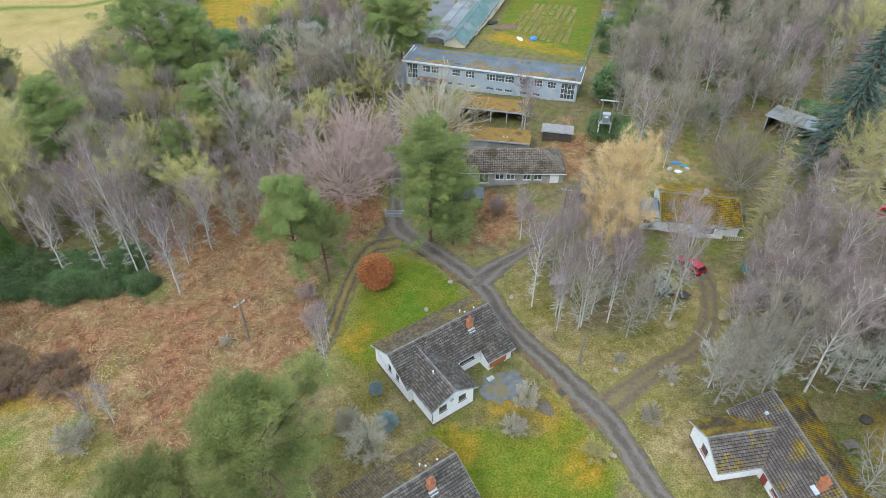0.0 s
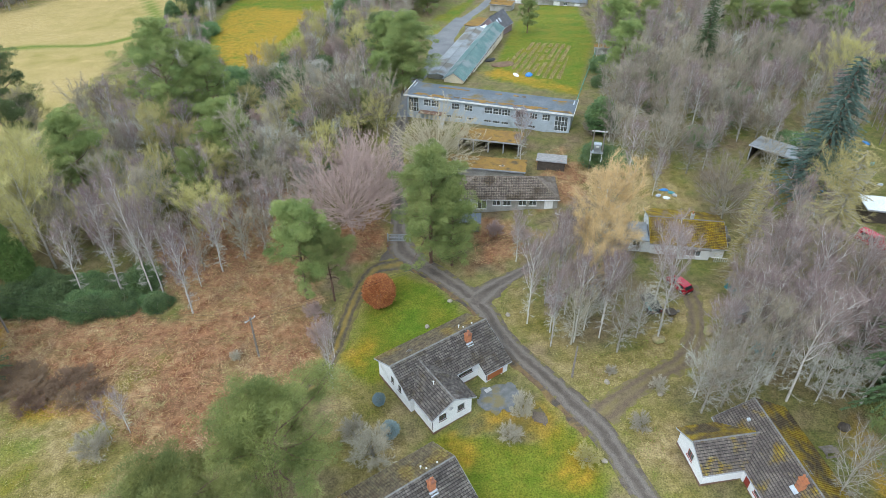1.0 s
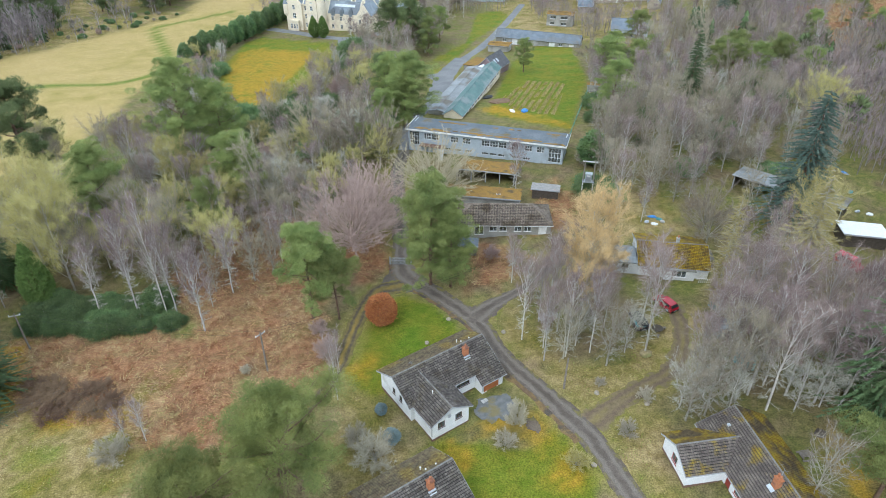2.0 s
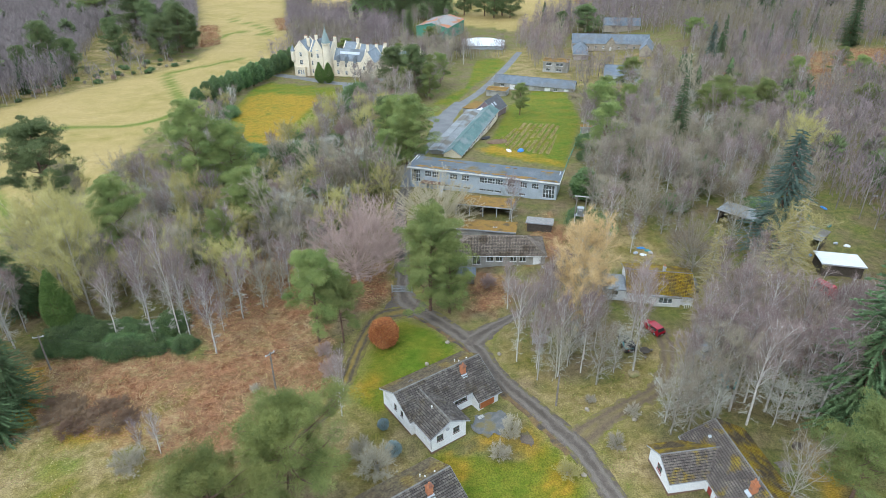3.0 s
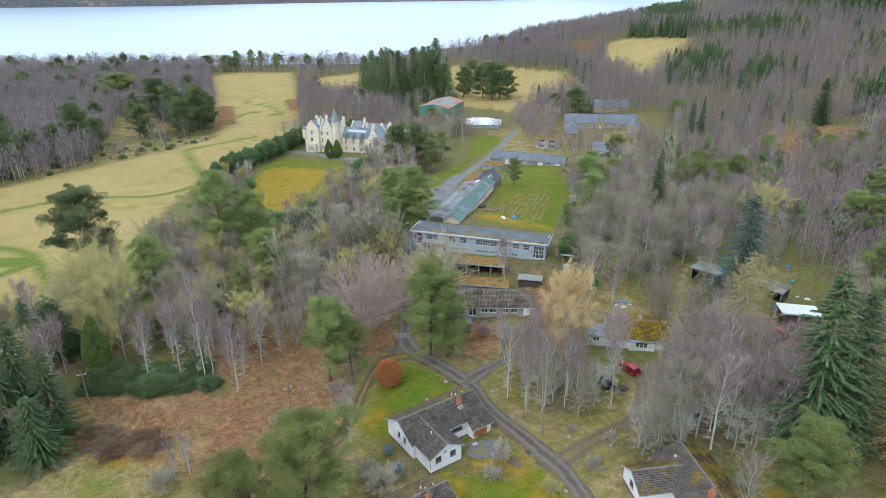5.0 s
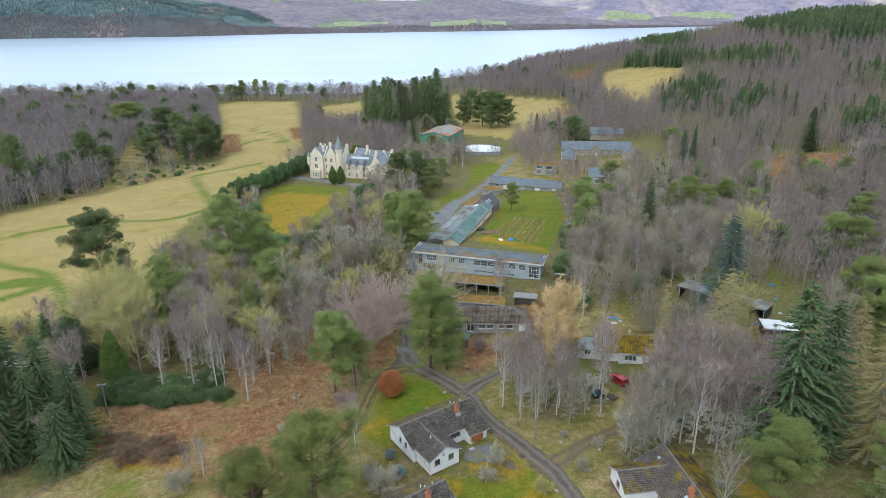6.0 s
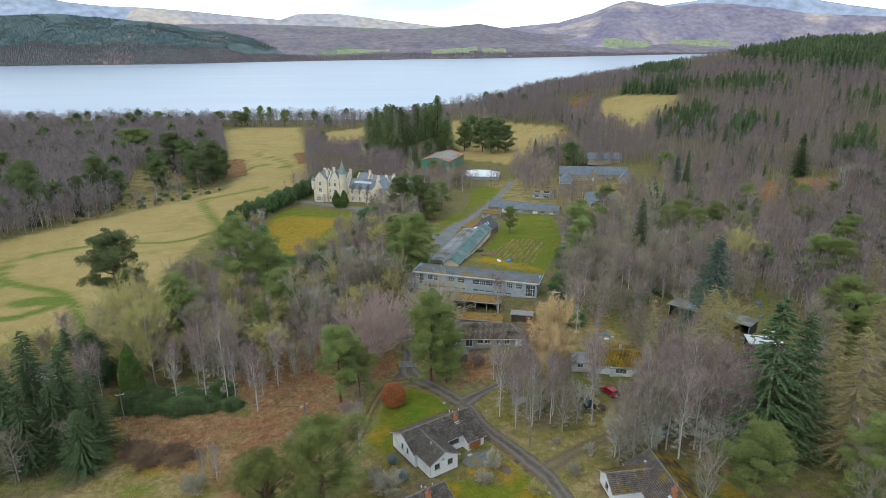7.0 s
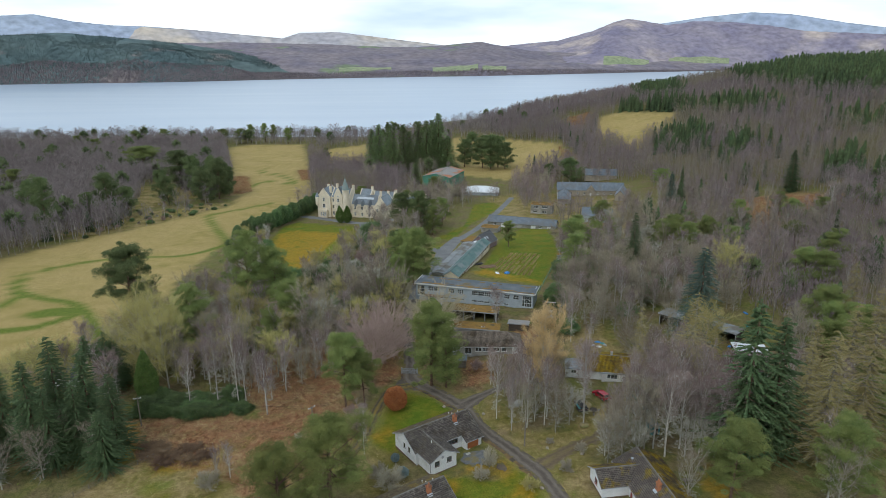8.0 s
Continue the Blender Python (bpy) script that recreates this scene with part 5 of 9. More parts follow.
def plant(kind, x, y, h, wide=1.0, label="", z=None):
    name, text, category, tall, _, _ = KINDS[kind]
    trunk_mesh, crown_mesh = chance.choice(MODELS[kind])
    s = h / tall
    spot = Matrix.Translation((x, y, (ground_z(x, y) if z is None else z) - 0.08)) @ Matrix.Rotation(chance.uniform(0, 6.28), 4, "Z") @ Matrix.Diagonal((s * wide, s * wide, s, 1))
    ob = thing(name, label or text, category, spot, group=name.replace("_", " ") + "s of the estate")
    part("trunk", trunk_mesh, None, ob)
    part("crown", crown_mesh, None, ob)
    return ob


TREES = {}
TREES["pine"] = [(-21.3, 71.0, 18.5, 0.85), (-16.9, 70.5, 14.0, 0.85), (27.4, 204.5, 11.5, 0.95), (50.3, 34.5, 17, 1.0), (67.7, 32.9, 18, 0.95), (-116.8, 558.9, 12, 1.3), (138.0, 346.1, 12.9, 1.66), (59.6, 184.9, 14.1, 0.87), (-252.5, 471.5, 24.4, 1.9)]
TREES["pine:b"] = [(-290.5, 366.1, 19.3, 1.42), (-265.3, 705.0, 17.2, 1.61), (-244.9, 704.1, 17.2, 1.6), (-233.1, 709.4, 21.9, 0.87), (-217.6, 714.6, 22.7, 0.75), (-207.3, 714.1, 21.3, 0.69), (-186.0, 695.8, 18.9, 0.87), (-330.9, 696.6, 18.3, 1.43), (-361.2, 605.8, 16.9, 1.54), (-400.1, 638.7, 17.0, 1.37), (-351.1, 665.8, 18.9, 1.24), (-9.8, 147.4, 15.0, 0.96), (-15.5, 141.8, 12.8, 1.01), (-49.9, 314.9, 14.4, 1.2)]
TREES["pine:c"] = [(-43.6, 91.6, 16.0, 0.68), (-18.4, 127.9, 9.5, 1.49), (87.6, 180.8, 13.7, 1.24), (51.5, 184.8, 14.6, 1.31), (112.6, 131.3, 14.9, 1.15), (139.2, 161.8, 13.7, 1.27), (115.7, 126.9, 15.1, 1.12), (95.0, 86.7, 15.5, 0.94), (119.2, 194.1, 8.9, 1.29), (140.6, 190.2, 10.9, 1.52)]
TREES["dark_pine"] = [(-192.1, 240.9, 30.6, 0.79), (-187.6, 292.4, 26.7, 1.1), (-188.2, 272.8, 18.5, 1.11), (-180.5, 342.9, 21.9, 1.08), (-170.6, 374.2, 27.0, 1.1), (-191.4, 398.9, 28.6, 1.44), (-150.3, 358.4, 27.1, 0.99), (-151.9, 342.2, 21.8, 1.19), (-173.5, 334.9, 19.4, 1.04), (-230.4, 286.6, 22.9, 0.97), (15.7, 505.2, 25.0, 1.2), (22.0, 540.0, 26.0, 1.2), (37.3, 485.1, 29.5, 1.2), (44.0, 492.0, 27.0, 1.2), (31.0, 495.0, 26.0, 1.2), (48.8, 479.6, 23.0, 1.2), (36.0, 583.8, 15.6, 1.64), (91.2, 403.1, 17.2, 1.89), (78.5, 419.3, 11.9, 1.63), (-20.5, 244.0, 20.0, 1.15), (-11.0, 240.0, 21.0, 1.1), (-16.5, 166.7, 16.2, 1.06), (-179.5, 295.6, 18.3, 0.99), (-160.0, 352.0, 22.0, 1.0), (-158.0, 368.0, 24.0, 1.0), (-165.0, 385.0, 25.0, 1.05), (-153.0, 378.0, 22.0, 0.95), (-176.0, 388.0, 24.0, 1.1), (-148.0, 372.0, 20.0, 0.9)]
TREES["lone_pine"] = [(-90.2, 116.0, 25.0, 0.98)]
TREES["broad_pine"] = [(-19.0, 36.8, 18, 1.08), (-25.5, 29.0, 18.0, 0.9)]
TREES["spruce"] = [(57.5, 47.5, 32, 1.12), (63.5, 49.0, 28, 1.12), (-79.3, 82.5, 13, 1.3), (-81.8, 95.4, 10, 1.4), (122.1, 269.9, 26.3, 0.5), (190.6, 293.3, 23.1, 1.22), (-78.0, 57.8, 24.6, 0.98), (-80.0, 52.0, 22.6, 1.09), (-71.7, 57.5, 21.8, 1.21), (-65.6, 55.3, 17.5, 1.16), (-65.1, 49.4, 12.9, 1.63), (-88.8, 56.2, 19.5, 1.2), (-71.7, 53.2, 16.9, 1.29), (-75.7, 50.1, 17.6, 1.24), (-80.5, 82.1, 14.9, 1.48), (-84.0, 79.2, 15.4, 1.18), (66.1, 155.2, 21.3, 0.76), (62.5, 124.7, 10.1, 1.06)]
TREES["fir"] = [(65.0, 92.0, 28, 1.15), (115.4, 265.1, 24.7, 0.74)]
TREES["giant"] = [(-55.5, 471.6, 41.0, 1.1), (-43.8, 465.0, 44.0, 1.1), (-30.8, 480.3, 35.0, 1.25), (-17.4, 496.4, 42.0, 1.2), (-7.2, 502.9, 48.0, 1.25), (0.8, 502.2, 28.5, 1.75), (-50.4, 497.5, 41.2, 1.01), (-24.4, 510.5, 40.6, 1.18), (-22.8, 418.0, 16.2, 1.76), (-61.9, 478.2, 36.7, 1.17), (-37.0, 497.1, 38.8, 1.28), (-12.7, 506.6, 41.8, 1.2)]
TREES["golden"] = [(23.0, 70.0, 22, 1.0)]
TREES["larch"] = [(55.0, 69.0, 24.5, 0.8), (43.9, 70.3, 21.5, 0.62), (70.7, 45.1, 26, 0.9), (88.1, 67.3, 22, 0.9), (78.0, 46.4, 25), (71.1, 52.8, 21, 0.8), (98.4, 75.2, 22), (102.4, 189.8, 9.9, 1.69)]
TREES["willow"] = [(64.1, 83.5, 14, 1.0), (-71.4, 82.9, 21.3, 0.97), (-65.7, 80.3, 20.4, 0.77), (89.3, 133.8, 14.2, 0.84), (-52.0, 97.0, 11.0, 0.9)]
TREES["beech"] = [(-16.8, 90.5, 13.2, 1.12), (-13.5, 97.5, 11, 1.0)]
TREES["sycamore"] = [(-1.4, 108.5, 10.4, 1.2)]
TREES["leafy_pine"] = [(-59.5, 126.4, 26.0, 0.95), (-52.0, 131.0, 19.0, 1.1), (-42.6, 108.0, 17.0, 1.15), (-66.0, 97.0, 20.5, 1.1), (-8.8, 150.2, 19.5, 1.2), (-14.5, 160.0, 17.0, 1.1), (-2.0, 79.6, 21.0, 1.0), (1.5, 78.8, 16.5, 0.85)]
TREES["blue_bush"] = [(-6.6, 45.0, 2.4, 1.0), (-8.3, 50.0, 1.9, 0.9)]
TREES["olive_shrub"] = [(16.9, 40.6, 2.3, 1.1)]
TREES["lichen"] = [(32.4, 49.5, 8.0, 1.1), (36.0, 51.0, 8.5, 1.0), (38.6, 48.6, 7.0, 1.0), (47.5, 48.6, 7.5, 1.1), (51.0, 49.0, 8, 1.0), (27.5, 60.5, 8, 0.9), (20.5, 62.5, 8.5, 0.9), (-33.0, 108.0, 10, 1.2), (-37.0, 112.0, 9, 1.2), (-21.0, 131.0, 11, 1.3), (-28.0, 140.0, 11, 1.3)]
TREES["ash"] = [(-18.5, 124.1, 16), (-26.6, 125.7, 12, 0.9), (-12.8, 127.8, 12, 0.9), (-58.2, 414.2, 16), (9.5, 345.4, 13), (67.1, 372.4, 14, 0.8), (52.5, 214.5, 11.3, 1.47), (88.2, 205.2, 14.1, 1.22), (53.1, 147.6, 10.5, 1.24), (102.4, 284.8, 12.6, 1.33), (-34.9, 103.3, 14.9, 0.99), (-32.4, 135.4, 11.9, 1.19), (-23.0, 134.8, 12.4, 1.2)]
TREES["birch"] = [(15.5, 108.4, 12), (12.2, 79.3, 9.5), (15.5, 62.1, 9), (31.6, 66.8, 15), (23.3, 63.9, 11), (18.2, 65.9, 10), (35.1, 52.8, 13), (42.4, 51.5, 18), (50.7, 49.8, 16), (39.5, 54.2, 16), (47.4, 51.2, 16), (53.0, 48.2, 18), (-15.3, 58.3, 8, 0.7), (43.7, 48.6, 17), (1.7, 451.7, 12), (10.3, 320.2, 13), (-39.7, 46.1, 7), (-41.7, 45.2, 7, 0.8), (-14.8, 52.8, 11, 0.7), (67.6, 35.7, 15)]
TREES["birch:b"] = [(-75.0, 70.7, 13.9, 1.11), (-51.0, 72.7, 19.8, 0.76), (-46.4, 72.9, 21.4, 0.56), (-42.2, 92.8, 14.7, 0.84), (-59.5, 105.9, 17.1, 0.73), (-38.5, 68.1, 14.4, 1.02), (-44.6, 72.8, 17.1, 0.68), (-57.9, 73.3, 13.3, 0.9), (30.4, 60.1, 18.5, 0.83), (45.2, 62.3, 16.9, 0.89), (39.9, 60.7, 15.6, 0.81), (49.3, 60.4, 17.8, 0.84), (54.2, 59.3, 17.2, 0.8), (58.9, 58.2, 16.5, 0.79), (12.5, 64.4, 14.9, 0.7), (18.6, 60.1, 14.5, 0.78), (22.3, 60.6, 15.1, 0.67), (15.3, 59.6, 12.8, 0.79)]
TREES["grey"] = [(65.5, 97.0, 10, 1.1), (61.0, 100.5, 9, 1.1), (69.5, 96.5, 8, 1.0), (18.2, 59.7, 10), (24.2, 57.7, 11), (32.4, 46.9, 11), (35.3, 48.0, 12), (40.1, 50.2, 15), (-29.6, 106.6, 9, 1.1), (46.6, 115.3, 11, 1.2), (56.6, 122.8, 12, 1.2), (40.6, 110.7, 9, 1.2), (47.7, 104.6, 9, 1.2), (-75.2, 54.0, 9, 1.1), (-76.1, 46.6, 10, 1.2), (-68.2, 51.7, 9, 1.1), (66.0, 30.8, 13, 1.0), (42.9, 34.5, 11)]
TREES["cypress"] = [(-68.5, 75.5, 12.5, 1.0), (-56.2, 275.3, 9, 1.25), (-52.2, 275.0, 9, 1.25)]
TREES["yew"] = [(34.5, 122.8, 7.8, 1.3)]
TREES["copper"] = [(-9.7, 69.6, 5.2)]
TREES["rhododendron"] = [(-41.3, 147.6, 4, 1), (-41.0, 159.6, 4, 1), (-33.7, 168.4, 3.4, 1), (-56.8, 103.3, 3, 1), (32.2, 109.0, 3.2, 1.2), (31.1, 112.2, 2.6, 1), (-54.1, 101.5, 3.2, 1), (-27.9, 195.7, 3.4, 1), (-21.9, 186.1, 3, 1), (-66.7, 71.5, 3.0, 1.1), (-63.0, 70.5, 2.4, 1.2)]
TREES["rhododendron:b"] = [(35.0, 105.9, 3.2, 1), (72.5, 112.6, 3, 1.2), (69.5, 137.5, 3.4, 1.2), (48.4, 129.8, 3, 1.1), (54.0, 116.8, 3, 1), (-38.6, 146.0, 6.6, 0.94), (-38.8, 142.3, 4.1, 1.02), (-34.2, 235.8, 5.7, 1.06)]
TREES["shrub"] = [(-8.4, 41.8, 4.6, 1.15), (-11.0, 44.8, 3.4), (8.3, 44.1, 3.0, 0.9), (10.0, 47.6, 4.2, 0.7), (24.2, 44.9, 2.8, 0.9), (28.1, 51.0, 2.2, 1), (43.2, 135.9, 4.5, 1), (-29.3, 58.5, 1.6), (-42.7, 43.1, 4), (22.5, 53.9, 1.6), (32.5, 122.6, 3.6)]
TREES["brown_shrub"] = [(-57.5, 56.1, 1.3, 2.2), (-52.0, 55.0, 1.3, 2.2), (-53.3, 52.3, 1.2, 2.2), (-49.8, 55.9, 1.1, 2.2), (-59.0, 53.3, 1.2, 2.2), (-49.2, 51.3, 1.5, 2.0), (-55.3, 50.6, 1.5, 2.0), (-47.4, 53.1, 1.3, 1.9), (-56.0, 53.6, 1.6, 2.0), (-60.5, 56.5, 1.2, 2.0)]
TREES["pink_shrub"] = [(-17.5, 61.3, 4.6, 0.8), (13.6, 85.0, 3.4), (9.1, 86.9, 3), (-19.6, 66.9, 3)]
planted = []
for kind, rows in TREES.items():
    for row in rows:
        plant(kind.split(":")[0], *row)
        planted.append(row[:2])

# ---- woods filled in between, standing clear of drives, lawns and buildings ----
WOODS = []
WOODS.append(([(-70.0, 69.2), (-62.0, 68.4), (-54.0, 68.2), (-45.0, 68.6), (-42.6, 70.6), (-45.0, 75.0), (-56.0, 77.5), (-68.0, 75.5)], 46, 1.5, [("rhododendron", 1.2, 2.0), ("rhododendron", 1.5, 2.9), ("rhododendron", 1.0, 1.8)]))
WOODS.append(([(-86.6, 81.7), (-100.2, 134.8), (-71.1, 136.2), (-53.8, 121.8), (-38.5, 102.7), (-35.3, 81.6), (-40.3, 68.6), (-74.6, 69.5)], 34, 3.0, [('birch', 11, 16), ('grey', 10, 14), ('grey', 8, 12), ('birch', 9, 13), ('willow', 9, 12)]))
WOODS.append(([(-79.8, 152.5), (-68.8, 182.4), (-54.6, 204.7), (-30.6, 211.3), (-14.9, 147.5), (-12.1, 111.8), (-28.2, 104.9), (-45.9, 113.4), (-62.0, 117.0)], 28, 3.4, [('birch', 9, 14), ('grey', 8, 12), ('birch', 8, 12), ('rhododendron', 3, 4.5), ('grey', 8, 11), ('willow', 8, 11)]))
WOODS.append(([(-85.7, 202.8), (-49.5, 179.1), (-30.7, 207.8), (-15.9, 206.1), (-16.3, 151.3), (-32.4, 129.8), (-61.3, 137.0)], 26, 4, [('birch', 7, 10), ('grey', 7, 10), ('pink_shrub', 4, 6), ('rhododendron', 3, 5)]))
WOODS.append(([(19.3, 79.3), (28.0, 78.7), (33.8, 70.7), (28.0, 57.5), (20.0, 57.9), (14.0, 64.7), (12.4, 71.9)], 12, 2.6, [('birch', 9, 13), ('grey', 8, 11)]))
WOODS.append(([(44.6, 78.2), (78.3, 90.7), (61.9, 47.8), (52.6, 48.0), (41.3, 49.9), (36.9, 55.4)], 36, 2.8, [('birch', 11, 14.5), ('grey', 9, 12), ('birch', 11, 14)]))
WOODS.append(([(37.5, 136.2), (57.1, 161.2), (83.3, 143.2), (69.5, 116.0), (77.1, 95.9), (72.2, 86.1), (47.0, 85.4), (50.8, 96.9), (32.0, 97.6), (33.2, 109.0)], 40, 3.6, [('grey', 9, 13), ('birch', 8, 12), ('birch', 10, 14), ('ash', 8, 11)]))
WOODS.append(([(37.2, 143.7), (58.4, 211.8), (119.3, 306.9), (191.1, 257.1), (146.9, 138.9), (105.6, 109.1), (94.5, 139.9), (72.1, 141.2), (46.6, 130.8)], 70, 4.5, [('grey', 9, 14), ('birch', 11, 16), ('birch', 11, 16), ('grey', 9, 13), ('pine', 12, 16)]))
WOODS.append(([(75.9, 86.6), (147.9, 112.4), (117.2, 56.2), (79.8, 39.0), (72.2, 57.0)], 26, 3.6, [('birch', 12, 16), ('larch', 16, 22), ('grey', 9, 13), ('pine', 13, 18)]))
WOODS.append(([(-107.1, 79.9), (-93.6, 93.4), (-78.4, 123.7), (-60.6, 122.5), (-50.5, 94.3), (-64.7, 78.0), (-76.0, 73.3)], 24, 3.2, [('birch', 10, 14), ('willow', 9, 12), ('grey', 8, 11)]))
WOODS.append(([(-111.8, 67.7), (-98.5, 79.5), (-67.8, 59.4), (-61.5, 44.4), (-73.0, 38.5), (-90.0, 39.0)], 14, 3, [('spruce', 9, 13), ('grey', 8, 11), ('spruce', 10, 14)]))
WOODS.append(([(-31.5, 337.6), (-10.8, 358.2), (12.6, 406.2), (15.3, 357.2), (3.8, 277.2), (-4.3, 230.0), (-22.9, 232.1)], 20, 4, [('birch', 9, 13), ('ash', 10, 13), ('pine', 12, 16), ('grey', 9, 12)]))
WOODS.append(([(-78, 112), (-70, 190), (-88, 235), (-60, 245), (-32, 235), (-16, 215), (-14, 150), (-14, 105), (-40, 100)], 104, 3.4, [("grey", 7, 10), ("birch", 7, 11), ("pink_shrub", 4, 7), ("lichen", 6, 9), ("rhododendron", 2.5, 4.5), ("willow", 6, 9)]))
WOODS.append(([(34, 92), (36, 140), (48, 200), (70, 228), (112, 208), (90, 130), (92, 95), (60, 100)], 136, 3.2, [("grey", 7, 12), ("birch", 8, 12), ("lichen", 6, 9), ("birch", 8, 12), ("birch", 8, 12), ("rhododendron", 2.0, 4.0), ("ash", 8, 11), ("grey", 8, 11)]))
WOODS.append(([(-108, 85), (-82, 120), (-74, 150), (-92, 210), (-100, 225), (-88, 235), (-66, 190), (-58, 120), (-60, 95), (-80, 80)], 84, 3.0, [("willow", 5, 8), ("birch", 6, 9), ("pink_shrub", 3, 5), ("rhododendron", 2, 4)]))
WOODS.append(([(-60, 68), (-62, 92), (-40, 105), (-22, 100), (-26, 86), (-40, 74)], 40, 2.8, [("birch", 6, 11), ("grey", 6, 9), ("birch", 8, 12)]))
WOODS.append(([(-37.3, 236.4), (-43.0, 267.7), (-29.6, 313.6), (-7.1, 358.0), (4.1, 353.2), (1.4, 286.7), (-5.7, 232.9), (-13.9, 175.3), (-28.8, 201.9)], 70, 4.0, [("birch", 8, 13), ("grey", 8, 12), ("ash", 9, 13), ("pink_shrub", 4, 6)]))
WOODS.append(([(-174.0, 240.0), (-163.0, 262.0), (-150.0, 294.0), (-137.0, 326.0), (-136.5, 345.0), (-160.0, 332.0), (-184.0, 312.0), (-190.0, 286.0), (-198.0, 254.0)], 40, 4.0, [("rhododendron", 1.2, 2.2), ("pink_shrub", 2, 3.5), ("shrub", 1.5, 3), ("rhododendron", 1.0, 1.8)]))
KEEP = []
KEEP += [(-1, 50, 12), (-8, 28, 13), (38, 36, 12), (33, 40, 8), (39, 80, 9), (33, 77, 6), (38, 72, 5), (12, 97, 12), (2, 98, 6), (10, 131, 9), (20, 127, 9), (0, 132, 9), (11, 118, 9), (12, 108, 9), (8, 170, 12), (14, 195, 12), (38, 248, 16), (26, 258, 10), (22, 235, 9), (-60, 296, 16), (-45, 293, 18), (-30, 290, 18), (-15, 285, 16), (-5, 420, 26), (8, 385, 16)]
KEEP += [(-8, 375, 12), (92, 352, 26), (112, 350, 12), (60, 88, 8), (72, 92, 12), (64, 72, 6), (72, 60, 0), (45.5, 41, 3), (30, 107, 3), (72, 250, 14), (66, 94, 9), (76, 94, 10), (70, 100, 12), (80, 102, 12), (62, 106, 8), (72, 84, 7), (78, 86, 8), (74, 78, 6), (40, 71, 7), (35, 70, 7), (43, 67, 5), (37, 64, 5), (52, 100, 5), (46, 100, 6), (66, 74, 6)]
KEEP += [(62, 68, 5), (70, 79, 9), (23, 372, 15), (20, 356, 10), (88, 335, 12), (84, 322, 8), (112, 334, 8), (80, 262, 10), (82, 254, 9), (-8, 398, 14), (4, 404, 14), (80, 350, 8)]


def free_spot(x, y, gap, margin=1.2):
    if any((x - a) ** 2 + (y - b) ** 2 < gap * gap for a, b in planted):
        return False
    if any(math.hypot(x - a, y - b) < c for a, b, c in KEEP):
        return False
    px, py = np.array([x]), np.array([y])
    if any(inside(px, py, ring)[0] for ring in LAWNS + FIELDS):
        return False
    return all(line_distance(px, py, pts[::3])[0] > half + margin for pts, half in ROAD_LINES)


for ring, count, gap, kinds in WOODS:
    xs, ys = [p[0] for p in ring], [p[1] for p in ring]
    tries = 0
    most = 900 + 10 * count
    while count and tries < most:
        tries += 1
        x, y = chance.uniform(min(xs), max(xs)), chance.uniform(min(ys), max(ys))
        if inside(np.array([x]), np.array([y]), ring)[0] and free_spot(x, y, gap):
            kind, lo, hi = chance.choice(kinds)
            plant(kind, round(x, 1), round(y, 1), chance.uniform(lo, hi), chance.uniform(0.85, 1.15))
            planted.append((x, y))
            count -= 1


# ---- building helpers ----
def wall_run(mesh, p, q, z0, z1, t, holes=()):
    """A wall from p to q with its thickness to the left, and openings (from, to, low, high) through it."""
    p, q = Vector(p), Vector(q)
    d = (q - p).normalized()
    cuts = sorted({0.0, (q - p).length, *(h[0] for h in holes), *(h[1] for h in holes)})
    for a, b in zip(cuts[:-1], cuts[1:]):
        if b - a < 0.01:
            continue
        low = z0
        for h in sorted((h for h in holes if h[0] < (a + b) / 2 < h[1]), key=lambda h: h[2]):
            if h[2] > low + 0.01:
                mesh.bar(p + d * a, p + d * b, low, h[2], t)
            low = h[3]
        if z1 > low + 0.01:
            mesh.bar(p + d * a, p + d * b, low, z1, t)


def window(owner, p, q, hole, material, bars=(1, 0), name="window", label="", sill=None, rail=0.07):
    """A framed window in a wall's opening, with its panes as parts of it."""
    p, q = Vector(p), Vector(q)
    d = (q - p).normalized()
    n = Vector((-d.y, d.x))
    a, b, lo, hi = hole
    at = lambda s, inset: p + d * s + n * inset  # noqa: E731
    f = Mesh()
    for s0, s1, z0, z1 in ((a, a + rail, lo, hi), (b - rail, b, lo, hi), (a + rail, b - rail, lo, lo + rail), (a + rail, b - rail, hi - rail, hi)):
        f.bar(at(s0, 0.05), at(s1, 0.05), z0, z1, 0.08)
    cols, rows = bars
    xs = [a + (b - a) * k / (cols + 1) for k in range(cols + 2)]
    zs = [lo + (hi - lo) * k / (rows + 1) for k in range(rows + 2)]
    for x in xs[1:-1]:
        f.bar(at(x - rail / 2, 0.053), at(x + rail / 2, 0.053), lo + rail, hi - rail, 0.07)
    for z in zs[1:-1]:
        f.bar(at(a + rail, 0.056), at(b - rail, 0.056), z - rail / 2, z + rail / 2, 0.064)
    if sill:
        f.bar(at(a - 0.08, -0.06), at(b + 0.08, -0.06), lo - 0.09, lo - 0.003, 0.16)
    ob = part(name, f, material, owner, label)
    for x0, x1 in zip(xs[:-1], xs[1:]):
        for z0, z1 in zip(zs[:-1], zs[1:]):
            pane = part("pane", Mesh().bar(at(x0 + 0.03, 0.085), at(x1 - 0.03, 0.085), z0 + 0.03, z1 - 0.03, 0.012), "glass", ob)
            pane.visible_shadow = False
    return ob


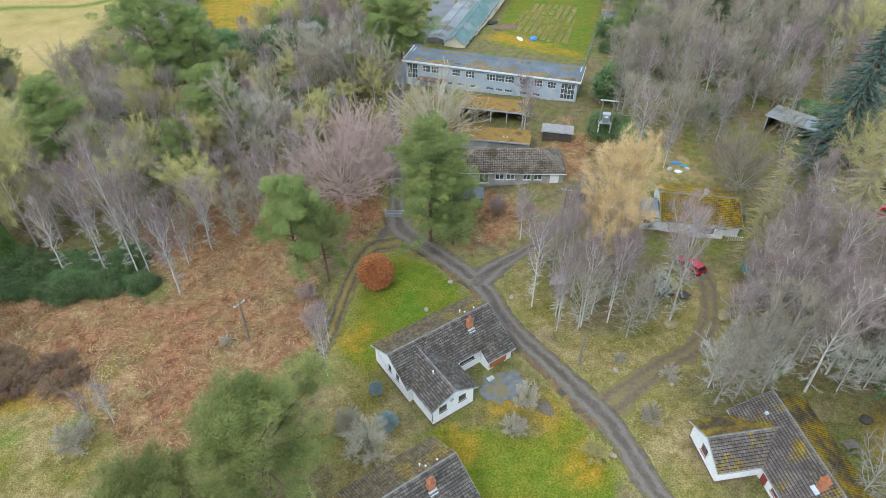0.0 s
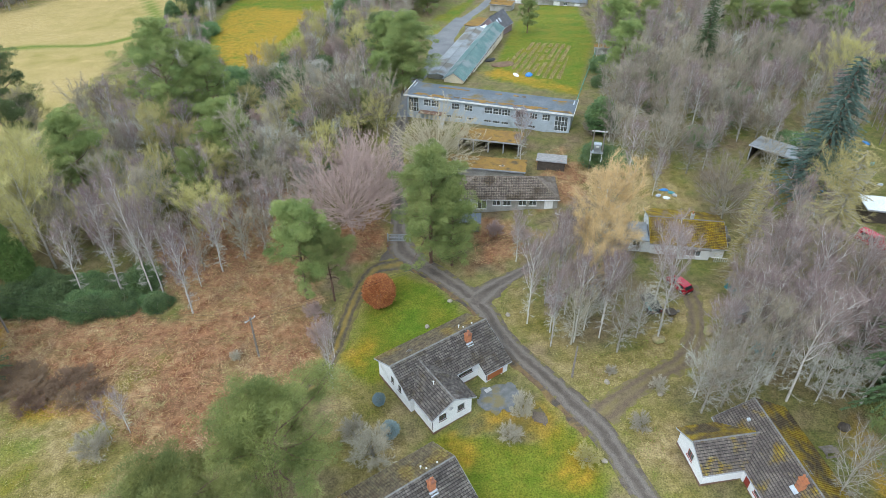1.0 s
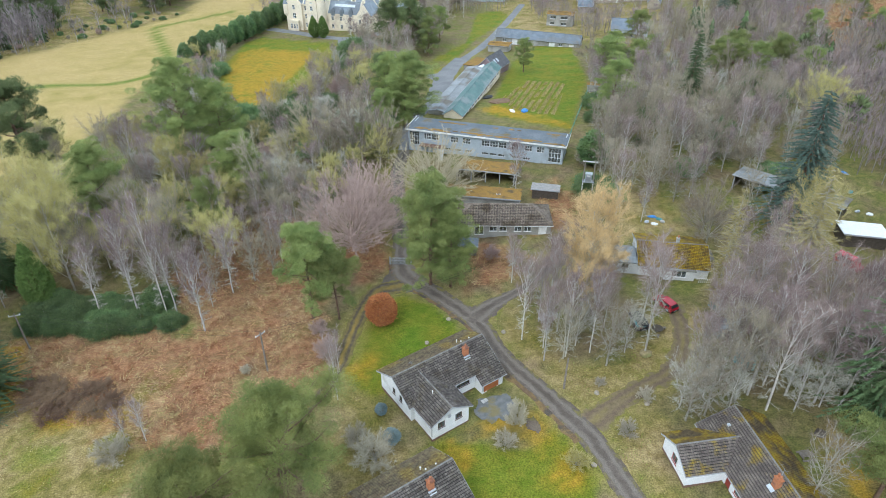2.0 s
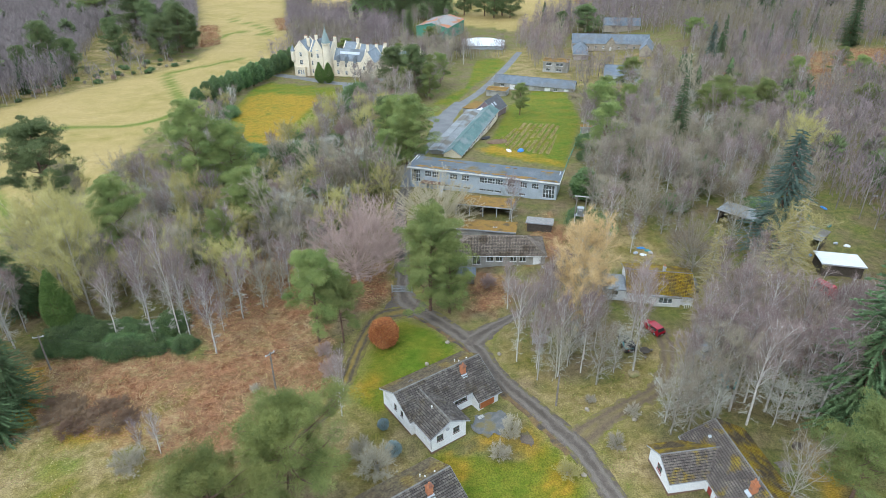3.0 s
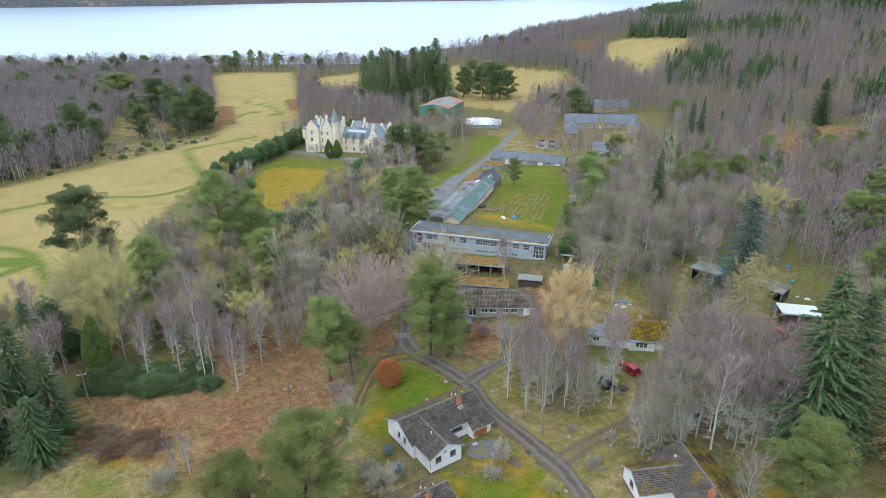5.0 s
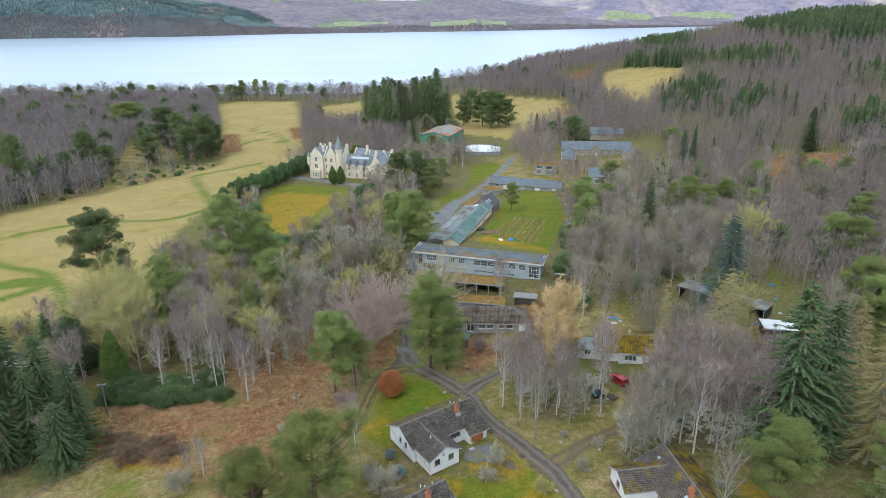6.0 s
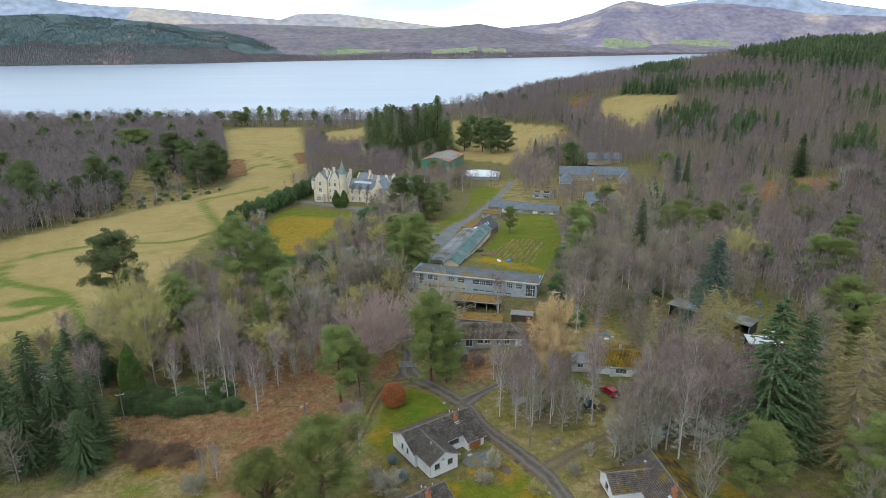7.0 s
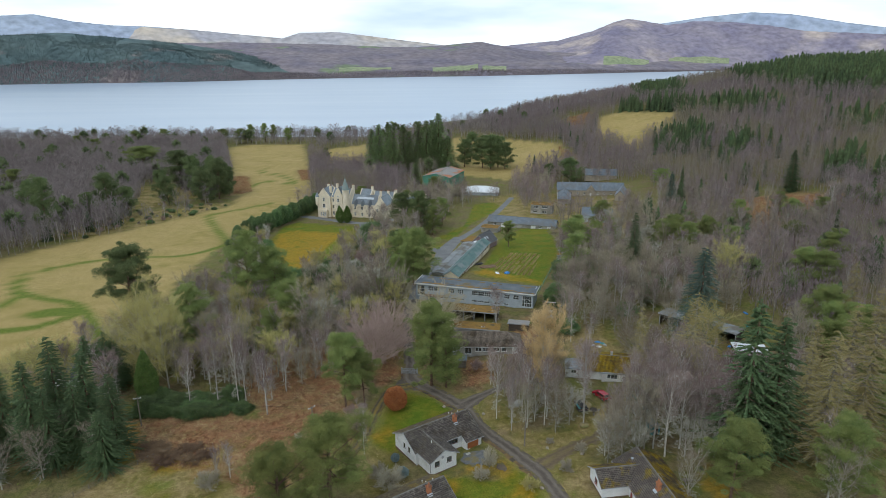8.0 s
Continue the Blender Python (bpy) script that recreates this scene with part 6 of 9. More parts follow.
def slope_tiles(origin, across, up, length, rise, w=0.31, c=0.34, keep=None, seed=0, t=0.035):
    """Rows of thin overlapping tiles over a roof slope; origin at its lower corner, across and up unit vectors."""
    r = np.random.RandomState(seed)
    o, a, u = (np.array(v, float) for v in (origin, across, up))
    n = np.cross(a, u)
    n = n if n[2] > 0 else -n
    cols, rows = max(1, round(length / w)), max(1, round(rise / c))
    w, c = length / cols, rise / rows
    i, j = np.meshgrid(np.arange(cols), np.arange(rows))
    i, j = i.ravel(), j.ravel()
    if keep is not None:
        ok = keep((i + 0.5) * w, (j + 0.5) * c)
        i, j = i[ok], j[ok]
    lift = r.uniform(0, 0.012, len(i))
    s0, s1 = i * w + 0.024, (i + 1) * w - 0.024
    u0, u1 = j * c - 0.0, (j + 1) * c - 0.07
    def corner(s, v, h):
        return o + s[:, None] * a + v[:, None] * u + h[:, None] * n
    hi, lo = 0.085 + t + lift, 0.0 + t + lift
    base = np.full(len(i), 0.004)
    v = np.stack([corner(s0, u0, base), corner(s1, u0, base), corner(s0, u0, hi), corner(s1, u0, hi), corner(s1, u1, lo), corner(s0, u1, lo), corner(s0, u1, base), corner(s1, u1, base)], 1)
    f = np.array([[0, 1, 3, 2], [2, 3, 4, 5], [0, 2, 5, 6], [1, 7, 4, 3]])
    loops = (np.arange(len(i))[:, None, None] * 8 + f[None]).reshape(-1)
    return v.reshape(-1, 3), loops


def tile_part(owner, pieces, material, label):
    vs, ls, k = [], [], 0
    for v, q in pieces:
        vs.append(v)
        ls.append(q + k)
        k += len(v)
    me = fast_mesh("roof_tiles", np.concatenate(vs), np.concatenate(ls), 4)
    ob = part("roof_tiles", me, material, owner, label)
    return tagged(ob, kind="stuff")


def gable_roof(owner, x0, x1, y0, y1, eave, ridge, material, tile_label, over=0.35, axis="x", tile=True, barge="trim_grey", seed=0, t=0.12, ridge_mat=None, courses=0.34, other=None):
    """A pitched roof over a rectangle, ridge along axis, with tiles, ridge tiles, bargeboards and gutters."""
    if axis == "x":
        def P(s, w, z):
            return (s, w, z)
        s0, s1, w0, w1 = x0 - over, x1 + over, y0, y1
    else:
        def P(s, w, z):
            return (w, s, z)
        s0, s1, w0, w1 = y0 - over, y1 + over, x0, x1
    mid, half = (w0 + w1) / 2, (w1 - w0) / 2
    pitch = (ridge - eave) / half
    low = eave - over * pitch
    slabs = Mesh()
    pieces = []
    length = s1 - s0
    for sign in (-1, 1):
        edge = mid + sign * (half + over)
        a, b, c, d = P(s0, edge, low), P(s1, edge, low), P(s1, mid, ridge), P(s0, mid, ridge)
        flip = (sign > 0) == (axis == "x")
        slabs.slab(*((b, a, d, c) if flip else (a, b, c, d)), t)
        rise = math.hypot(half + over, ridge - low)
        up = np.array(P(0, -sign * (half + over) / rise, (ridge - low) / rise))
        if tile:
            pieces.append(slope_tiles(a, P(1, 0, 0), up, length, rise, c=courses, seed=seed + sign))
    part("roof", slabs, "under" if tile else material, owner)
    if tile:
        tile_part(owner, pieces[:1], material, tile_label)
        tile_part(owner, pieces[1:], other or material, tile_label)
    cap = Mesh()
    n = max(2, int(length / 0.45))
    for k in range(n):
        p, q = s0 + length * k / n, s0 + length * (k + 1) / n - 0.015
        cap.tube([P(p, mid, ridge + 0.03), P(q, mid, ridge + 0.04)], [0.11, 0.1], 7)
    part("ridge_tiles", cap, ridge_mat or ("ridge" if tile else material), owner)
    for s in (s0, s1):
        boards = Mesh()
        for sign in (-1, 1):
            e = mid + sign * (half + over)
            k = 0.03 if s == s1 else -0.03
            boards.prism([P(s, e, low - 0.16), P(s, e, low + 0.05), P(s, mid, ridge + 0.05), P(s, mid, ridge - 0.18)], P(k, 0, 0))
        part("bargeboard", boards, barge, owner)
    for sign in (-1, 1):
        e = mid + sign * (half + over + 0.06)
        part("gutter", Mesh().tube([P(s0, e, low - 0.05), P(s1, e, low - 0.05)], [0.06, 0.06], 6), barge, owner)


def chimney(owner, x, y, z0, z1, sx=0.9, sy=0.6, material="brick", pots=1):
    part("chimney", Mesh().box(x - sx / 2, y - sy / 2, z0, x + sx / 2, y + sy / 2, z1).box(x - sx / 2 - 0.06, y - sy / 2 - 0.06, z1 - 0.22, x + sx / 2 + 0.06, y + sy / 2 + 0.06, z1 - 0.08).box(x - sx / 2 + 0.03, y - sy / 2 + 0.03, z1, x + sx / 2 - 0.03, y + sy / 2 - 0.03, z1 + 0.06), material, owner, "chimney stack")
    for k in range(pots):
        px = x + (k - (pots - 1) / 2) * sx / max(pots, 1)
        part("chimney_pot", Mesh().tube([(px, y, z1 + 0.05), (px, y, z1 + 0.1), (px, y, z1 + 0.42), (px, y, z1 + 0.45)], [0.15, 0.13, 0.11, 0.14], 9), "brick", owner)


def gable_end(mesh, p, q, eave, ridge, t):
    """The triangle of a gable over the wall p to q."""
    p, q = Vector(p), Vector(q)
    d = (q - p).normalized()
    n = Vector((-d.y, d.x, 0)) * t
    m = (p + q) / 2
    mesh.prism([(*p, eave), (*q, eave), (*m, ridge)], n)


def placed(x, y, turn, z=None):
    return Matrix.Translation((x, y, ground_z(x, y) if z is None else z)) @ Matrix.Rotation(radians(turn), 4, "Z")


# ---- the estate bungalows: gabled body, garage under a longer slope, front wing ----
FLOOR_Z = -2.06


def estate_bungalow(x, y, turn, label, tile="tile", moss=None):
    """Local x runs along the ridge, y to the back; the front wing and garage reach to -y."""
    h = thing("bungalow", label, "house", placed(x, y, turn, FLOOR_Z))
    E, R, L = 2.45, 4.62, 14.6
    back, front = 3.95, -3.95
    walls = Mesh()
    w_holes = [(3.2, 3.9, 0.9, 2.0), (5.0, 5.7, 0.9, 2.0)]
    wall_run(walls, (0, back), (0, front), -1.3, E, 0.25, w_holes)
    gable_end(walls, (0, back), (0, front), E, R - 0.15, 0.25)
    e_wall = ((L, front), (L, back))
    wall_run(walls, *e_wall, -1.3, E, 0.25)
    gable_end(walls, *e_wall, E, R - 0.15, 0.25)
    wall_run(walls, (L - 0.25, back), (0.25, back), -1.3, E, 0.25, [(2, 3.6, 0.9, 2.0), (6, 7.6, 0.9, 2.0), (10, 11.6, 0.9, 2.0)])
    wall_run(walls, (0.25, front), (0.8, front), -1.3, E, 0.25)
    f_hole = [(1.1, 3.4, 0.85, 2.1)]
    wall_run(walls, (6.5, front), (10.9, front), -1.3, E, 0.25, f_hole)
    part("wall", walls, "render_white", h, "white rendered wall")
    for hole in w_holes:
        window(h, (0, back), (0, front), hole, "frame_dark", (0, 0), sill=True)
    window(h, (6.5, front), (10.9, front), f_hole[0], "frame_dark", (2, 0), label="wide dark-framed window", sill=True)
    for hole in ((2, 3.6, 0.9, 2.0), (6, 7.6, 0.9, 2.0), (10, 11.6, 0.9, 2.0)):
        window(h, (L - 0.25, back), (0.25, back), hole, "frame_dark", (1, 0))
    # front wing
    wx0, wx1, wy = 0.55, 6.45, -8.35
    wing = Mesh()
    wing_holes = [(0.9, 2.0, 0.85, 1.95), (3.7, 4.8, 0.85, 1.95)]
    wall_run(wing, (wx0, wy), (wx1, wy), -1.3, E, 0.25, wing_holes)
    gable_end(wing, (wx0, wy), (wx1, wy), E, 4.0, 0.25)
    wall_run(wing, (wx0, front), (wx0, wy + 0.25), -1.3, E, 0.25)
    wall_run(wing, (wx1, wy + 0.25), (wx1, front - 0.004), -1.3, E, 0.25)
    part("wing_wall", wing, "render_white", h, "white rendered gabled wing")
    for hole in wing_holes:
        window(h, (wx0, wy), (wx1, wy), hole, "frame_dark", (1, 0), sill=True)
    # garage
    gx0, gx1, gy = 10.9, L, -5.65
    garage = Mesh()
    wall_run(garage, (gx0, gy), (gx1, gy), -0.9, 1.42, 0.2, [(0.25, 3.0, -0.5, 1.35)])
    for wx in (gx0, gx1 - 0.2):
        garage.prism([(wx, front - 0.004, -0.9), (wx, gy + 0.2, -0.9), (wx, gy + 0.2, 1.42), (wx, front - 0.004, 2.25)], (0.2, 0, 0))
    part("garage_wall", garage, "render_white", h)
    door = Mesh()
    for k in range(9):
        door.box(gx0 + 0.27 + 0.3 * k, gy + 0.08, -0.48, gx0 + 0.27 + 0.3 * k + 0.288, gy + 0.13, 1.34)
    part("garage_door", door, "door_orange", h, "orange timber garage door")
    plinth = Mesh()
    for p, q in (((-0.03, back), (-0.03, front)), ((wx0 - 0.03, front), (wx0 - 0.03, wy - 0.03)), ((wx0 - 0.03, wy - 0.03), (wx1 + 0.03, wy - 0.03)), ((wx1 + 0.03, wy - 0.03), (wx1 + 0.03, front)), ((6.5, front - 0.03), (10.8, front - 0.03))):
        plinth.bar(p, q, -1.3, -0.55, 0.028)
    part("base_course", plinth, "base_course", h)
    gable_roof(h, 0, L, front, back, E + 0.08, R, tile, "grey-brown concrete roof tiles with lichen", 0.42, "x", seed=3, other="tile_brown")
    gable_roof(h, wx0, wx1, wy, 1.2, E + 0.06, 4.06, tile, "grey-brown roof tiles of the wing", 0.4, "y", seed=7)
    # the long slope over the garage
    pitch = (R - E - 0.08) / 3.95
    top, low = E + 0.08 - 0.3 * pitch, E + 0.08 - (front - gy + 0.35) * pitch
    a, b = (gx0 - 0.3, gy - 0.35, low), (L + 0.42, gy - 0.35, low)
    c, d = (L + 0.42, front - 0.3, top), (gx0 - 0.3, front - 0.3, top)
    part("garage_roof", Mesh().slab(a, b, c, d, 0.12), "under", h)
    rise = math.hypot(front - 0.3 - gy + 0.35, top - low)
    tile_part(h, [slope_tiles(a, (1, 0, 0), (0, (front - 0.3 - gy + 0.35) / rise, (top - low) / rise), 4.42, rise, seed=9)], tile, "roof tiles over the garage")
    part("gutter", Mesh().tube([(gx0 - 0.3, gy - 0.41, low - 0.05), (L + 0.42, gy - 0.41, low - 0.05)], [0.06] * 2, 6), "trim_grey", h)
    part("downpipe", Mesh().tube([(gx0 + 0.06, gy - 0.06, low), (gx0 + 0.06, gy - 0.06, 0)], [0.04] * 2, 6), "black", h)
    part("downpipe", Mesh().tube([(wx0 - 0.05, wy + 0.05, E), (wx0 - 0.05, wy + 0.05, 0)], [0.04] * 2, 6), "black", h)
    # chimney, flashing, vents, dish
    chimney(h, 10.9, -1.45, 3.2, 5.35, 0.75, 0.62)
    part("flashing", Mesh().box(10.4, -1.95, 3.72, 11.4, -1.72, 3.84).slab((10.42, -2.2, 3.52), (11.38, -2.2, 3.52), (11.38, -1.75, 3.77), (10.42, -1.75, 3.77), 0.03), "lead", h, "pale lead flashing")
    for vx, vy in ((11.6, 0.55), (13.0, 0.5), (11.2, 1.1)):
        part("roof_vent", Mesh().tube([(vx, vy, 4.0), (vx, vy, 4.55), (vx, vy, 4.56), (vx, vy, 4.68)], [0.06, 0.06, 0.12, 0.08], 8), "trim_white", h, "white roof vent")
    part("roof_vent", Mesh().tube([(2.9, -5.0, 3.5), (2.9, -5.0, 4.2), (2.9, -5.0, 4.21), (2.9, -5.0, 4.33)], [0.06, 0.06, 0.12, 0.08], 8), "trim_white", h, "white roof vent")
    dish = Mesh()
    for k in range(10):
        a0, a1 = 2 * math.pi * k / 10, 2 * math.pi * (k + 1) / 10
        o = Vector((3.0, wy - 0.32, 2.75))
        pts = [o, o + Vector((0.32 * math.cos(a0), -0.1, 0.32 * math.sin(a0))), o + Vector((0.32 * math.cos(a1), -0.1, 0.32 * math.sin(a1)))]
        dish.prism(pts, (0, 0.012, 0))
    dish.tube([(3.0, wy, 2.6), (3.0, wy - 0.32, 2.72)], [0.025] * 2, 5)
    part("satellite_dish", dish, "trim_grey", h)
    return h


estate_bungalow(-6.4, 51.67, 34.8, "white bungalow with dark tiled roof and orange garage door")
estate_bungalow(-11.01, 29.48, 34.8, "second white bungalow with lichened tile roof and brick chimney", "tile")


def mossy_bungalow(x, y, turn):
    """Local x along the main ridge, the wing to +y near the far end."""
    h = thing("bungalow", "white bungalow with yellow moss over its dark tiled roof", "house", placed(x, y, turn))
    E, R, L = 2.45, 4.9, 16.0
    walls = Mesh()
    side = [(2.0, 4.0, 0.9, 2.0), (5.2, 7.2, 0.8, 2.1), (8.0, 9.0, 0.0, 2.1)]
    wall_run(walls, (L, 4.3), (0, 4.3), 0, E, 0.25, [(L - b, L - a, c, d) for a, b, c, d in side])
    wall_run(walls, (0.25, -4.3), (L - 0.25, -4.3), 0, E, 0.25)
    wall_run(walls, (0, 4.05), (0, -4.3), 0, E, 0.25)
    gable_end(walls, (0, 4.3), (0, -4.3), E, R - 0.15, 0.25)
    wall_run(walls, (L, -4.3), (L, 4.05), 0, E, 0.25)
    gable_end(walls, (L, -4.3), (L, 4.3), E, R - 0.15, 0.25)
    part("wall", walls, "render_white", h, "white rendered wall")
    for a, b, c, d in side[:2]:
        window(h, (L, 4.3), (0, 4.3), (L - b, L - a, c, d), "frame_red", (1, 0), sill=True)
    part("door", Mesh().box(8.02, 4.12, 0.02, 8.98, 4.18, 2.08).box(8.2, 4.185, 1.1, 8.8, 4.2, 1.9), "frame_red", h, "dark red front door")
    wing = Mesh()
    hole = (2.2, 3.4, 0.8, 2.0)
    wall_run(wing, (15.2, 4.304), (15.2, 9.0), 0, E, 0.25)
    wall_run(wing, (15.2, 9.25), (9.4, 9.25), 0, E, 0.25, [hole])
    gable_end(wing, (15.2, 9.25), (9.4, 9.25), E, 3.95, 0.25)
    wall_run(wing, (9.4, 9.0), (9.4, 4.304), 0, E, 0.25)
    part("wing_wall", wing, "render_white", h, "white gabled wing")
    window(h, (15.2, 9.25), (9.4, 9.25), hole, "frame_red", (1, 0), sill=True)
    plinth = Mesh()
    for p, q in (((15.23, 4.33), (15.23, 9.28)), ((15.2, 9.28), (9.4, 9.28)), ((9.37, 9.25), (9.37, 4.3)), ((8.0, 4.33), (0, 4.33))):
        plinth.bar(p, q, -0.5, 0.12, 0.028)
    part("base_course", plinth, "base_course", h, "brown base course")
    gable_roof(h, 0, L, -4.3, 4.3, E + 0.08, R, "tile_moss", "dark tiles with yellow moss", 0.42, "x", seed=13, other="tile_patch")
    gable_roof(h, 9.4, 15.2, -0.2, 9.25, E + 0.06, 4.05, "tile_patch", "dark mossy tiles of the wing", 0.4, "y", seed=17, other="tile_moss")
    chimney(h, 5.0, 1.3, 3.6, 5.7, 0.8, 0.65, pots=2)
    part("flashing", Mesh().slab((4.5, 1.68, 4.12), (5.5, 1.68, 4.12), (5.5, 2.1, 3.86), (4.5, 2.1, 3.86), -0.05), "lead", h)
    part("aerial", Mesh().tube([(5.2, 0.9, 5.6), (5.2, 0.9, 6.9)], [0.02] * 2, 5).tube([(4.6, 0.9, 6.8), (6.4, 0.9, 6.8)], [0.012] * 2, 4).tube([(4.9, 0.6, 6.8), (4.9, 1.2, 6.8)], [0.01] * 2, 4).tube([(5.8, 0.6, 6.8), (5.8, 1.2, 6.8)], [0.01] * 2, 4), "steel", h)
    part("roof_vent", Mesh().box(14.0, 1.6, 3.95, 14.35, 1.95, 4.2), "lead", h)
    return h


mossy_bungalow(39.7, 29.1, 99.0)


def plain_house(name, label, x, y, turn, length, depth, eave, ridge, wall_mat, roof_mat, front=(), back=(), frame="frame_white", tile=False, hip=False, chimneys=(), over=0.3, doors=(), z=None, barge="trim_grey", bars=(1, 0), tile_label="weathered roof tiles", end=()):
    """A long low building: local x along the ridge, the front to -y."""
    h = thing(name, label, "house" if "shed" not in name and "barn" not in name else "shed", placed(x, y, turn, z))
    a, b = length / 2, depth / 2
    walls = Mesh()
    wall_run(walls, (-a, -b), (a, -b), -0.5, eave, 0.25, list(front) + list(doors))
    wall_run(walls, (a, b), (-a, b), -0.5, eave, 0.25, list(back))
    wall_run(walls, (-a, b - 0.25), (-a, -b + 0.25), -0.5, eave, 0.25)
    wall_run(walls, (a, -b + 0.25), (a, b - 0.25), -0.5, eave, 0.25, list(end))
    if not hip:
        gable_end(walls, (-a, b), (-a, -b), eave, ridge - 0.12, 0.25)
        gable_end(walls, (a, -b), (a, b), eave, ridge - 0.12, 0.25)
    part("wall", walls, wall_mat, h)
    for hole in front:
        window(h, (-a, -b), (a, -b), hole, frame, bars, sill=True)
    for hole in end:
        window(h, (a, -b + 0.25), (a, b - 0.25), hole, frame, bars, sill=True)
    for s0, s1, z0, z1 in doors:
        part("door", Mesh().box(-a + s0 + 0.03, -b + 0.08, z0, -a + s1 - 0.03, -b + 0.14, z1 - 0.02).box(-a + s1 - 0.25, -b + 0.05, z0 + 0.95, -a + s1 - 0.15, -b + 0.08, z0 + 1.0), frame, h)
    if not hip:
        gable_roof(h, -a, a, -b, b, eave + 0.05, ridge, roof_mat, tile_label, over, "x", tile, barge, seed=int(length * 7))
    else:
        hipped_roof(h, a + over, b + over, eave - 0.08, ridge, roof_mat, tile, tile_label, barge)
    for cx, cy, top in chimneys:
        chimney(h, cx, cy, ridge - 1.0, top)
    return h


def hipped_roof(owner, a, b, low, ridge, material, tile, tile_label, barge):
    """A roof hipped at its far end and gabled at the near one, if at all: both ends hipped here."""
    run = b
    slabs = Mesh()
    corners = [(-a, -b, low), (a, -b, low), (a, b, low), (-a, b, low)]
    r0, r1 = (-a + run, 0, ridge), (a - run, 0, ridge)
    slabs.add(corners + [r0, r1], [(0, 1, 5, 4), (1, 2, 5), (2, 3, 4, 5), (3, 0, 4), (3, 2, 1, 0)])
    part("roof", slabs, "under" if tile else material, owner)
    rise = math.hypot(b, ridge - low)
    up = (ridge - low) / rise
    if tile:
        slopes = [slope_tiles((-a, -b, low), (1, 0, 0), (0, b / rise, up), 2 * a, rise, keep=lambda s, v: (s > v * b / rise - 0.1) & (2 * a - s > v * b / rise - 0.1)),
                  slope_tiles((a, b, low), (-1, 0, 0), (0, -b / rise, up), 2 * a, rise, keep=lambda s, v: (s > v * b / rise - 0.1) & (2 * a - s > v * b / rise - 0.1)),
                  slope_tiles((a, -b, low), (0, 1, 0), (-b / rise, 0, up), 2 * b, rise, keep=lambda s, v: (s > v * b / rise - 0.1) & (2 * b - s > v * b / rise - 0.1)),
                  slope_tiles((-a, b, low), (0, -1, 0), (b / rise, 0, up), 2 * b, rise, keep=lambda s, v: (s > v * b / rise - 0.1) & (2 * b - s > v * b / rise - 0.1))]
        tile_part(owner, slopes, material, tile_label)
    cap = Mesh()
    for p, q in ((r0, r1), (corners[1], r1), (corners[2], r1), (corners[0], r0), (corners[3], r0)):
        p, q = Vector(p), Vector(q)
        n = max(2, int((q - p).length / 0.5))
        for k in range(n):
            cap.tube([p.lerp(q, k / n) + Vector((0, 0, 0.06)), p.lerp(q, (k + 0.96) / n) + Vector((0, 0, 0.07))], [0.12, 0.11], 6)
    part("ridge_tiles", cap, material, owner)
    for p, q in zip(corners, corners[1:] + corners[:1]):
        part("gutter", Mesh().tube([(p[0] * 1.005, p[1] * 1.01, low - 0.04), (q[0] * 1.005, q[1] * 1.01, low - 0.04)], [0.06] * 2, 6), "trim_white", owner)


# grey bungalow beyond the gate
plain_house("bungalow", "grey rendered bungalow with weathered hipped tile roof and white windows", *[11.6, 98.0, -1.0], 19.0, 7.6, 2.5, 4.9, "render_grey", "tile_old",
            front=[(0.8, 2.0, 0.9, 2.1), (4.3, 6.0, 0.25, 2.15), (7.1, 8.6, 1.0, 2.1), (9.0, 10.5, 1.0, 2.1), (11.9, 13.3, 1.0, 2.1), (13.8, 15.2, 1.0, 2.1)], doors=[(16.6, 18.2, 0.1, 2.15)], tile=True, hip=True, bars=(1, 0))


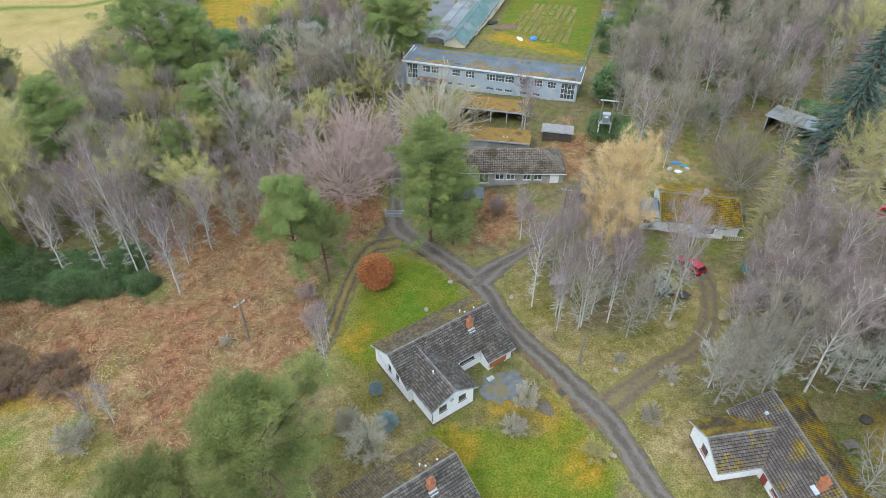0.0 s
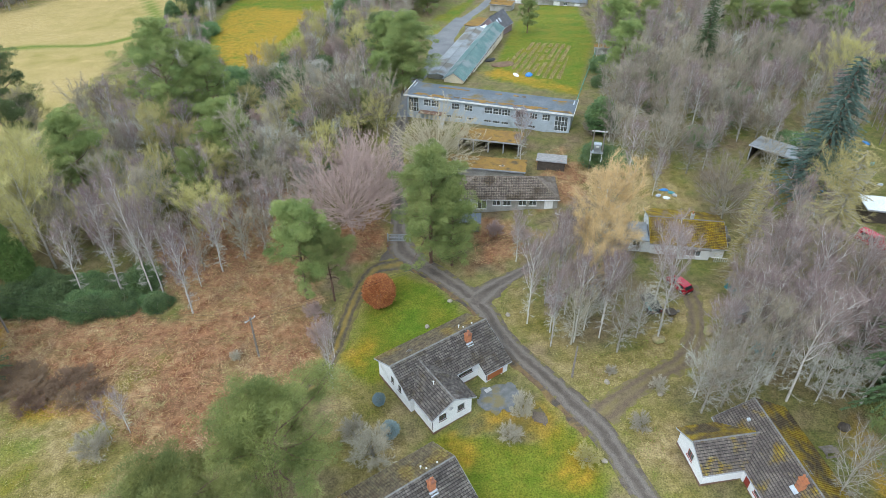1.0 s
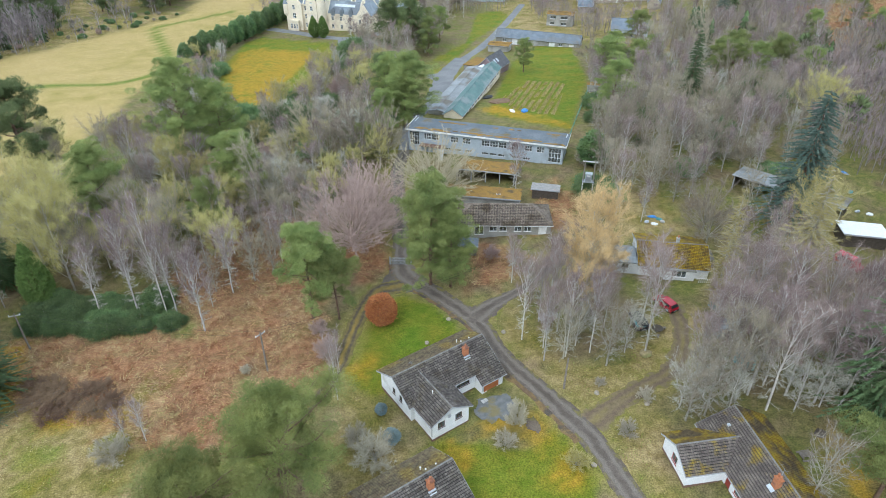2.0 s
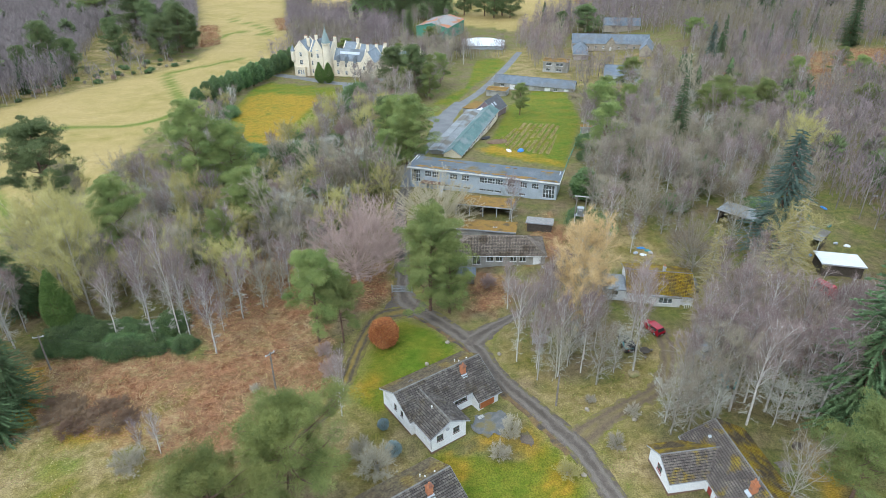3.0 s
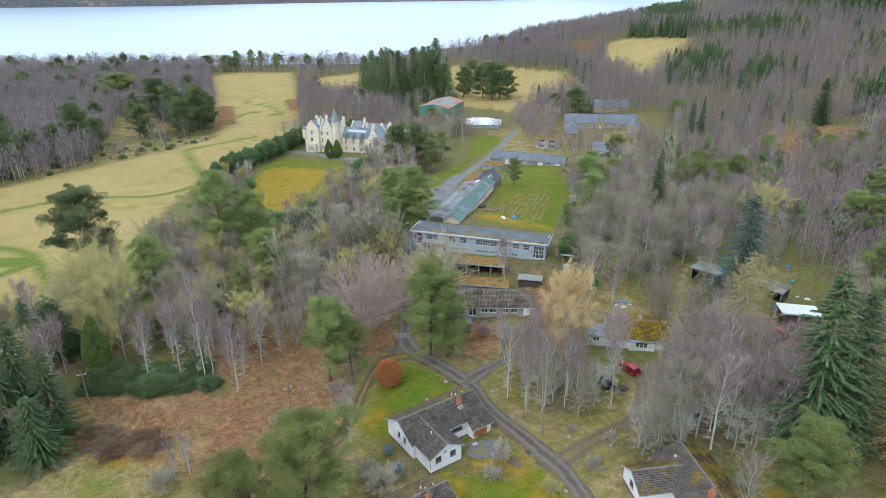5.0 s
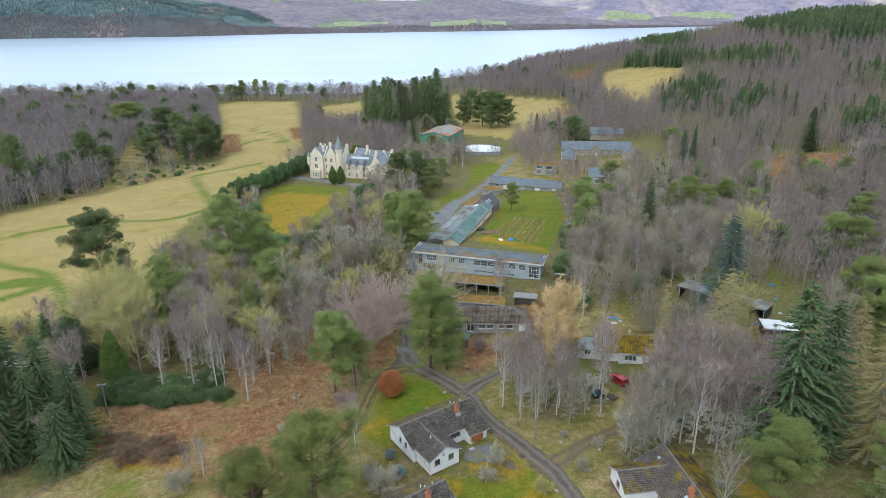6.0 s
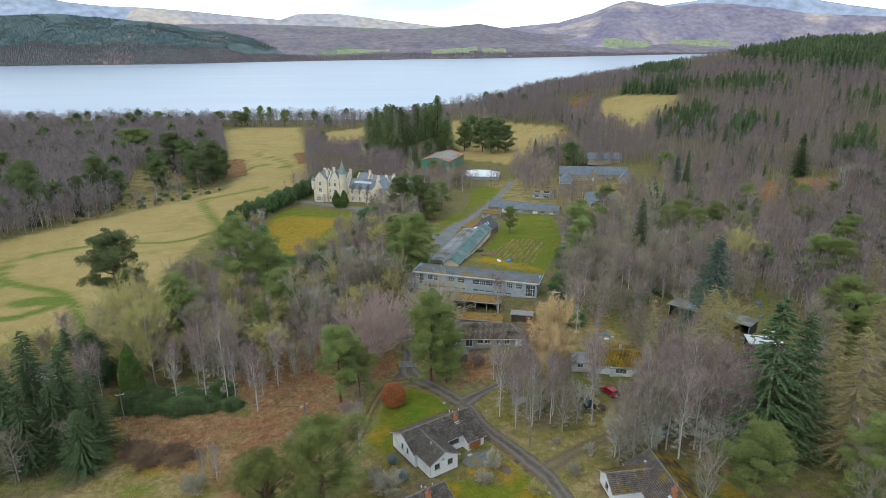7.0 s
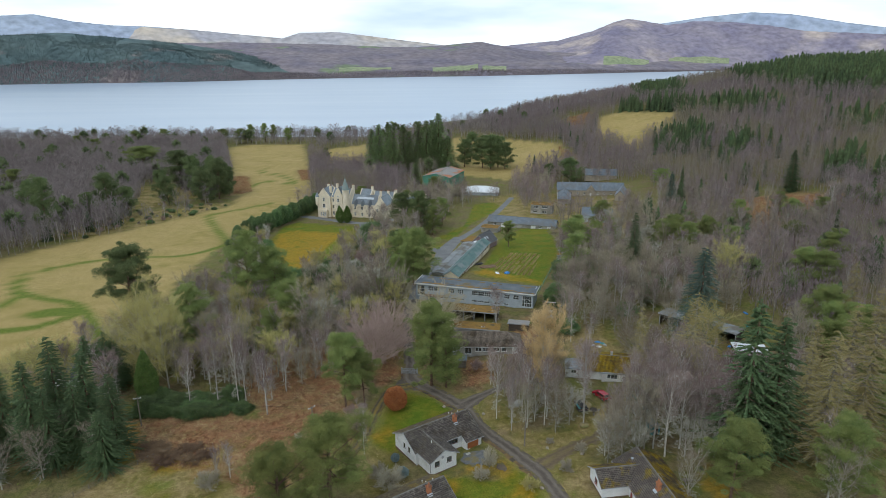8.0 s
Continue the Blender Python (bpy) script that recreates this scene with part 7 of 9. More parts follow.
# white mossy-roofed bungalow with bay and flat-roofed additions
def clearing_bungalow(x, y, turn):
    h = thing("bungalow", "low white bungalow with yellow-brown mossy roof and front bay", "house", placed(x, y, turn))
    a, b, E, R = 5.8, 5.0, 2.2, 3.9
    walls = Mesh()
    front = [(5.6, 8.4, 0.7, 2.0)]
    wall_run(walls, (-a, -b), (a, -b), -0.4, E, 0.22, front)
    wall_run(walls, (a, b), (-a, b), -0.4, E, 0.22)
    wall_run(walls, (-a, b - 0.22), (-a, -b + 0.22), -0.4, E, 0.22)
    wall_run(walls, (a, -b + 0.22), (a, b - 0.22), -0.4, E, 0.22)
    gable_end(walls, (-a, b), (-a, -b), E, R - 0.1, 0.22)
    gable_end(walls, (a, -b), (a, b), E, R - 0.1, 0.22)
    part("wall", walls, "render_white", h)
    window(h, (-a, -b), (a, -b), front[0], "frame_white", (2, 0), label="white bay window", sill=True)
    gable_roof(h, -a, a, -b, b, E, R, "tile_gold", "brown tiles under yellow moss", 0.35, "x", seed=29)
    chimney(h, 1.0, 0.4, 3.4, 4.8, 0.5, 0.5, "concrete", 1)
    ext = Mesh()
    ext_hole = (1.3, 2.5, 0.9, 1.9)
    wall_run(ext, (-a - 4.2, -b + 0.3), (-a - 0.004, -b + 0.3), -0.4, 2.1, 0.2, [ext_hole])
    wall_run(ext, (-a - 4.2, 0.3), (-a - 4.2, -b + 0.5), -0.4, 2.1, 0.2)
    wall_run(ext, (-a - 0.004, 0.5), (-a - 4.2, 0.5), -0.4, 2.1, 0.2)
    part("side_room", ext, "render_white", h, "white flat-roofed side room")
    window(h, (-a - 4.2, -b + 0.3), (-a, -b + 0.3), ext_hole, "frame_white", (1, 0), sill=True)
    part("flat_roof", Mesh().box(-a - 4.4, -b + 0.1, 2.1, -a - 0.37, 0.7, 2.22), "tin_grey", h)
    bay = Mesh()
    bay_hole = (1.2, 3.6, 0.7, 1.9)
    wall_run(bay, (-1.6, -b - 0.9), (3.4, -b - 0.9), -0.4, 2.05, 0.2, [bay_hole])
    wall_run(bay, (-1.6, -b - 0.004), (-1.6, -b - 0.7), -0.4, 2.05, 0.2)
    wall_run(bay, (3.4, -b - 0.7), (3.4, -b - 0.004), -0.4, 2.05, 0.2)
    part("front_bay", bay, "render_white", h, "white flat-roofed front bay")
    window(h, (-1.6, -b - 0.9), (3.4, -b - 0.9), bay_hole, "frame_white", (2, 0), sill=True)
    part("bay_roof", Mesh().box(-1.75, -b - 1.05, 2.05, 3.55, -b - 0.4, 2.13), "tin_grey", h)
    porch = Mesh().box(a - 1.7, -b - 1.3, -0.3, a + 0.5, -b - 0.004, 0.1)
    for k in range(7):
        porch.box(a - 1.65 + 0.33 * k, -b - 1.3, 0.1, a - 1.57 + 0.33 * k, -b - 1.24, 1.0)
    porch.box(a - 1.7, -b - 1.32, 1.0, a + 0.5, -b - 1.22, 1.08)
    part("porch", porch, "trim_white", h, "white slatted porch rail")
    part("lean_to", Mesh().hexa([(a + 0.4, -1.5, -0.3), (a + 1.7, -1.5, -0.3), (a + 1.7, 2.2, -0.3), (a + 0.4, 2.2, -0.3)], [(a + 0.4, -1.5, 2.2), (a + 1.7, -1.5, 1.7), (a + 1.7, 2.2, 1.7), (a + 0.4, 2.2, 2.2)]), "tin_grey", h)
    return h


clearing_bungalow(40.80, 84.00, -8.5)


# ---- the long panelled block ----
def panelled_block(x, y, turn):
    """Local x along the front from its corner, y to the back."""
    h = thing("classroom_block", "long pale grey panelled block with flat felt roof and ribbon windows", "building", placed(x, y, turn, -1.05))
    L, D, H = 37.3, 7.4, 5.1
    upper = [(0.4, 2.8, 1.2, 4.5)]
    lower = []
    for s in (4.0, 5.9):
        upper.append((s, s + 1.7, 2.9, 4.4))
    for s in (10.6, 13.6, 18.2, 20.2, 22.2, 25.3, 28.4, 31.2):
        upper.append((s, s + 1.9 if s < 24 else s + 1.7, 2.9, 4.3))
    upper.append((34.0, 36.8, 0.9, 4.3))
    for s in (9.0, 11.6, 14.2, 18.2, 20.2, 22.2, 25.4, 28.2):
        lower.append((s, s + 1.6, 0.75, 1.35))
    front = Mesh()
    wall_run(front, (0, 0), (L, 0), -1.2, H, 0.25, upper + lower)
    part("front_wall", front, "panel_blue", h, "pale grey-blue panelled wall")
    rest = Mesh()
    wall_run(rest, (L, 0.25), (L, D), -1.2, H, 0.25)
    wall_run(rest, (L - 0.25, D), (0.25, D), -1.2, H - 0.35, 0.25)
    wall_run(rest, (0, D), (0, 0.25), -1.2, H, 0.25)
    part("back_wall", rest, "panel_blue", h)
    part("floor_slab", Mesh().box(0.3, 0.3, 1.9, L - 0.3, D - 0.3, 2.1), "concrete", h)
    for k, hole in enumerate(upper):
        tall = hole[3] - hole[2] > 2
        window(h, (0, 0), (L, 0), hole, "frame_white", (3, 2) if tall else (2, 1), rail=0.055)
    for hole in lower:
        window(h, (0, 0), (L, 0), hole, "frame_white", (2, 0), rail=0.05)
    for s in (3.3, 8.4, 16.6, 24.6, 33.4):
        part("cover_strip", Mesh().box(s, -0.03, -1.0, s + 0.08, 0.0, H - 0.4), "panel_blue", h)
    part("roof", Mesh().slab((-0.5, -0.6, H + 0.22), (L + 0.6, -0.6, H + 0.22), (L + 0.6, D + 0.5, H - 0.12), (-0.5, D + 0.5, H - 0.12), 0.2), "felt", h, "grey felt roof with orange moss along its edges")
    part("fascia", Mesh().box(-0.52, -0.66, H - 0.12, L + 0.62, -0.602, H + 0.26).box(L + 0.602, -0.66, H - 0.3, L + 0.66, D + 0.5, H + 0.2).box(-0.56, -0.66, H - 0.3, -0.502, D + 0.5, H + 0.2), "trim_white", h, "white fascia board")
    r = random.Random(5)
    for k in range(46):
        s, w = r.uniform(-0.3, L - 2), r.choice((0.2, 0.6, 1.0, 6.2))
        z = H + 0.225 - (w + 0.6) / (D + 1.1) * 0.34
        u0, u1 = s, s + r.uniform(0.6, 3.2)
        patch = Mesh().add([(u0, w - 0.3, z + 0.016), (u1, w - 0.35, z + 0.016), (u1 - 0.1, w + r.uniform(0.1, 0.6), z - 0.005), (u0 + 0.1, w + r.uniform(0.1, 0.6), z - 0.005), ((u0 + u1) / 2, w, z + 0.07)], [(0, 1, 4), (1, 2, 4), (2, 3, 4), (3, 0, 4)])
        part("roof_moss", patch, "felt_moss", h, "orange moss")
    part("entrance_deck", Mesh().box(3.2, -1.6, 1.6, 9.2, -0.004, 1.8).tube([(9.0, -1.5, 1.6), (9.0, -1.5, -1)], [0.08] * 2, 6).tube([(6.9, -1.5, 1.6), (6.9, -1.5, -1)], [0.08] * 2, 6), "base_course", h)
    ramp = Mesh().slab((9.0, -4.6, 0.1), (9.9, -4.6, 0.1), (9.3, -0.7, 1.8), (8.4, -0.7, 1.8), 0.15)
    part("ramp", ramp, "concrete", h)
    return h


panelled_block(-8.2, 133.2, -16.6)


def flat_shed(name, label, x, y, turn, length, depth, high, low, roof, walls, posts=True, z=None, back=True):
    """An open-fronted store under a sloping flat roof; the front to -y."""
    h = thing(name, label, "shed", placed(x, y, turn, z))
    a, b = length / 2, depth / 2
    part("roof", Mesh().slab((-a - 0.3, -b - 0.4, high), (a + 0.3, -b - 0.4, high), (a + 0.3, b + 0.3, low), (-a - 0.3, b + 0.3, low), 0.16), roof, h)
    part("fascia", Mesh().box(-a - 0.32, -b - 0.46, high - 0.26, a + 0.32, -b - 0.404, high + 0.04), "trim_grey", h)
    w = Mesh()
    wall_run(w, (a, b), (-a, b), -0.5, low - 0.15, 0.2)
    wall_run(w, (-a, b - 0.2), (-a, -b), -0.5, low - 0.15, 0.2)
    wall_run(w, (a, -b), (a, b - 0.2), -0.5, low - 0.15, 0.2)
    if not posts:
        wall_run(w, (-a + 0.2, -b), (a - 0.2, -b), -0.5, low - 0.15, 0.2)
    part("wall", w, walls, h)
    if posts:
        for k in range(5):
            px = -a + 0.15 + (length - 0.3) * k / 4
            part("post", Mesh().box(px - 0.1, -b - 0.05, -0.5, px + 0.1, -b + 0.15, high - 0.2), "trim_grey", h)
        part("partition", Mesh().box(-a * 0.1, -b + 0.3, -0.4, -a * 0.1 + 0.12, b - 0.22, low - 0.2), walls, h)
    return h


flat_shed("carport_shed", "open-fronted store with orange moss on its flat roof", *[10.1, 117.72, -13], 13.0, 5.6, 2.9, 2.5, "felt_moss", "timber_dark")
flat_shed("store_shed", "long grey flat-roofed store with orange moss", *[8.73, 106.81, -10], 15.0, 4.6, 2.7, 2.5, "felt_moss", "render_grey", posts=False)
flat_shed("tin_shed", "small dark shed with a red and white tin roof", *[21.81, 108.48, -12], 5.4, 2.6, 2.3, 2.1, "tin_rust", "timber_dark", posts=False)
flat_shed("hut_shed", "small grey hut under the pine", *[4.92, 89.41, -4], 3.2, 2.6, 2.4, 2.2, "felt", "timber", posts=False)
flat_shed("open_shed", "long open timber shed with grey sheet roof", *[71.0, 104.5, -43.0], 21.0, 5.6, 3.3, 2.9, "tin_grey", "timber_dark")
flat_shed("container_shed", "dark store with a bright white sheet roof", *[77.54, 89.13, -12], 7.4, 5.0, 2.7, 2.4, "white_sheet", "timber_dark", posts=False)
flat_shed("garden_shed", "small shed at the edge of the garden plot", *[46.11, 178.7, -10], 4.0, 3.0, 2.2, 2.0, "felt_moss", "render_grey", posts=False)

# ---- long green-roofed range, canopy and the dormer cottage ----
plain_house("workshop", "long narrow workshop with green sheet roof and cream walls", *[9.6, 175.5, 72.0], 44.0, 5.2, 2.6, 4.3, "render_cream", "tin_green", front=[(1.5 + 2.9 * k, 3.6 + 2.9 * k, 1.0, 2.1) for k in range(14)], over=0.3)
plain_house("shed_range", "low lean-to range with patched grey sheet roof", *[4.6, 177.5, 72.0], 40.0, 5.0, 2.4, 2.9, "render_grey", "tin_grey", over=0.2)
plain_house("canopy_shed", "low canopy of pale sheeting", *[12.4, 197.07, 72], 7.0, 6.0, 2.2, 3.6, "render_grey", "white_sheet", over=0.3)
plain_house("shed_red", "low shed with a red-brown tin roof", *[9.3, 195.25, 72], 8.0, 3.0, 2.2, 2.9, "render_grey", "terracotta", over=0.3)
cottage = plain_house("cottage", "small cottage with dark slate roof, skylights and mauve gable", *[17.2, 206.0, 240], 10.0, 7.0, 2.7, 6.3, "render_mauve", "slate_dark", front=[(1.0, 2.2, 0.9, 2.1), (6.2, 7.4, 0.9, 2.1)], end=[(2.6, 4.0, 0.9, 2.1)], over=0.3)
for s in (0.2, 2.0):
    part("skylight", Mesh().slab((s + 0.9, 2.3, 4.1), (s, 2.3, 4.1), (s, 1.3, 5.1), (s + 0.9, 1.3, 5.1), 0.05), "lead", cottage, "pale skylight")
flat_shed("garage_shed", "low grey garage with a mossy flat roof beside the cottage", *[11.6, 211.5, 58], 9.0, 4.4, 2.6, 2.4, "felt_moss", "render_grey", posts=False)
plain_house("annexe", "low annexe with yellow mossy flat roof", *[22.21, 241.43, -18], 8.0, 6.0, 2.6, 2.95, "render_grey", "felt_moss", over=0.3)
plain_house("long_house", "long low building with slate roof and white doors", *[38.68, 252.4, -20], 34.0, 7.0, 2.7, 5.0, "render_grey", "slate", front=[(3.0, 4.6, 0.9, 2.0), (12, 13.6, 0.9, 2.0), (26, 27.4, 0.9, 2.0)],
            doors=[(7.0, 9.2, 0, 2.1), (22, 24.4, 0, 2.1), (30.0, 32.0, 0, 2.1)], over=0.35)

# ---- stable court, offices, outbuilding ----
stable = plain_house("stable_range", "long stone stable range with blue slate roof and central gable", *[93.56, 353.89, -6], 42.0, 8.5, 4.0, 8.2, "stone", "slate", front=[(4 + 4.2 * k, 5.1 + 4.2 * k, 1.2, 2.4) for k in range(9)], over=0.3)
dormer = Mesh()
wall_run(dormer, (-2.4, -5.2), (2.4, -5.2), -0.5, 4.6, 0.3, [(1.9, 2.9, 0.0, 2.3)])
gable_end(dormer, (-2.4, -5.2), (2.4, -5.2), 4.6, 7.6, 0.3)
part("gable_bay", dormer, "stone", stable, "stone gable bay with white doors")
part("door", Mesh().box(-0.48, -5.12, 0.02, 0.48, -5.06, 2.25), "trim_white", stable, "white door")
gable_roof(stable, -2.4, 2.4, -5.2, 0.0, 4.65, 7.75, "slate", "", 0.25, "y", tile=False)
plain_house("stable_wing", "slate-roofed wing of the stable court", *[74.14, 337.78, 80], 19.0, 7.5, 3.6, 7.2, "stone", "slate", front=[(3, 4, 1, 2.2), (10, 11, 1, 2.2)], end=[(2.9, 3.9, 1.2, 2.6)], over=0.3, hip=True)
plain_house("stable_wing", "narrow slate-roofed wing of the stable court", *[108.95, 334.75, 70], 17.0, 6.0, 3.4, 6.6, "stone", "slate", end=[(2.2, 3.2, 1.2, 2.6)], over=0.3)
plain_house("stable_wing", "slate roof behind the stable court", *[110.57, 399.19, -6], 22.0, 8.0, 4.0, 7.6, "stone", "slate", over=0.3)
plain_house("office", "two-storey grey office with flat mossy roof", *[54.92, 297.79, -16], 12.0, 8.0, 5.4, 5.9, "render_grey", "felt_moss", front=[(1.5, 3.6, 0.9, 2.1), (1.5, 4.2, 3.5, 4.8), (6.2, 9.6, 3.5, 4.8), (6.6, 9.0, 0.9, 2.1)], over=0.3)
plain_house("outbuilding", "grey outbuilding with pale panelled gable", *[79.61, 269.49, -14], 15.0, 15.0, 4.2, 6.8, "panel_blue", "slate", over=0.3, front=[(3, 9, 0.8, 2.6)])
plain_house("hut", "small hut with a red roof among bare trees", *[120.9, 255.87, 20], 6.0, 4.5, 2.4, 4.4, "render_white", "terracotta", over=0.3)
plain_house("lodge", "small white lodge with slate roof", *[-7.76, 340.69, -16], 9.0, 6.0, 2.8, 5.2, "render_white", "slate", front=[(2, 3, 1, 2.1), (6, 7, 1, 2.1)], chimneys=[(0, 0, 6.2)], over=0.3)
plain_house("marquee", "low white sheeted roof among shrubs", *[23.48, 373.12, -6], 24.0, 15.0, 2.6, 5.4, "panel_blue", "white_sheet", over=0.4, hip=True)
plain_house("cottage", "small white cottage behind dark spruces", *[-93.77, 86.64, -10], 9.0, 6.5, 2.6, 4.8, "render_white", "slate", front=[(2, 3.2, 0.9, 2.1), (5.8, 7.0, 0.9, 2.1)], over=0.3)
plain_house("bungalow", "bungalow with terracotta roof at the edge of the lawn", *[-33.6, 33.4, 40], 7.0, 5.0, 2.3, 3.9, "render_white", "terracotta", over=0.3, tile=True, tile_label="terracotta roof tiles")

# ---- green barn ----
barn = thing("barn", "large green clad barn with a rust-streaked sheet roof", "barn", placed(*[-17.4, 407.0, -20.0]))
walls = Mesh()
wall_run(walls, (0, 0), (21, 0), -1.5, 7.6, 0.3, [(5, 9, 0, 3.2)])
gable_end(walls, (0, 0), (21, 0), 7.6, 9.9, 0.3)
wall_run(walls, (21, 0.3), (21, 33), -1.5, 7.6, 0.3)
wall_run(walls, (21, 33), (0, 33), -1.5, 7.6, 0.3)
gable_end(walls, (21, 33), (0, 33), 7.6, 9.9, 0.3)
wall_run(walls, (0, 33), (0, 0.3), -1.5, 7.6, 0.3)
part("wall", walls, "barn_green", barn, "green profiled wall")
ribs = Mesh()
for k in range(1, 9):
    ribs.box(21.0, 33 / 9 * k - 0.15, -1.2, 21.12, 33 / 9 * k + 0.15, 7.5)
part("pier", ribs, "barn_green", barn)
gable_roof(barn, 0, 21, 0, 33, 7.65, 10.0, "tin_rust", "", 0.4, "y", tile=False, barge="barn_green")


# ---- the mansion ----
def mansion(x, y, turn, z):
    """A baronial house: local x along the front, y to the back."""
    h = thing("mansion", "large cream baronial mansion with blue slate roofs and spired turret", "mansion", placed(x, y, turn, z))

    def block(x0, x1, y0, y1, eave, ridge, axis, front=(), side=(), gables=True):
        w = Mesh()
        wall_run(w, (x0, y0), (x1, y0), -2, eave, 0.5, front)
        wall_run(w, (x1, y0 + 0.5), (x1, y1), -2, eave, 0.5, side)
        wall_run(w, (x1 - 0.5, y1), (x0, y1), -2, eave, 0.5)
        wall_run(w, (x0, y1 - 0.5), (x0, y0 + 0.5), -2, eave, 0.5)
        for p, q in ((((x0, y0), (x1, y0)), ((x1, y1), (x0, y1))) if axis == "y" else (((x1, y0), (x1, y1)), ((x0, y1), (x0, y0)))):
            gable_end(w, p, q, eave, ridge + 0.35, 0.5)
        part("wall", w, "render_cream", h)
        for hole in front:
            window(h, (x0, y0), (x1, y0), hole, "frame_white", (1, 1), rail=0.09)
        for hole in side:
            window(h, (x1, y0 + 0.5), (x1, y1), hole, "frame_white", (1, 1), rail=0.09)
        over = -0.45 if axis == "y" else -0.45
        gable_roof(h, x0, x1, y0, y1, eave, ridge, "slate_manor", "", 0.12 if False else 0.0, axis, tile=False, barge="render_cream")

    def stack(x, y, z0, z1, sx=1.35, sy=0.75, pots=3):
        chimney(h, x, y, z0, z1 - 0.9, sx, sy, "render_cream", pots)

    rows3 = lambda xs: [(a, a + 1.15, z0, z0 + 2.0) for a in xs for z0 in (1.2, 5.0, 8.6)]  # noqa: E731
    rows2 = lambda xs: [(a, a + 1.15, z0, z0 + 1.9) for a in xs for z0 in (1.1, 4.7)]  # noqa: E731
    block(0.0, 8.0, 0.0, 11.0, 11.5, 16.0, "y", [(3.2, 4.8, 5.2, 7.4), (3.4, 4.6, 9.0, 11.0)])
    block(8.0, 19.0, 1.2, 10.5, 11.3, 15.6, "x", rows3((0.8, 2.4)))
    block(10.2, 15.4, 0.2, 9.0, 12.6, 17.0, "y", [(2.0, 3.2, 5.0, 7.0), (2.0, 3.2, 8.8, 10.8), (2.0, 3.2, 12.0, 12.5)])
    block(19.0, 35.0, 3.0, 11.0, 7.6, 12.4, "x", rows2((2.0, 6.2, 10.6)))
    block(34.4, 41.4, 0.6, 13.0, 8.0, 12.8, "y", [(1.0, 2.1, 4.6, 6.4), (4.6, 5.7, 4.6, 6.4), (4.6, 5.7, 1.2, 3.0)], [(2.5, 3.6, 4.6, 6.4), (6.5, 7.6, 4.6, 6.4)])
    block(20.0, 27.0, 11.0, 22.0, 9.0, 13.8, "x")
    block(27.5, 40.0, 13.0, 22.0, 8.0, 12.6, "x")
    block(40.5, 58.0, 14.0, 22.0, 6.0, 10.6, "x", rows2((3, 8, 13)))
    block(52.0, 58.5, 10.0, 14.2, 5.5, 9.6, "y", [(2.6, 3.7, 1.2, 3.0)])
    bay = Mesh()
    bay_holes = [(0.5, 1.5, 0.9, 3.0), (1.9, 2.9, 0.9, 3.0), (3.3, 4.0, 0.9, 3.0)]
    wall_run(bay, (1.8, -1.4), (6.3, -1.4), -2, 3.6, 0.4, bay_holes)
    wall_run(bay, (6.3, -1.0), (6.3, 0.0), -2, 3.6, 0.4)
    wall_run(bay, (1.8, 0.0), (1.8, -1.0), -2, 3.6, 0.4)
    bay.box(1.7, -1.5, 3.6, 6.4, -0.004, 4.4)
    part("bay", bay, "render_cream", h, "projecting bay window with parapet")
    for hole in bay_holes:
        window(h, (1.8, -1.4), (6.3, -1.4), hole, "frame_white", (1, 1), rail=0.1)
    turret = Mesh().tube([(17.2, 1.0, -2), (17.2, 1.0, 15.2), (17.2, 1.0, 15.3), (17.2, 1.0, 16.0)], [1.75, 1.75, 2.0, 2.0], 18)
    part("turret", turret, "render_cream", h, "round corner turret")
    part("spire", Mesh().tube([(17.2, 1.0, 16.0), (17.2, 1.0, 16.3), (17.2, 1.0, 22.5), (17.2, 1.0, 24.6)], [2.15, 2.0, 0.16, 0.03], 18), "spire_slate", h, "slender grey-green spire")
    corner = Mesh().tube([(0.0, 0.2, 6.0), (0.0, 0.2, 7.0), (0.0, 0.2, 11.3)], [0.3, 1.15, 1.15], 14)
    part("corner_turret", corner, "render_cream", h)
    part("corner_cap", Mesh().tube([(0.0, 0.2, 11.3), (0.0, 0.2, 14.0)], [1.3, 0.05], 14), "slate_manor", h)
    for sx, sy, z0, z1 in ((2.6, 9.4, 13, 17.6), (6.6, 4.0, 13, 17.8), (8.6, 8.6, 14, 18.4), (12.8, 9.0, 15, 18.8), (18.6, 8.2, 13, 18.2), (14.8, 4.2, 14.5, 18.6), (34.5, 9.8, 10, 15.2), (37.9, 12.6, 11, 15.0), (26.6, 16.4, 12, 16.4), (40.4, 17.5, 10, 14.8), (57.6, 18.0, 9, 13.0), (48.5, 18, 9, 12.6)):
        stack(sx, sy, z0, z1)
    for dx in (22.0, 26.2, 30.6):
        g = Mesh().box(dx - 0.8, 2.8, 6.8, dx + 0.8, 5.0, 8.9)
        g.prism([(dx - 0.8, 2.8, 8.9), (dx + 0.8, 2.8, 8.9), (dx, 2.8, 10.2)], (0, 2.6, 0))
        part("dormer", g, "slate_manor", h, "slate-hung dormer")
    part("door", Mesh().box(32.6, 2.86, 0, 34.2, 2.99, 2.9), "black", h, "dark arched doorway")
    part("skylight_strip", Mesh().slab((22, 5.2, 10.4), (32, 5.2, 10.4), (32, 6.0, 11.35), (22, 6.0, 11.35), 0.06), "lead", h)
    return h


mansion(-71.8, 294.4, -16.8, -14.40)


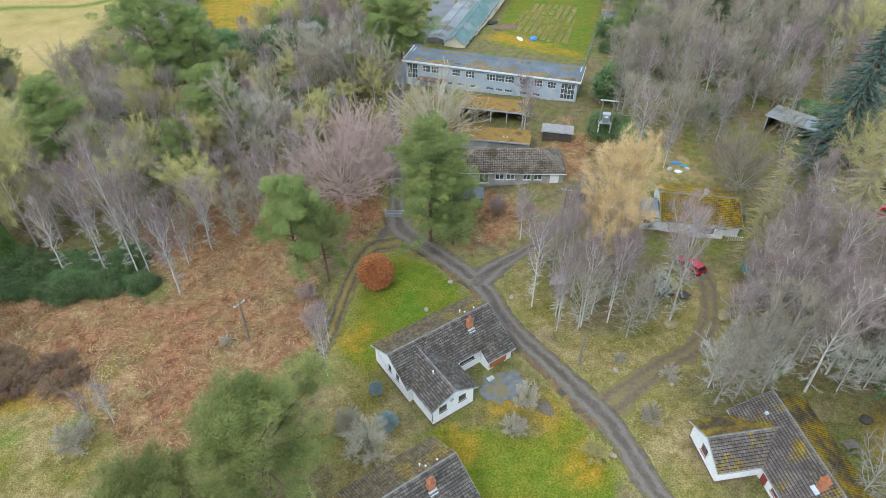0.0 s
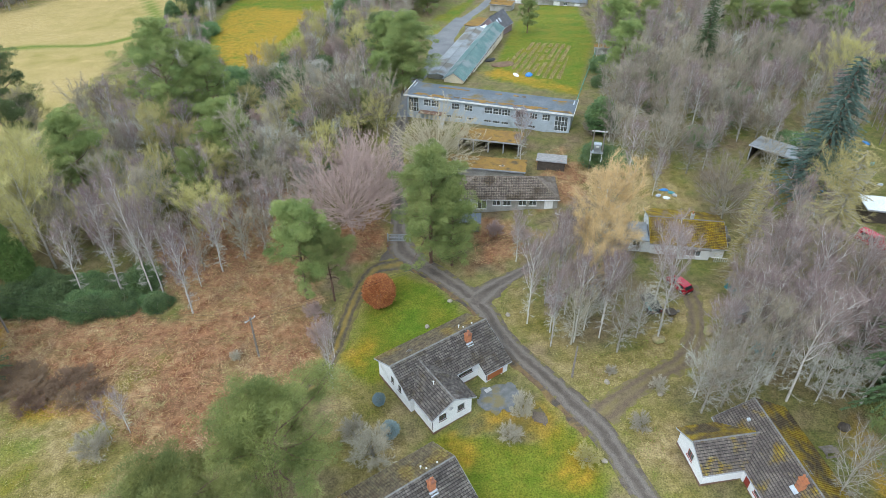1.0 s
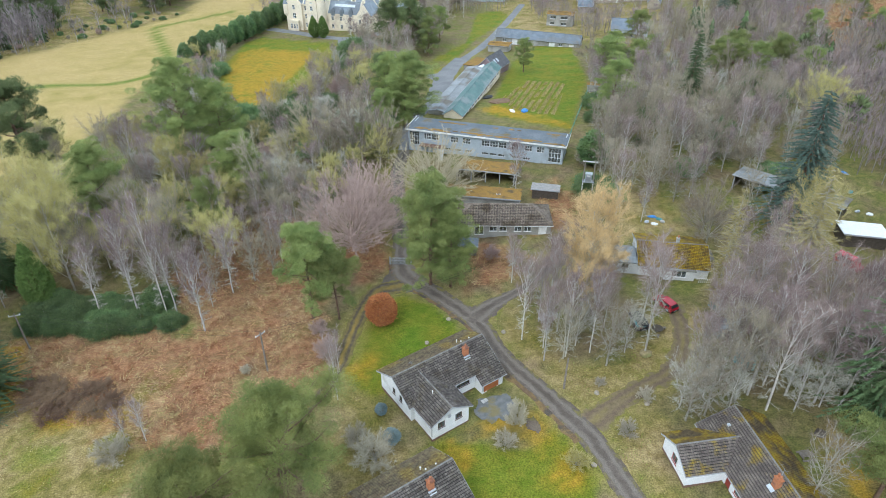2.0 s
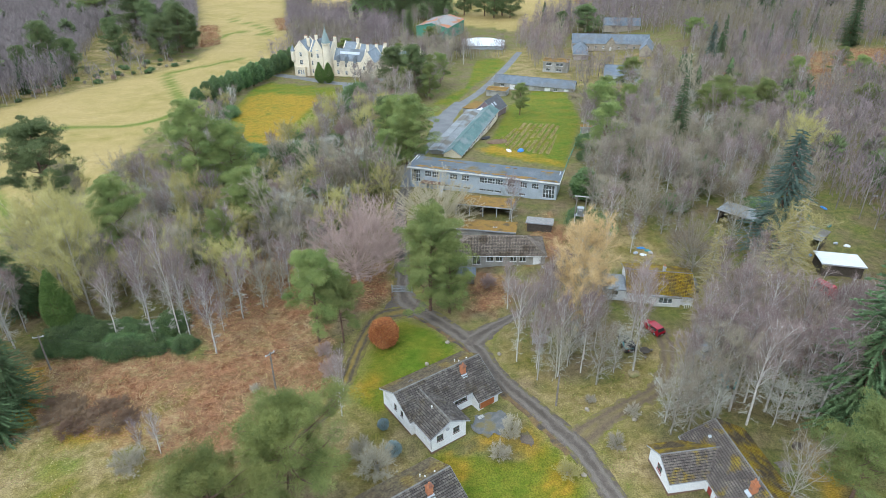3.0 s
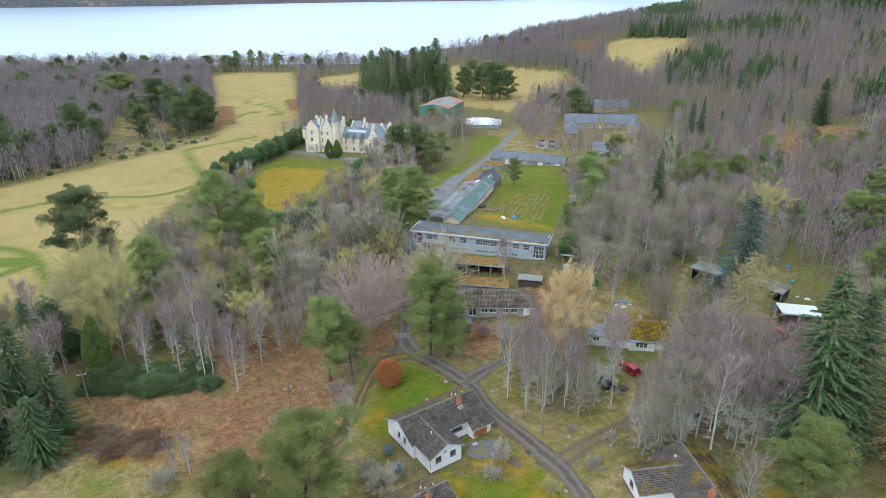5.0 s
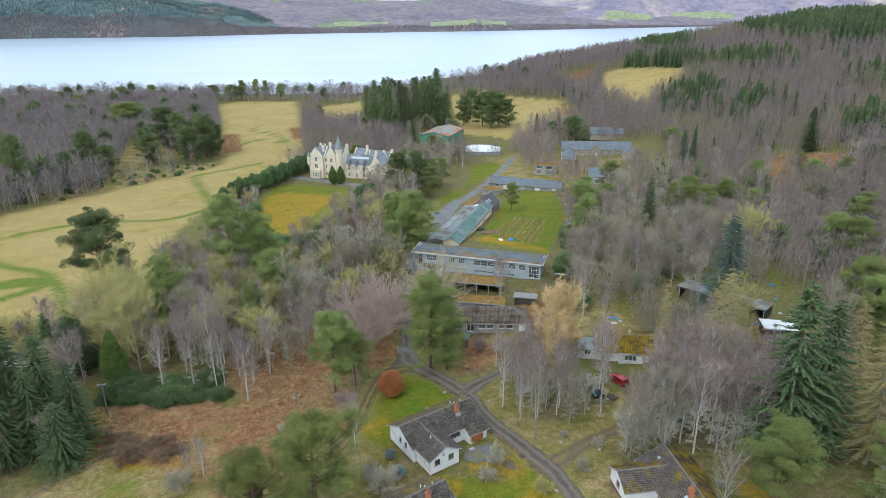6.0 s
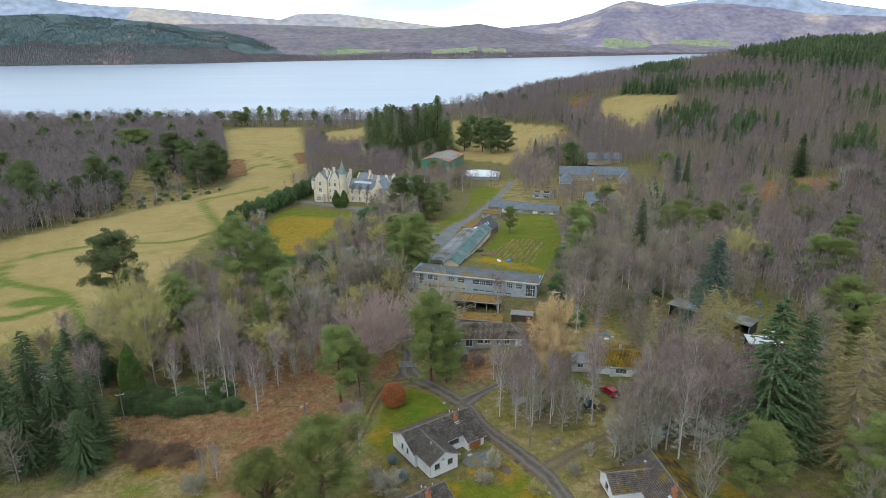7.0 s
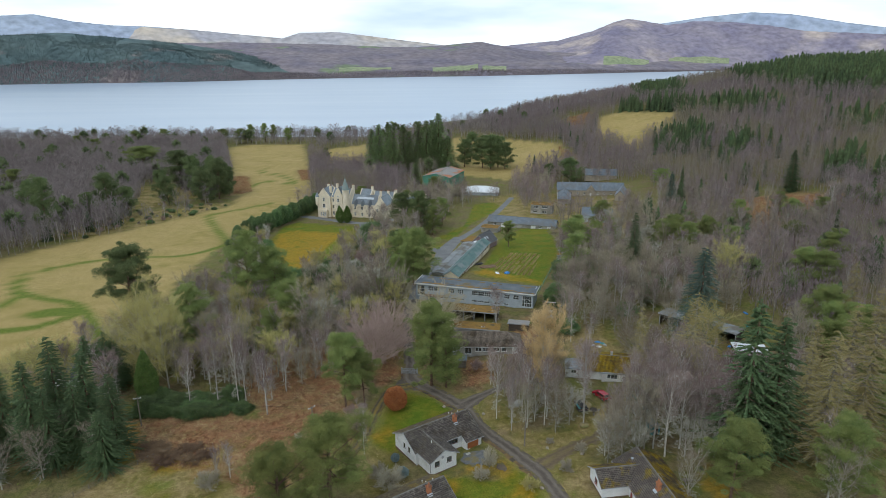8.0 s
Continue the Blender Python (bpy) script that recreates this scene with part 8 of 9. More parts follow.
# ---- woods too far or too thick to count ----
def twiggy(seed, blades, wide, reach=0.2):
    """A unit-high bare tree for the far woods: stem and upswept sprays, as loose triangles."""
    r = np.random.RandomState(seed)
    z = r.uniform(0.3, 0.98, blades)
    a = r.uniform(0, 2 * np.pi, blades)
    s = reach * np.sin(np.pi * np.clip(1.05 - z, 0.08, 0.9)) * r.uniform(0.1, 1, blades)
    base = np.stack([s * np.cos(a), s * np.sin(a), z - 0.06], 1)
    aim = unit(np.stack([np.cos(a) * 0.4, np.sin(a) * 0.4, np.ones(blades)], 1) + 0.25 * r.normal(size=(blades, 3)))
    crown, _ = blades_array(base, base + aim * r.uniform(0.07, 0.15, blades)[:, None], wide * r.uniform(0.6, 1.4, blades), r)
    stem = []
    for k in range(3):
        t = k * 2.1
        w = 0.008
        lean = 0.03 * r.normal(size=2)
        stem += [[w * np.cos(t), w * np.sin(t), 0], [w * np.cos(t + 2.1), w * np.sin(t + 2.1), 0], [lean[0], lean[1], 0.9]]
    for k in range(5):
        t, zz = r.uniform(0, 6.28), r.uniform(0.3, 0.7)
        o = np.array([0, 0, zz])
        d = np.array([np.cos(t) * reach * 0.7, np.sin(t) * reach * 0.7, 0.16])
        stem += [o + [0, 0, 0.006], o - [0, 0, 0.006], o + d]
    return crown.reshape(-1, 3, 3), np.array(stem).reshape(-1, 3, 3)


def spiky(seed, layers, reach=0.17):
    """A unit-high conifer for the far woods, from drooping triangles in tiers."""
    r = np.random.RandomState(seed)
    out = []
    for k in range(layers):
        f = 0.05 + 0.92 * k / layers
        for j in range(7):
            a = 2 * np.pi * (j + r.uniform(-0.3, 0.3)) / 7 + k
            long = reach * (1 - f) ** 0.8 * r.uniform(0.7, 1.2) + 0.015
            p = np.array([np.cos(a) * long, np.sin(a) * long, f - long * 0.5])
            side = np.array([-np.sin(a), np.cos(a), 0]) * (long * 0.5 + 0.012)
            out.append([p - side, p + side, [0, 0, f + 0.1]])
    return np.array(out), np.zeros((0, 3, 3))


def tufted(seed, clumps, reach=0.24):
    """A unit-high far pine: short clumps on a bare stem."""
    r = np.random.RandomState(seed)
    d = unit(r.normal(size=(clumps, 3)))
    c = d * r.uniform(0.5, 1, (clumps, 1)) * np.array([reach, reach, 0.3]) + np.array([0, 0, 0.66])
    v, _ = blades_array(c - 0.05 * d, c + unit(d + 0.5 * r.normal(size=d.shape) + np.array([0, 0, 0.4])) * 0.085, 0.07 * r.uniform(0.7, 1.3, clumps), r)
    w = 0.012
    stem = [[[-w, 0, 0], [w, 0, 0], [0, 0, 0.8]], [[0, -w, 0], [0, w, 0], [0, 0, 0.8]]]
    return v.reshape(-1, 3, 3), np.array(stem)


def scatter(ring, spacing, seed, margin=3.0):
    """Uneven points over a ring of land, clear of fields, lawns, drives and buildings."""
    r = np.random.RandomState(seed)
    xs, ys = [p[0] for p in ring], [p[1] for p in ring]
    x, y = np.meshgrid(np.arange(min(xs), max(xs), spacing), np.arange(min(ys), max(ys), spacing))
    x, y = x.ravel() + r.uniform(-0.48, 0.48, x.size) * spacing, y.ravel() + r.uniform(-0.48, 0.48, y.size) * spacing
    ok = inside(x, y, ring)
    for other in LAWNS + FIELDS + CLEARINGS:
        ok &= ~inside(x, y, other)
    for a, b, c in KEEP:
        ok &= np.hypot(x - a, y - b) > c
    x, y = x[ok], y[ok]
    far = np.full(x.shape, 99.0)
    for pts, half in ROAD_LINES:
        far = np.minimum(far, line_distance(x, y, pts[::3]) - half)
    return x[far > margin], y[far > margin], r


def wood(label, ring, spacing, seed, models, low, high, materials, name="woodland", pick=None, wide=1.0):
    """One mesh of many joined trees."""
    x, y, r = scatter(ring, spacing, seed)
    if pick is not None:
        ok = pick(x, y)
        x, y = x[ok], y[ok]
    if not len(x):
        return
    h = r.uniform(low, high, len(x)) * (1 + 0.1 * wobble(x, y, 60, seed))
    a = r.uniform(0, 6.28, len(x))
    which = r.randint(0, len(models), len(x))
    z = land(x, y) - 0.1
    tris, slots = [], []
    for k, (crown, stem) in enumerate(models):
        some = which == k
        for slot, shape in enumerate((crown, stem)):
            if len(shape) == 0 or not some.any():
                continue
            c, s, hh = np.cos(a[some])[:, None, None], np.sin(a[some])[:, None, None], h[some][:, None, None]
            w = hh * wide
            v = np.stack([(shape[None, ..., 0] * c - shape[None, ..., 1] * s) * w + x[some][:, None, None],
                          (shape[None, ..., 0] * s + shape[None, ..., 1] * c) * w + y[some][:, None, None],
                          shape[None, ..., 2] * hh + z[some][:, None, None]], -1)
            tris.append(v.reshape(-1, 3))
            slots.append(np.full(v.shape[0] * v.shape[1], slot, np.int32))
    v, m = np.concatenate(tris), np.concatenate(slots)
    me = fast_mesh(name, v, np.arange(len(v)), 3)
    for key in materials:
        me.materials.append(M[key])
    me.polygons.foreach_set("material_index", m)
    tagged(part(name, me, None), label, "woodland", kind="stuff")


CLEARINGS = [[(-225.6, 413.1), (-212.1, 426.3), (-174.0, 363.3), (-156.8, 373.9), (-147.7, 314.1), (-166.6, 257.2), (-174.6, 285.5)], [(162.5, 297.0), (188.6, 287.6), (209.6, 269.9), (160.5, 233.0), (135.5, 209.6), (131.8, 219.1)], [(125.9, 676.1), (161.2, 681.0), (159.5, 651.5), (124.9, 594.3)], [(-5.2, 174.3), (19.2, 227.3), (46.0, 367.6), (43.0, 211.2), (34.0, 140.7), (-7.8, 138.3)]]
HILL_WOOD = [(92, 45), (88, 130), (108, 205), (74, 222), (122, 285), (138, 375), (72, 400), (62, 470), (95, 560), (60, 640), (40, 760), (130, 870), (420, 880), (700, 620), (640, 350), (470, 200), (300, 40)]
LEFT_WOOD = [(-468.6, 420.0), (-476.4, 623.3), (-377.2, 666.8), (-320.9, 685.2), (-248.7, 661.6), (-157.6, 411.1), (-147.7, 314.1), (-165.8, 250.0), (-168.6, 207.2), (-166.5, 168.1), (-177.2, 110.8)]
SHORE_WOOD = [(-800, 560), (-330, 600), (-260, 668), (-230, 690), (-150, 684), (-140, 640), (-95, 600), (-40, 580), (0, 590), (120, 600), (120, 830), (-50, 790), (-300, 780), (-800, 770)]
COURT_WOOD = [(-95, 318), (-78, 440), (-62, 560), (-20, 540), (-8, 470), (-24, 440), (-28, 400), (30, 360), (60, 345), (66, 300), (100, 300), (100, 262), (62, 240), (52, 300), (10, 330), (-20, 310), (-60, 325)]
BACK_WOOD = [(-89.8, 356.7), (-152.1, 647.9), (-102.0, 516.6), (-67.5, 526.4), (-42.0, 497.2), (-32.3, 370.2), (-55.9, 359.8), (-74.0, 378.5)]
COURT_EDGE = [(50.2, 432.3), (83.7, 453.7), (80.1, 402.6), (67.8, 348.7), (49.3, 329.3), (42.3, 367.8)]
CONIFERS = []
CONIFERS.append([(821.4, 2298.2), (313.4, 668.3), (314.2, 591.6), (318.5, 536.6), (324.0, 485.3), (333.2, 444.2), (342.6, 392.9), (529.6, 641.3), (515.0, 720.9), (500.8, 784.6), (492.3, 864.1), (485.6, 949.3), (484.4, 1068.2), (1271.8, 3594.6)])
CONIFERS.append([(171.1, 607.2), (213.5, 541.5), (235.6, 608.4), (190.9, 664.9)])
CONIFERS.append([(223.2, 562.9), (269.8, 495.3), (283.9, 537.7), (241.1, 608.1)])
CONIFERS.append([(166.8, 448.0), (175.3, 425.6), (200.6, 430.7), (213.6, 486.2), (189.8, 505.5)])
CONIFERS.append([(182.2, 376.1), (185.9, 363.3), (201.0, 382.3), (213.9, 393.3), (227.9, 434.2), (218.7, 436.8)])
CONIFERS.append([(212.6, 308.5), (223.8, 293.8), (240.3, 301.5), (248.7, 321.6), (236.8, 334.6)])
CONIFERS.append([(273.4, 409.0), (286.2, 368.9), (300.7, 392.9), (289.0, 423.6)])
CONIFERS.append([(162.1, 257.9), (169.0, 252.1), (189.3, 292.8), (182.8, 300.0)])
CONIFERS.append([(220.9, 277.5), (230.6, 264.3), (251.1, 296.0), (242.1, 305.4)])
CONIFERS.append([(209.6, 689.8), (246.0, 648.8), (862.5, 2451.8), (664.6, 2206.2)])
FINE = [twiggy(s, 110, 0.012, 0.22) for s in (1, 2, 3, 4, 5)]
COARSE = [twiggy(s, 84, 0.018, 0.21) for s in (11, 12, 13, 14, 15)]
CONES = [spiky(s, 9) for s in (21, 22, 23)]
TUFTS = [tufted(s, 260) for s in (31, 32, 33)]


def conifer_ground(x, y):
    out = np.zeros(x.shape, bool)
    for k, ring in enumerate(CONIFERS):
        out |= inside(x + 9 * wobble(x, y, 30, k), y + 9 * wobble(x, y, 30, k + 20), ring)
    return out


wood("bare purple-brown birch wood on the far hillside", HILL_WOOD, 5.0, 1, COARSE, 10, 17, ("far_birch", "far_trunk"), pick=lambda x, y: (y > 330) & ~conifer_ground(x, y))
wood("bare birch wood on the lower slope", HILL_WOOD, 4.4, 2, FINE, 9, 15, ("far_birch", "far_trunk"), pick=lambda x, y: (y <= 330) & ~conifer_ground(x, y))
wood("dark conifer plantation along the hilltop", HILL_WOOD, 5.4, 3, CONES, 13, 20, ("far_conifer", "bark_pine"), pick=lambda x, y: inside(x, y, CONIFERS[0]))
wood("conifer clumps on the hillside", HILL_WOOD, 5.4, 20, CONES, 11, 18, ("far_conifer", "bark_pine"), pick=lambda x, y: conifer_ground(x, y) & ~inside(x, y, CONIFERS[0]))
wood("scattered dark conifers among the birches", HILL_WOOD, 9.0, 4, CONES, 11, 17, ("far_conifer", "bark_pine"), pick=lambda x, y: ((x * 7.3 + y * 3.1) % 10 < 1.2) & (wobble(x, y, 110, 9) > 0.1))
wood("young green pines among the birches", HILL_WOOD, 11.0, 16, TUFTS, 7, 12, ("far_pine", "bark_pine"), pick=lambda x, y: (y < 290) & (wobble(x, y, 70, 12) > 0.3))
wood("bare trees behind the mansion", BACK_WOOD, 4.6, 17, FINE, 9, 15, ("far_birch", "far_trunk"), wide=1.2)
wood("bare trees beside the stable court", COURT_EDGE, 5.0, 19, FINE, 7, 12, ("twig_birch", "far_trunk"), wide=1.3)
wood("bare wood beyond the field", LEFT_WOOD, 4.4, 5, COARSE, 12, 18, ("far_wood", "far_trunk"))
wood("pines standing in the bare wood", LEFT_WOOD, 36.0, 6, TUFTS, 14, 19, ("far_pine", "bark_pine"))
wood("dark conifers at the edge of the bare wood", LEFT_WOOD, 24.0, 7, CONES, 13, 19, ("far_conifer", "bark_pine"), pick=lambda x, y: x > -190)
wood("bare trees along the loch shore", SHORE_WOOD, 8.0, 8, FINE, 9, 17, ("far_wood", "far_trunk"), wide=1.7)
wood("pines along the loch shore", SHORE_WOOD, 55.0, 9, TUFTS, 13, 20, ("far_pine", "bark_pine"))
wood("bare trees around the mansion and stable court", COURT_WOOD, 6.0, 10, FINE, 8, 14, ("far_birch", "far_trunk"), wide=1.25)
wood("far pines beyond the barn", COURT_WOOD, 30.0, 11, TUFTS, 12, 18, ("far_pine", "bark_pine"), pick=lambda x, y: y > 440)
r = np.random.RandomState(77)


def spread(grid, lo, hi, count):
    """Points spread evenly between two rows of a hillside."""
    row, col = r.uniform(lo, hi, count), r.uniform(0, grid.shape[1] - 1.001, count)
    i, j = row.astype(int), col.astype(int)
    f, g = (row - i)[:, None], (col - j)[:, None]
    return (grid[i, j] * (1 - f) + grid[i + 1, j] * f) * (1 - g) + (grid[i, j + 1] * (1 - f) + grid[i + 1, j + 1] * f) * g


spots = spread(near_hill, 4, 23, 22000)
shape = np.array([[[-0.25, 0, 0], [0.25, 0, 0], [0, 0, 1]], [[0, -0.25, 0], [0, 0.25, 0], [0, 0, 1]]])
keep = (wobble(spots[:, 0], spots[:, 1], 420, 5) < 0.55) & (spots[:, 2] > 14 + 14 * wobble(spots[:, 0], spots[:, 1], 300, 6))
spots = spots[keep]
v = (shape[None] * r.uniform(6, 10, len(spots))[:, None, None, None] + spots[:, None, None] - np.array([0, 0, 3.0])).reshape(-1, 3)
hazed_plantation = fast_mesh("plantation", v, np.arange(len(v)), 3)
tagged(part("plantation", hazed_plantation, "plantation"), "dark spruce plantation on the far hillside", "woodland", kind="stuff")
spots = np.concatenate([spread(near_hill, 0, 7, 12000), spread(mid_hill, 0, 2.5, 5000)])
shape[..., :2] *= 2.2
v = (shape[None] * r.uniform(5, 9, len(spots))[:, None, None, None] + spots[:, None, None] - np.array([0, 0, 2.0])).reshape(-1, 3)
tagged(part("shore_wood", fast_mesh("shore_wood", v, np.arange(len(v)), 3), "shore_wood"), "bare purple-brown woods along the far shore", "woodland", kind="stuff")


# ---- low growth: bracken, tussocks, brambles ----
def carpet(name, label, rings, count, seed, material, long, wide, up, weight=None, category="undergrowth"):
    """Many small blades over rings of land."""
    r = np.random.RandomState(seed)
    xs, ys = [], []
    areas = [max(1.0, 0.5 * abs(sum(a[0] * b[1] - a[1] * b[0] for a, b in zip(ring, ring[1:] + ring[:1])))) for ring in rings]
    for ring, area in zip(rings, areas):
        n = int(count * area / sum(areas))
        x = r.uniform(min(p[0] for p in ring), max(p[0] for p in ring), 3 * n)
        y = r.uniform(min(p[1] for p in ring), max(p[1] for p in ring), 3 * n)
        ok = inside(x + 1.5 * wobble(x, y, 8, seed), y + 1.5 * wobble(x, y, 8, seed + 1), ring)
        xs.append(x[ok][:n])
        ys.append(y[ok][:n])
    x, y = np.concatenate(xs), np.concatenate(ys)
    ok = np.ones(len(x), bool)
    for pts, half in ROAD_LINES:
        ok &= line_distance(x, y, pts[::3]) > half + 0.25
    for ring in LAWNS:
        ok &= ~inside(x, y, ring)
    for a, b, c in KEEP:
        ok &= np.hypot(x - a, y - b) > c * 0.85
    if weight is not None:
        ok &= weight(x, y) > r.uniform(0, 1, len(x))
    x, y = x[ok], y[ok]
    base = np.stack([x, y, land(x, y) + r.uniform(-0.05, 0.25, len(x))], 1)
    a = r.uniform(0, 6.28, len(x))
    aim = unit(np.stack([np.cos(a), np.sin(a), r.uniform(-0.1, up, len(x))], 1))
    v, t = blades_array(base, base + aim * (long * r.uniform(0.5, 1.4, len(x)))[:, None], wide * r.uniform(0.6, 1.4, len(x)), r, np.stack([0 * a, 0 * a, 1 + 0 * a], 1) + 0.5 * r.normal(size=(len(x), 3)))
    tagged(part(name, fast_mesh(name, v, t, 3), material), label, category, kind="stuff")


clumpy = lambda x, y: 0.25 + 0.75 * ease(-0.4, 0.5, wobble(x, y, 5, 21))  # noqa: E731
carpet("bracken", "flattened rust-brown dead bracken", BRACKEN, 200000, 31, "bracken", 1.0, 0.07, 0.7, clumpy)
carpet("bracken", "pale broken bracken stalks lying over the bank", BRACKEN, 70000, 36, "tussock", 0.9, 0.06, 0.5, lambda x, y: ease(-0.2, 0.6, wobble(x, y, 4, 27)))
carpet("bracken", "dark russet bracken in the hollows", BRACKEN, 70000, 37, "russet", 0.8, 0.09, 0.4, lambda x, y: ease(0.0, 0.6, wobble(x, y, 3, 28)))
carpet("grass_tussocks", "pale tussocks of last year's grass", ROUGH, 60000, 32, "tussock", 0.4, 0.05, 1.0, clumpy)
carpet("grass", "green grass between the tussocks", ROUGH, 60000, 33, "green_blades", 0.3, 0.06, 1.0, lambda x, y: ease(0.0, 0.6, wobble(x, y, 11, 23)))
carpet("undergrowth", "brown brambles and dead stems under the trees", [w[0] for w in WOODS], 90000, 34, "bramble", 0.8, 0.06, 1.3, clumpy)
carpet("undergrowth", "green briars and moss under the trees", [w[0] for w in WOODS], 18000, 35, "green_blades", 0.6, 0.12, 1.0, lambda x, y: ease(0.1, 0.7, wobble(x, y, 9, 24)))


# ---- gate, poles and wires ----
gate = thing("gate", "pale grey steel double gate closing the drive", "gate", placed(*[-7.65, 85.75, -2]))
for s in (-1, 1):
    part("post", Mesh().box(s * 1.95 - 0.09, -0.09, -0.3, s * 1.95 + 0.09, 0.09, 1.75), "steel", gate)
    leaf = Mesh()
    x0, x1 = (0.03, 1.84) if s > 0 else (-1.84, -0.03)
    for z in (0.15, 0.85, 1.5):
        leaf.box(x0, -0.03, z, x1, 0.03, z + 0.07)
    for x in (x0, x1 - 0.06):
        leaf.box(x, -0.032, 0.15, x + 0.06, 0.032, 1.57)
    leaf_ob = part("gate_leaf", leaf, "steel", gate)
    for k in range(11):
        bx = x0 + 0.1 + (x1 - x0 - 0.2) * k / 10
        part("bar", Mesh().box(bx - 0.03, -0.012, 0.2, bx + 0.03, 0.012, 1.5), "steel", leaf_ob)


def pole(x, y, h, label, arm=1.6, turn=0, lamp=False):
    p = thing("utility_pole", label, "pole", placed(x, y, turn), group="poles carrying the overhead line")
    part("post", Mesh().tube([(0, 0, -0.5), (0, 0, h * 0.5), (0.05, 0, h)], [0.16, 0.14, 0.11], 9), "timber", p)
    if arm:
        part("crossarm", Mesh().box(-arm / 2, -0.06, h - 0.45, arm / 2, 0.06, h - 0.3), "concrete", p, "pale crossarm")
        for s in (-0.45, 0, 0.45):
            part("insulator", Mesh().tube([(s * arm, 0, h - 0.3), (s * arm, 0, h - 0.22), (s * arm, 0, h - 0.1)], [0.05, 0.07, 0.03], 7), "trim_white", p)
    return p


pole(*(-26.2, 58.9, 7.5), "leaning timber utility pole with a white crossarm", 1.7, 50)
pole(*(-65.4, 64.7, 7.3), "timber utility pole with crossarm beside a cypress", 1.6, 20)
pole(*(17.4, 53.7, 5.8), "plain timber pole beside the drive", 0, 0)
pole(*(20.1, 86.3, 4.4), "timber utility pole beside the grey bungalow", 1.8, -20)
pole(*(11.6, 105.3, 3.0), "timber utility pole beside the store", 0.9, -10)


def wire(a, b, sag):
    a, b = Vector(a), Vector(b)
    pts = [a.lerp(b, t / 12) - Vector((0, 0, sag * 4 * (t / 12) * (1 - t / 12))) for t in range(13)]
    tagged(part("overhead_wire", Mesh().tube(pts, [0.014] * 13, 4), "black"), "thin black overhead wire between poles", "wire", "wires between the poles")


P1, P2, P4 = (-26.2, 58.9, 7.5), (-65.4, 64.7, 7.3), (20.1, 86.3, 4.4)
for off in (-0.5, 0.5):
    wire((P1[0] + off * 0.6, P1[1] + off, ground_z(*P1[:2]) + P1[2] - 0.2), (P4[0] + off * 0.6, P4[1] + off, ground_z(*P4[:2]) + P4[2] - 0.2), 1.2)
    wire((P2[0], P2[1] + off, ground_z(*P2[:2]) + P2[2] - 0.2), (P1[0], P1[1] + off, ground_z(*P1[:2]) + P1[2] - 0.2), 1.0)

sub = thing("transformer_pole", "twin-pole electricity transformer with white tank", "transformer", placed(*[30.18, 107.04, -12]))
for s in (-1, 1):
    part("pole", Mesh().tube([(s * 1.05, 0, -0.5), (s * 1.0, 0, 8.6)], [0.17, 0.13], 9), "timber", sub)
    part("insulator_stack", Mesh().tube([(s * 1.05, -0.25, 2.0), (s * 1.05, -0.25, 3.6)], [0.1, 0.1], 8), "trim_white", sub)
part("crossarm", Mesh().box(-1.5, -0.12, 8.3, 1.5, 0.12, 8.5), "concrete", sub)
part("platform", Mesh().box(-1.2, -0.6, 3.9, 1.2, 0.6, 4.05), "steel", sub)
tank = part("tank", Mesh().box(-0.65, -0.5, 4.05, 0.65, 0.5, 5.7).box(-0.72, -0.56, 5.7, 0.72, 0.56, 5.8), "steel", sub, "grey transformer tank")
for k in range(7):
    part("fin", Mesh().box(-0.6 + 0.18 * k, -0.7, 4.3, -0.56 + 0.18 * k, -0.504, 5.5), "steel", tank)
part("warning_plate", Mesh().box(-0.3, -0.74, 5.3, 0.3, -0.715, 5.62), "trim_white", sub)


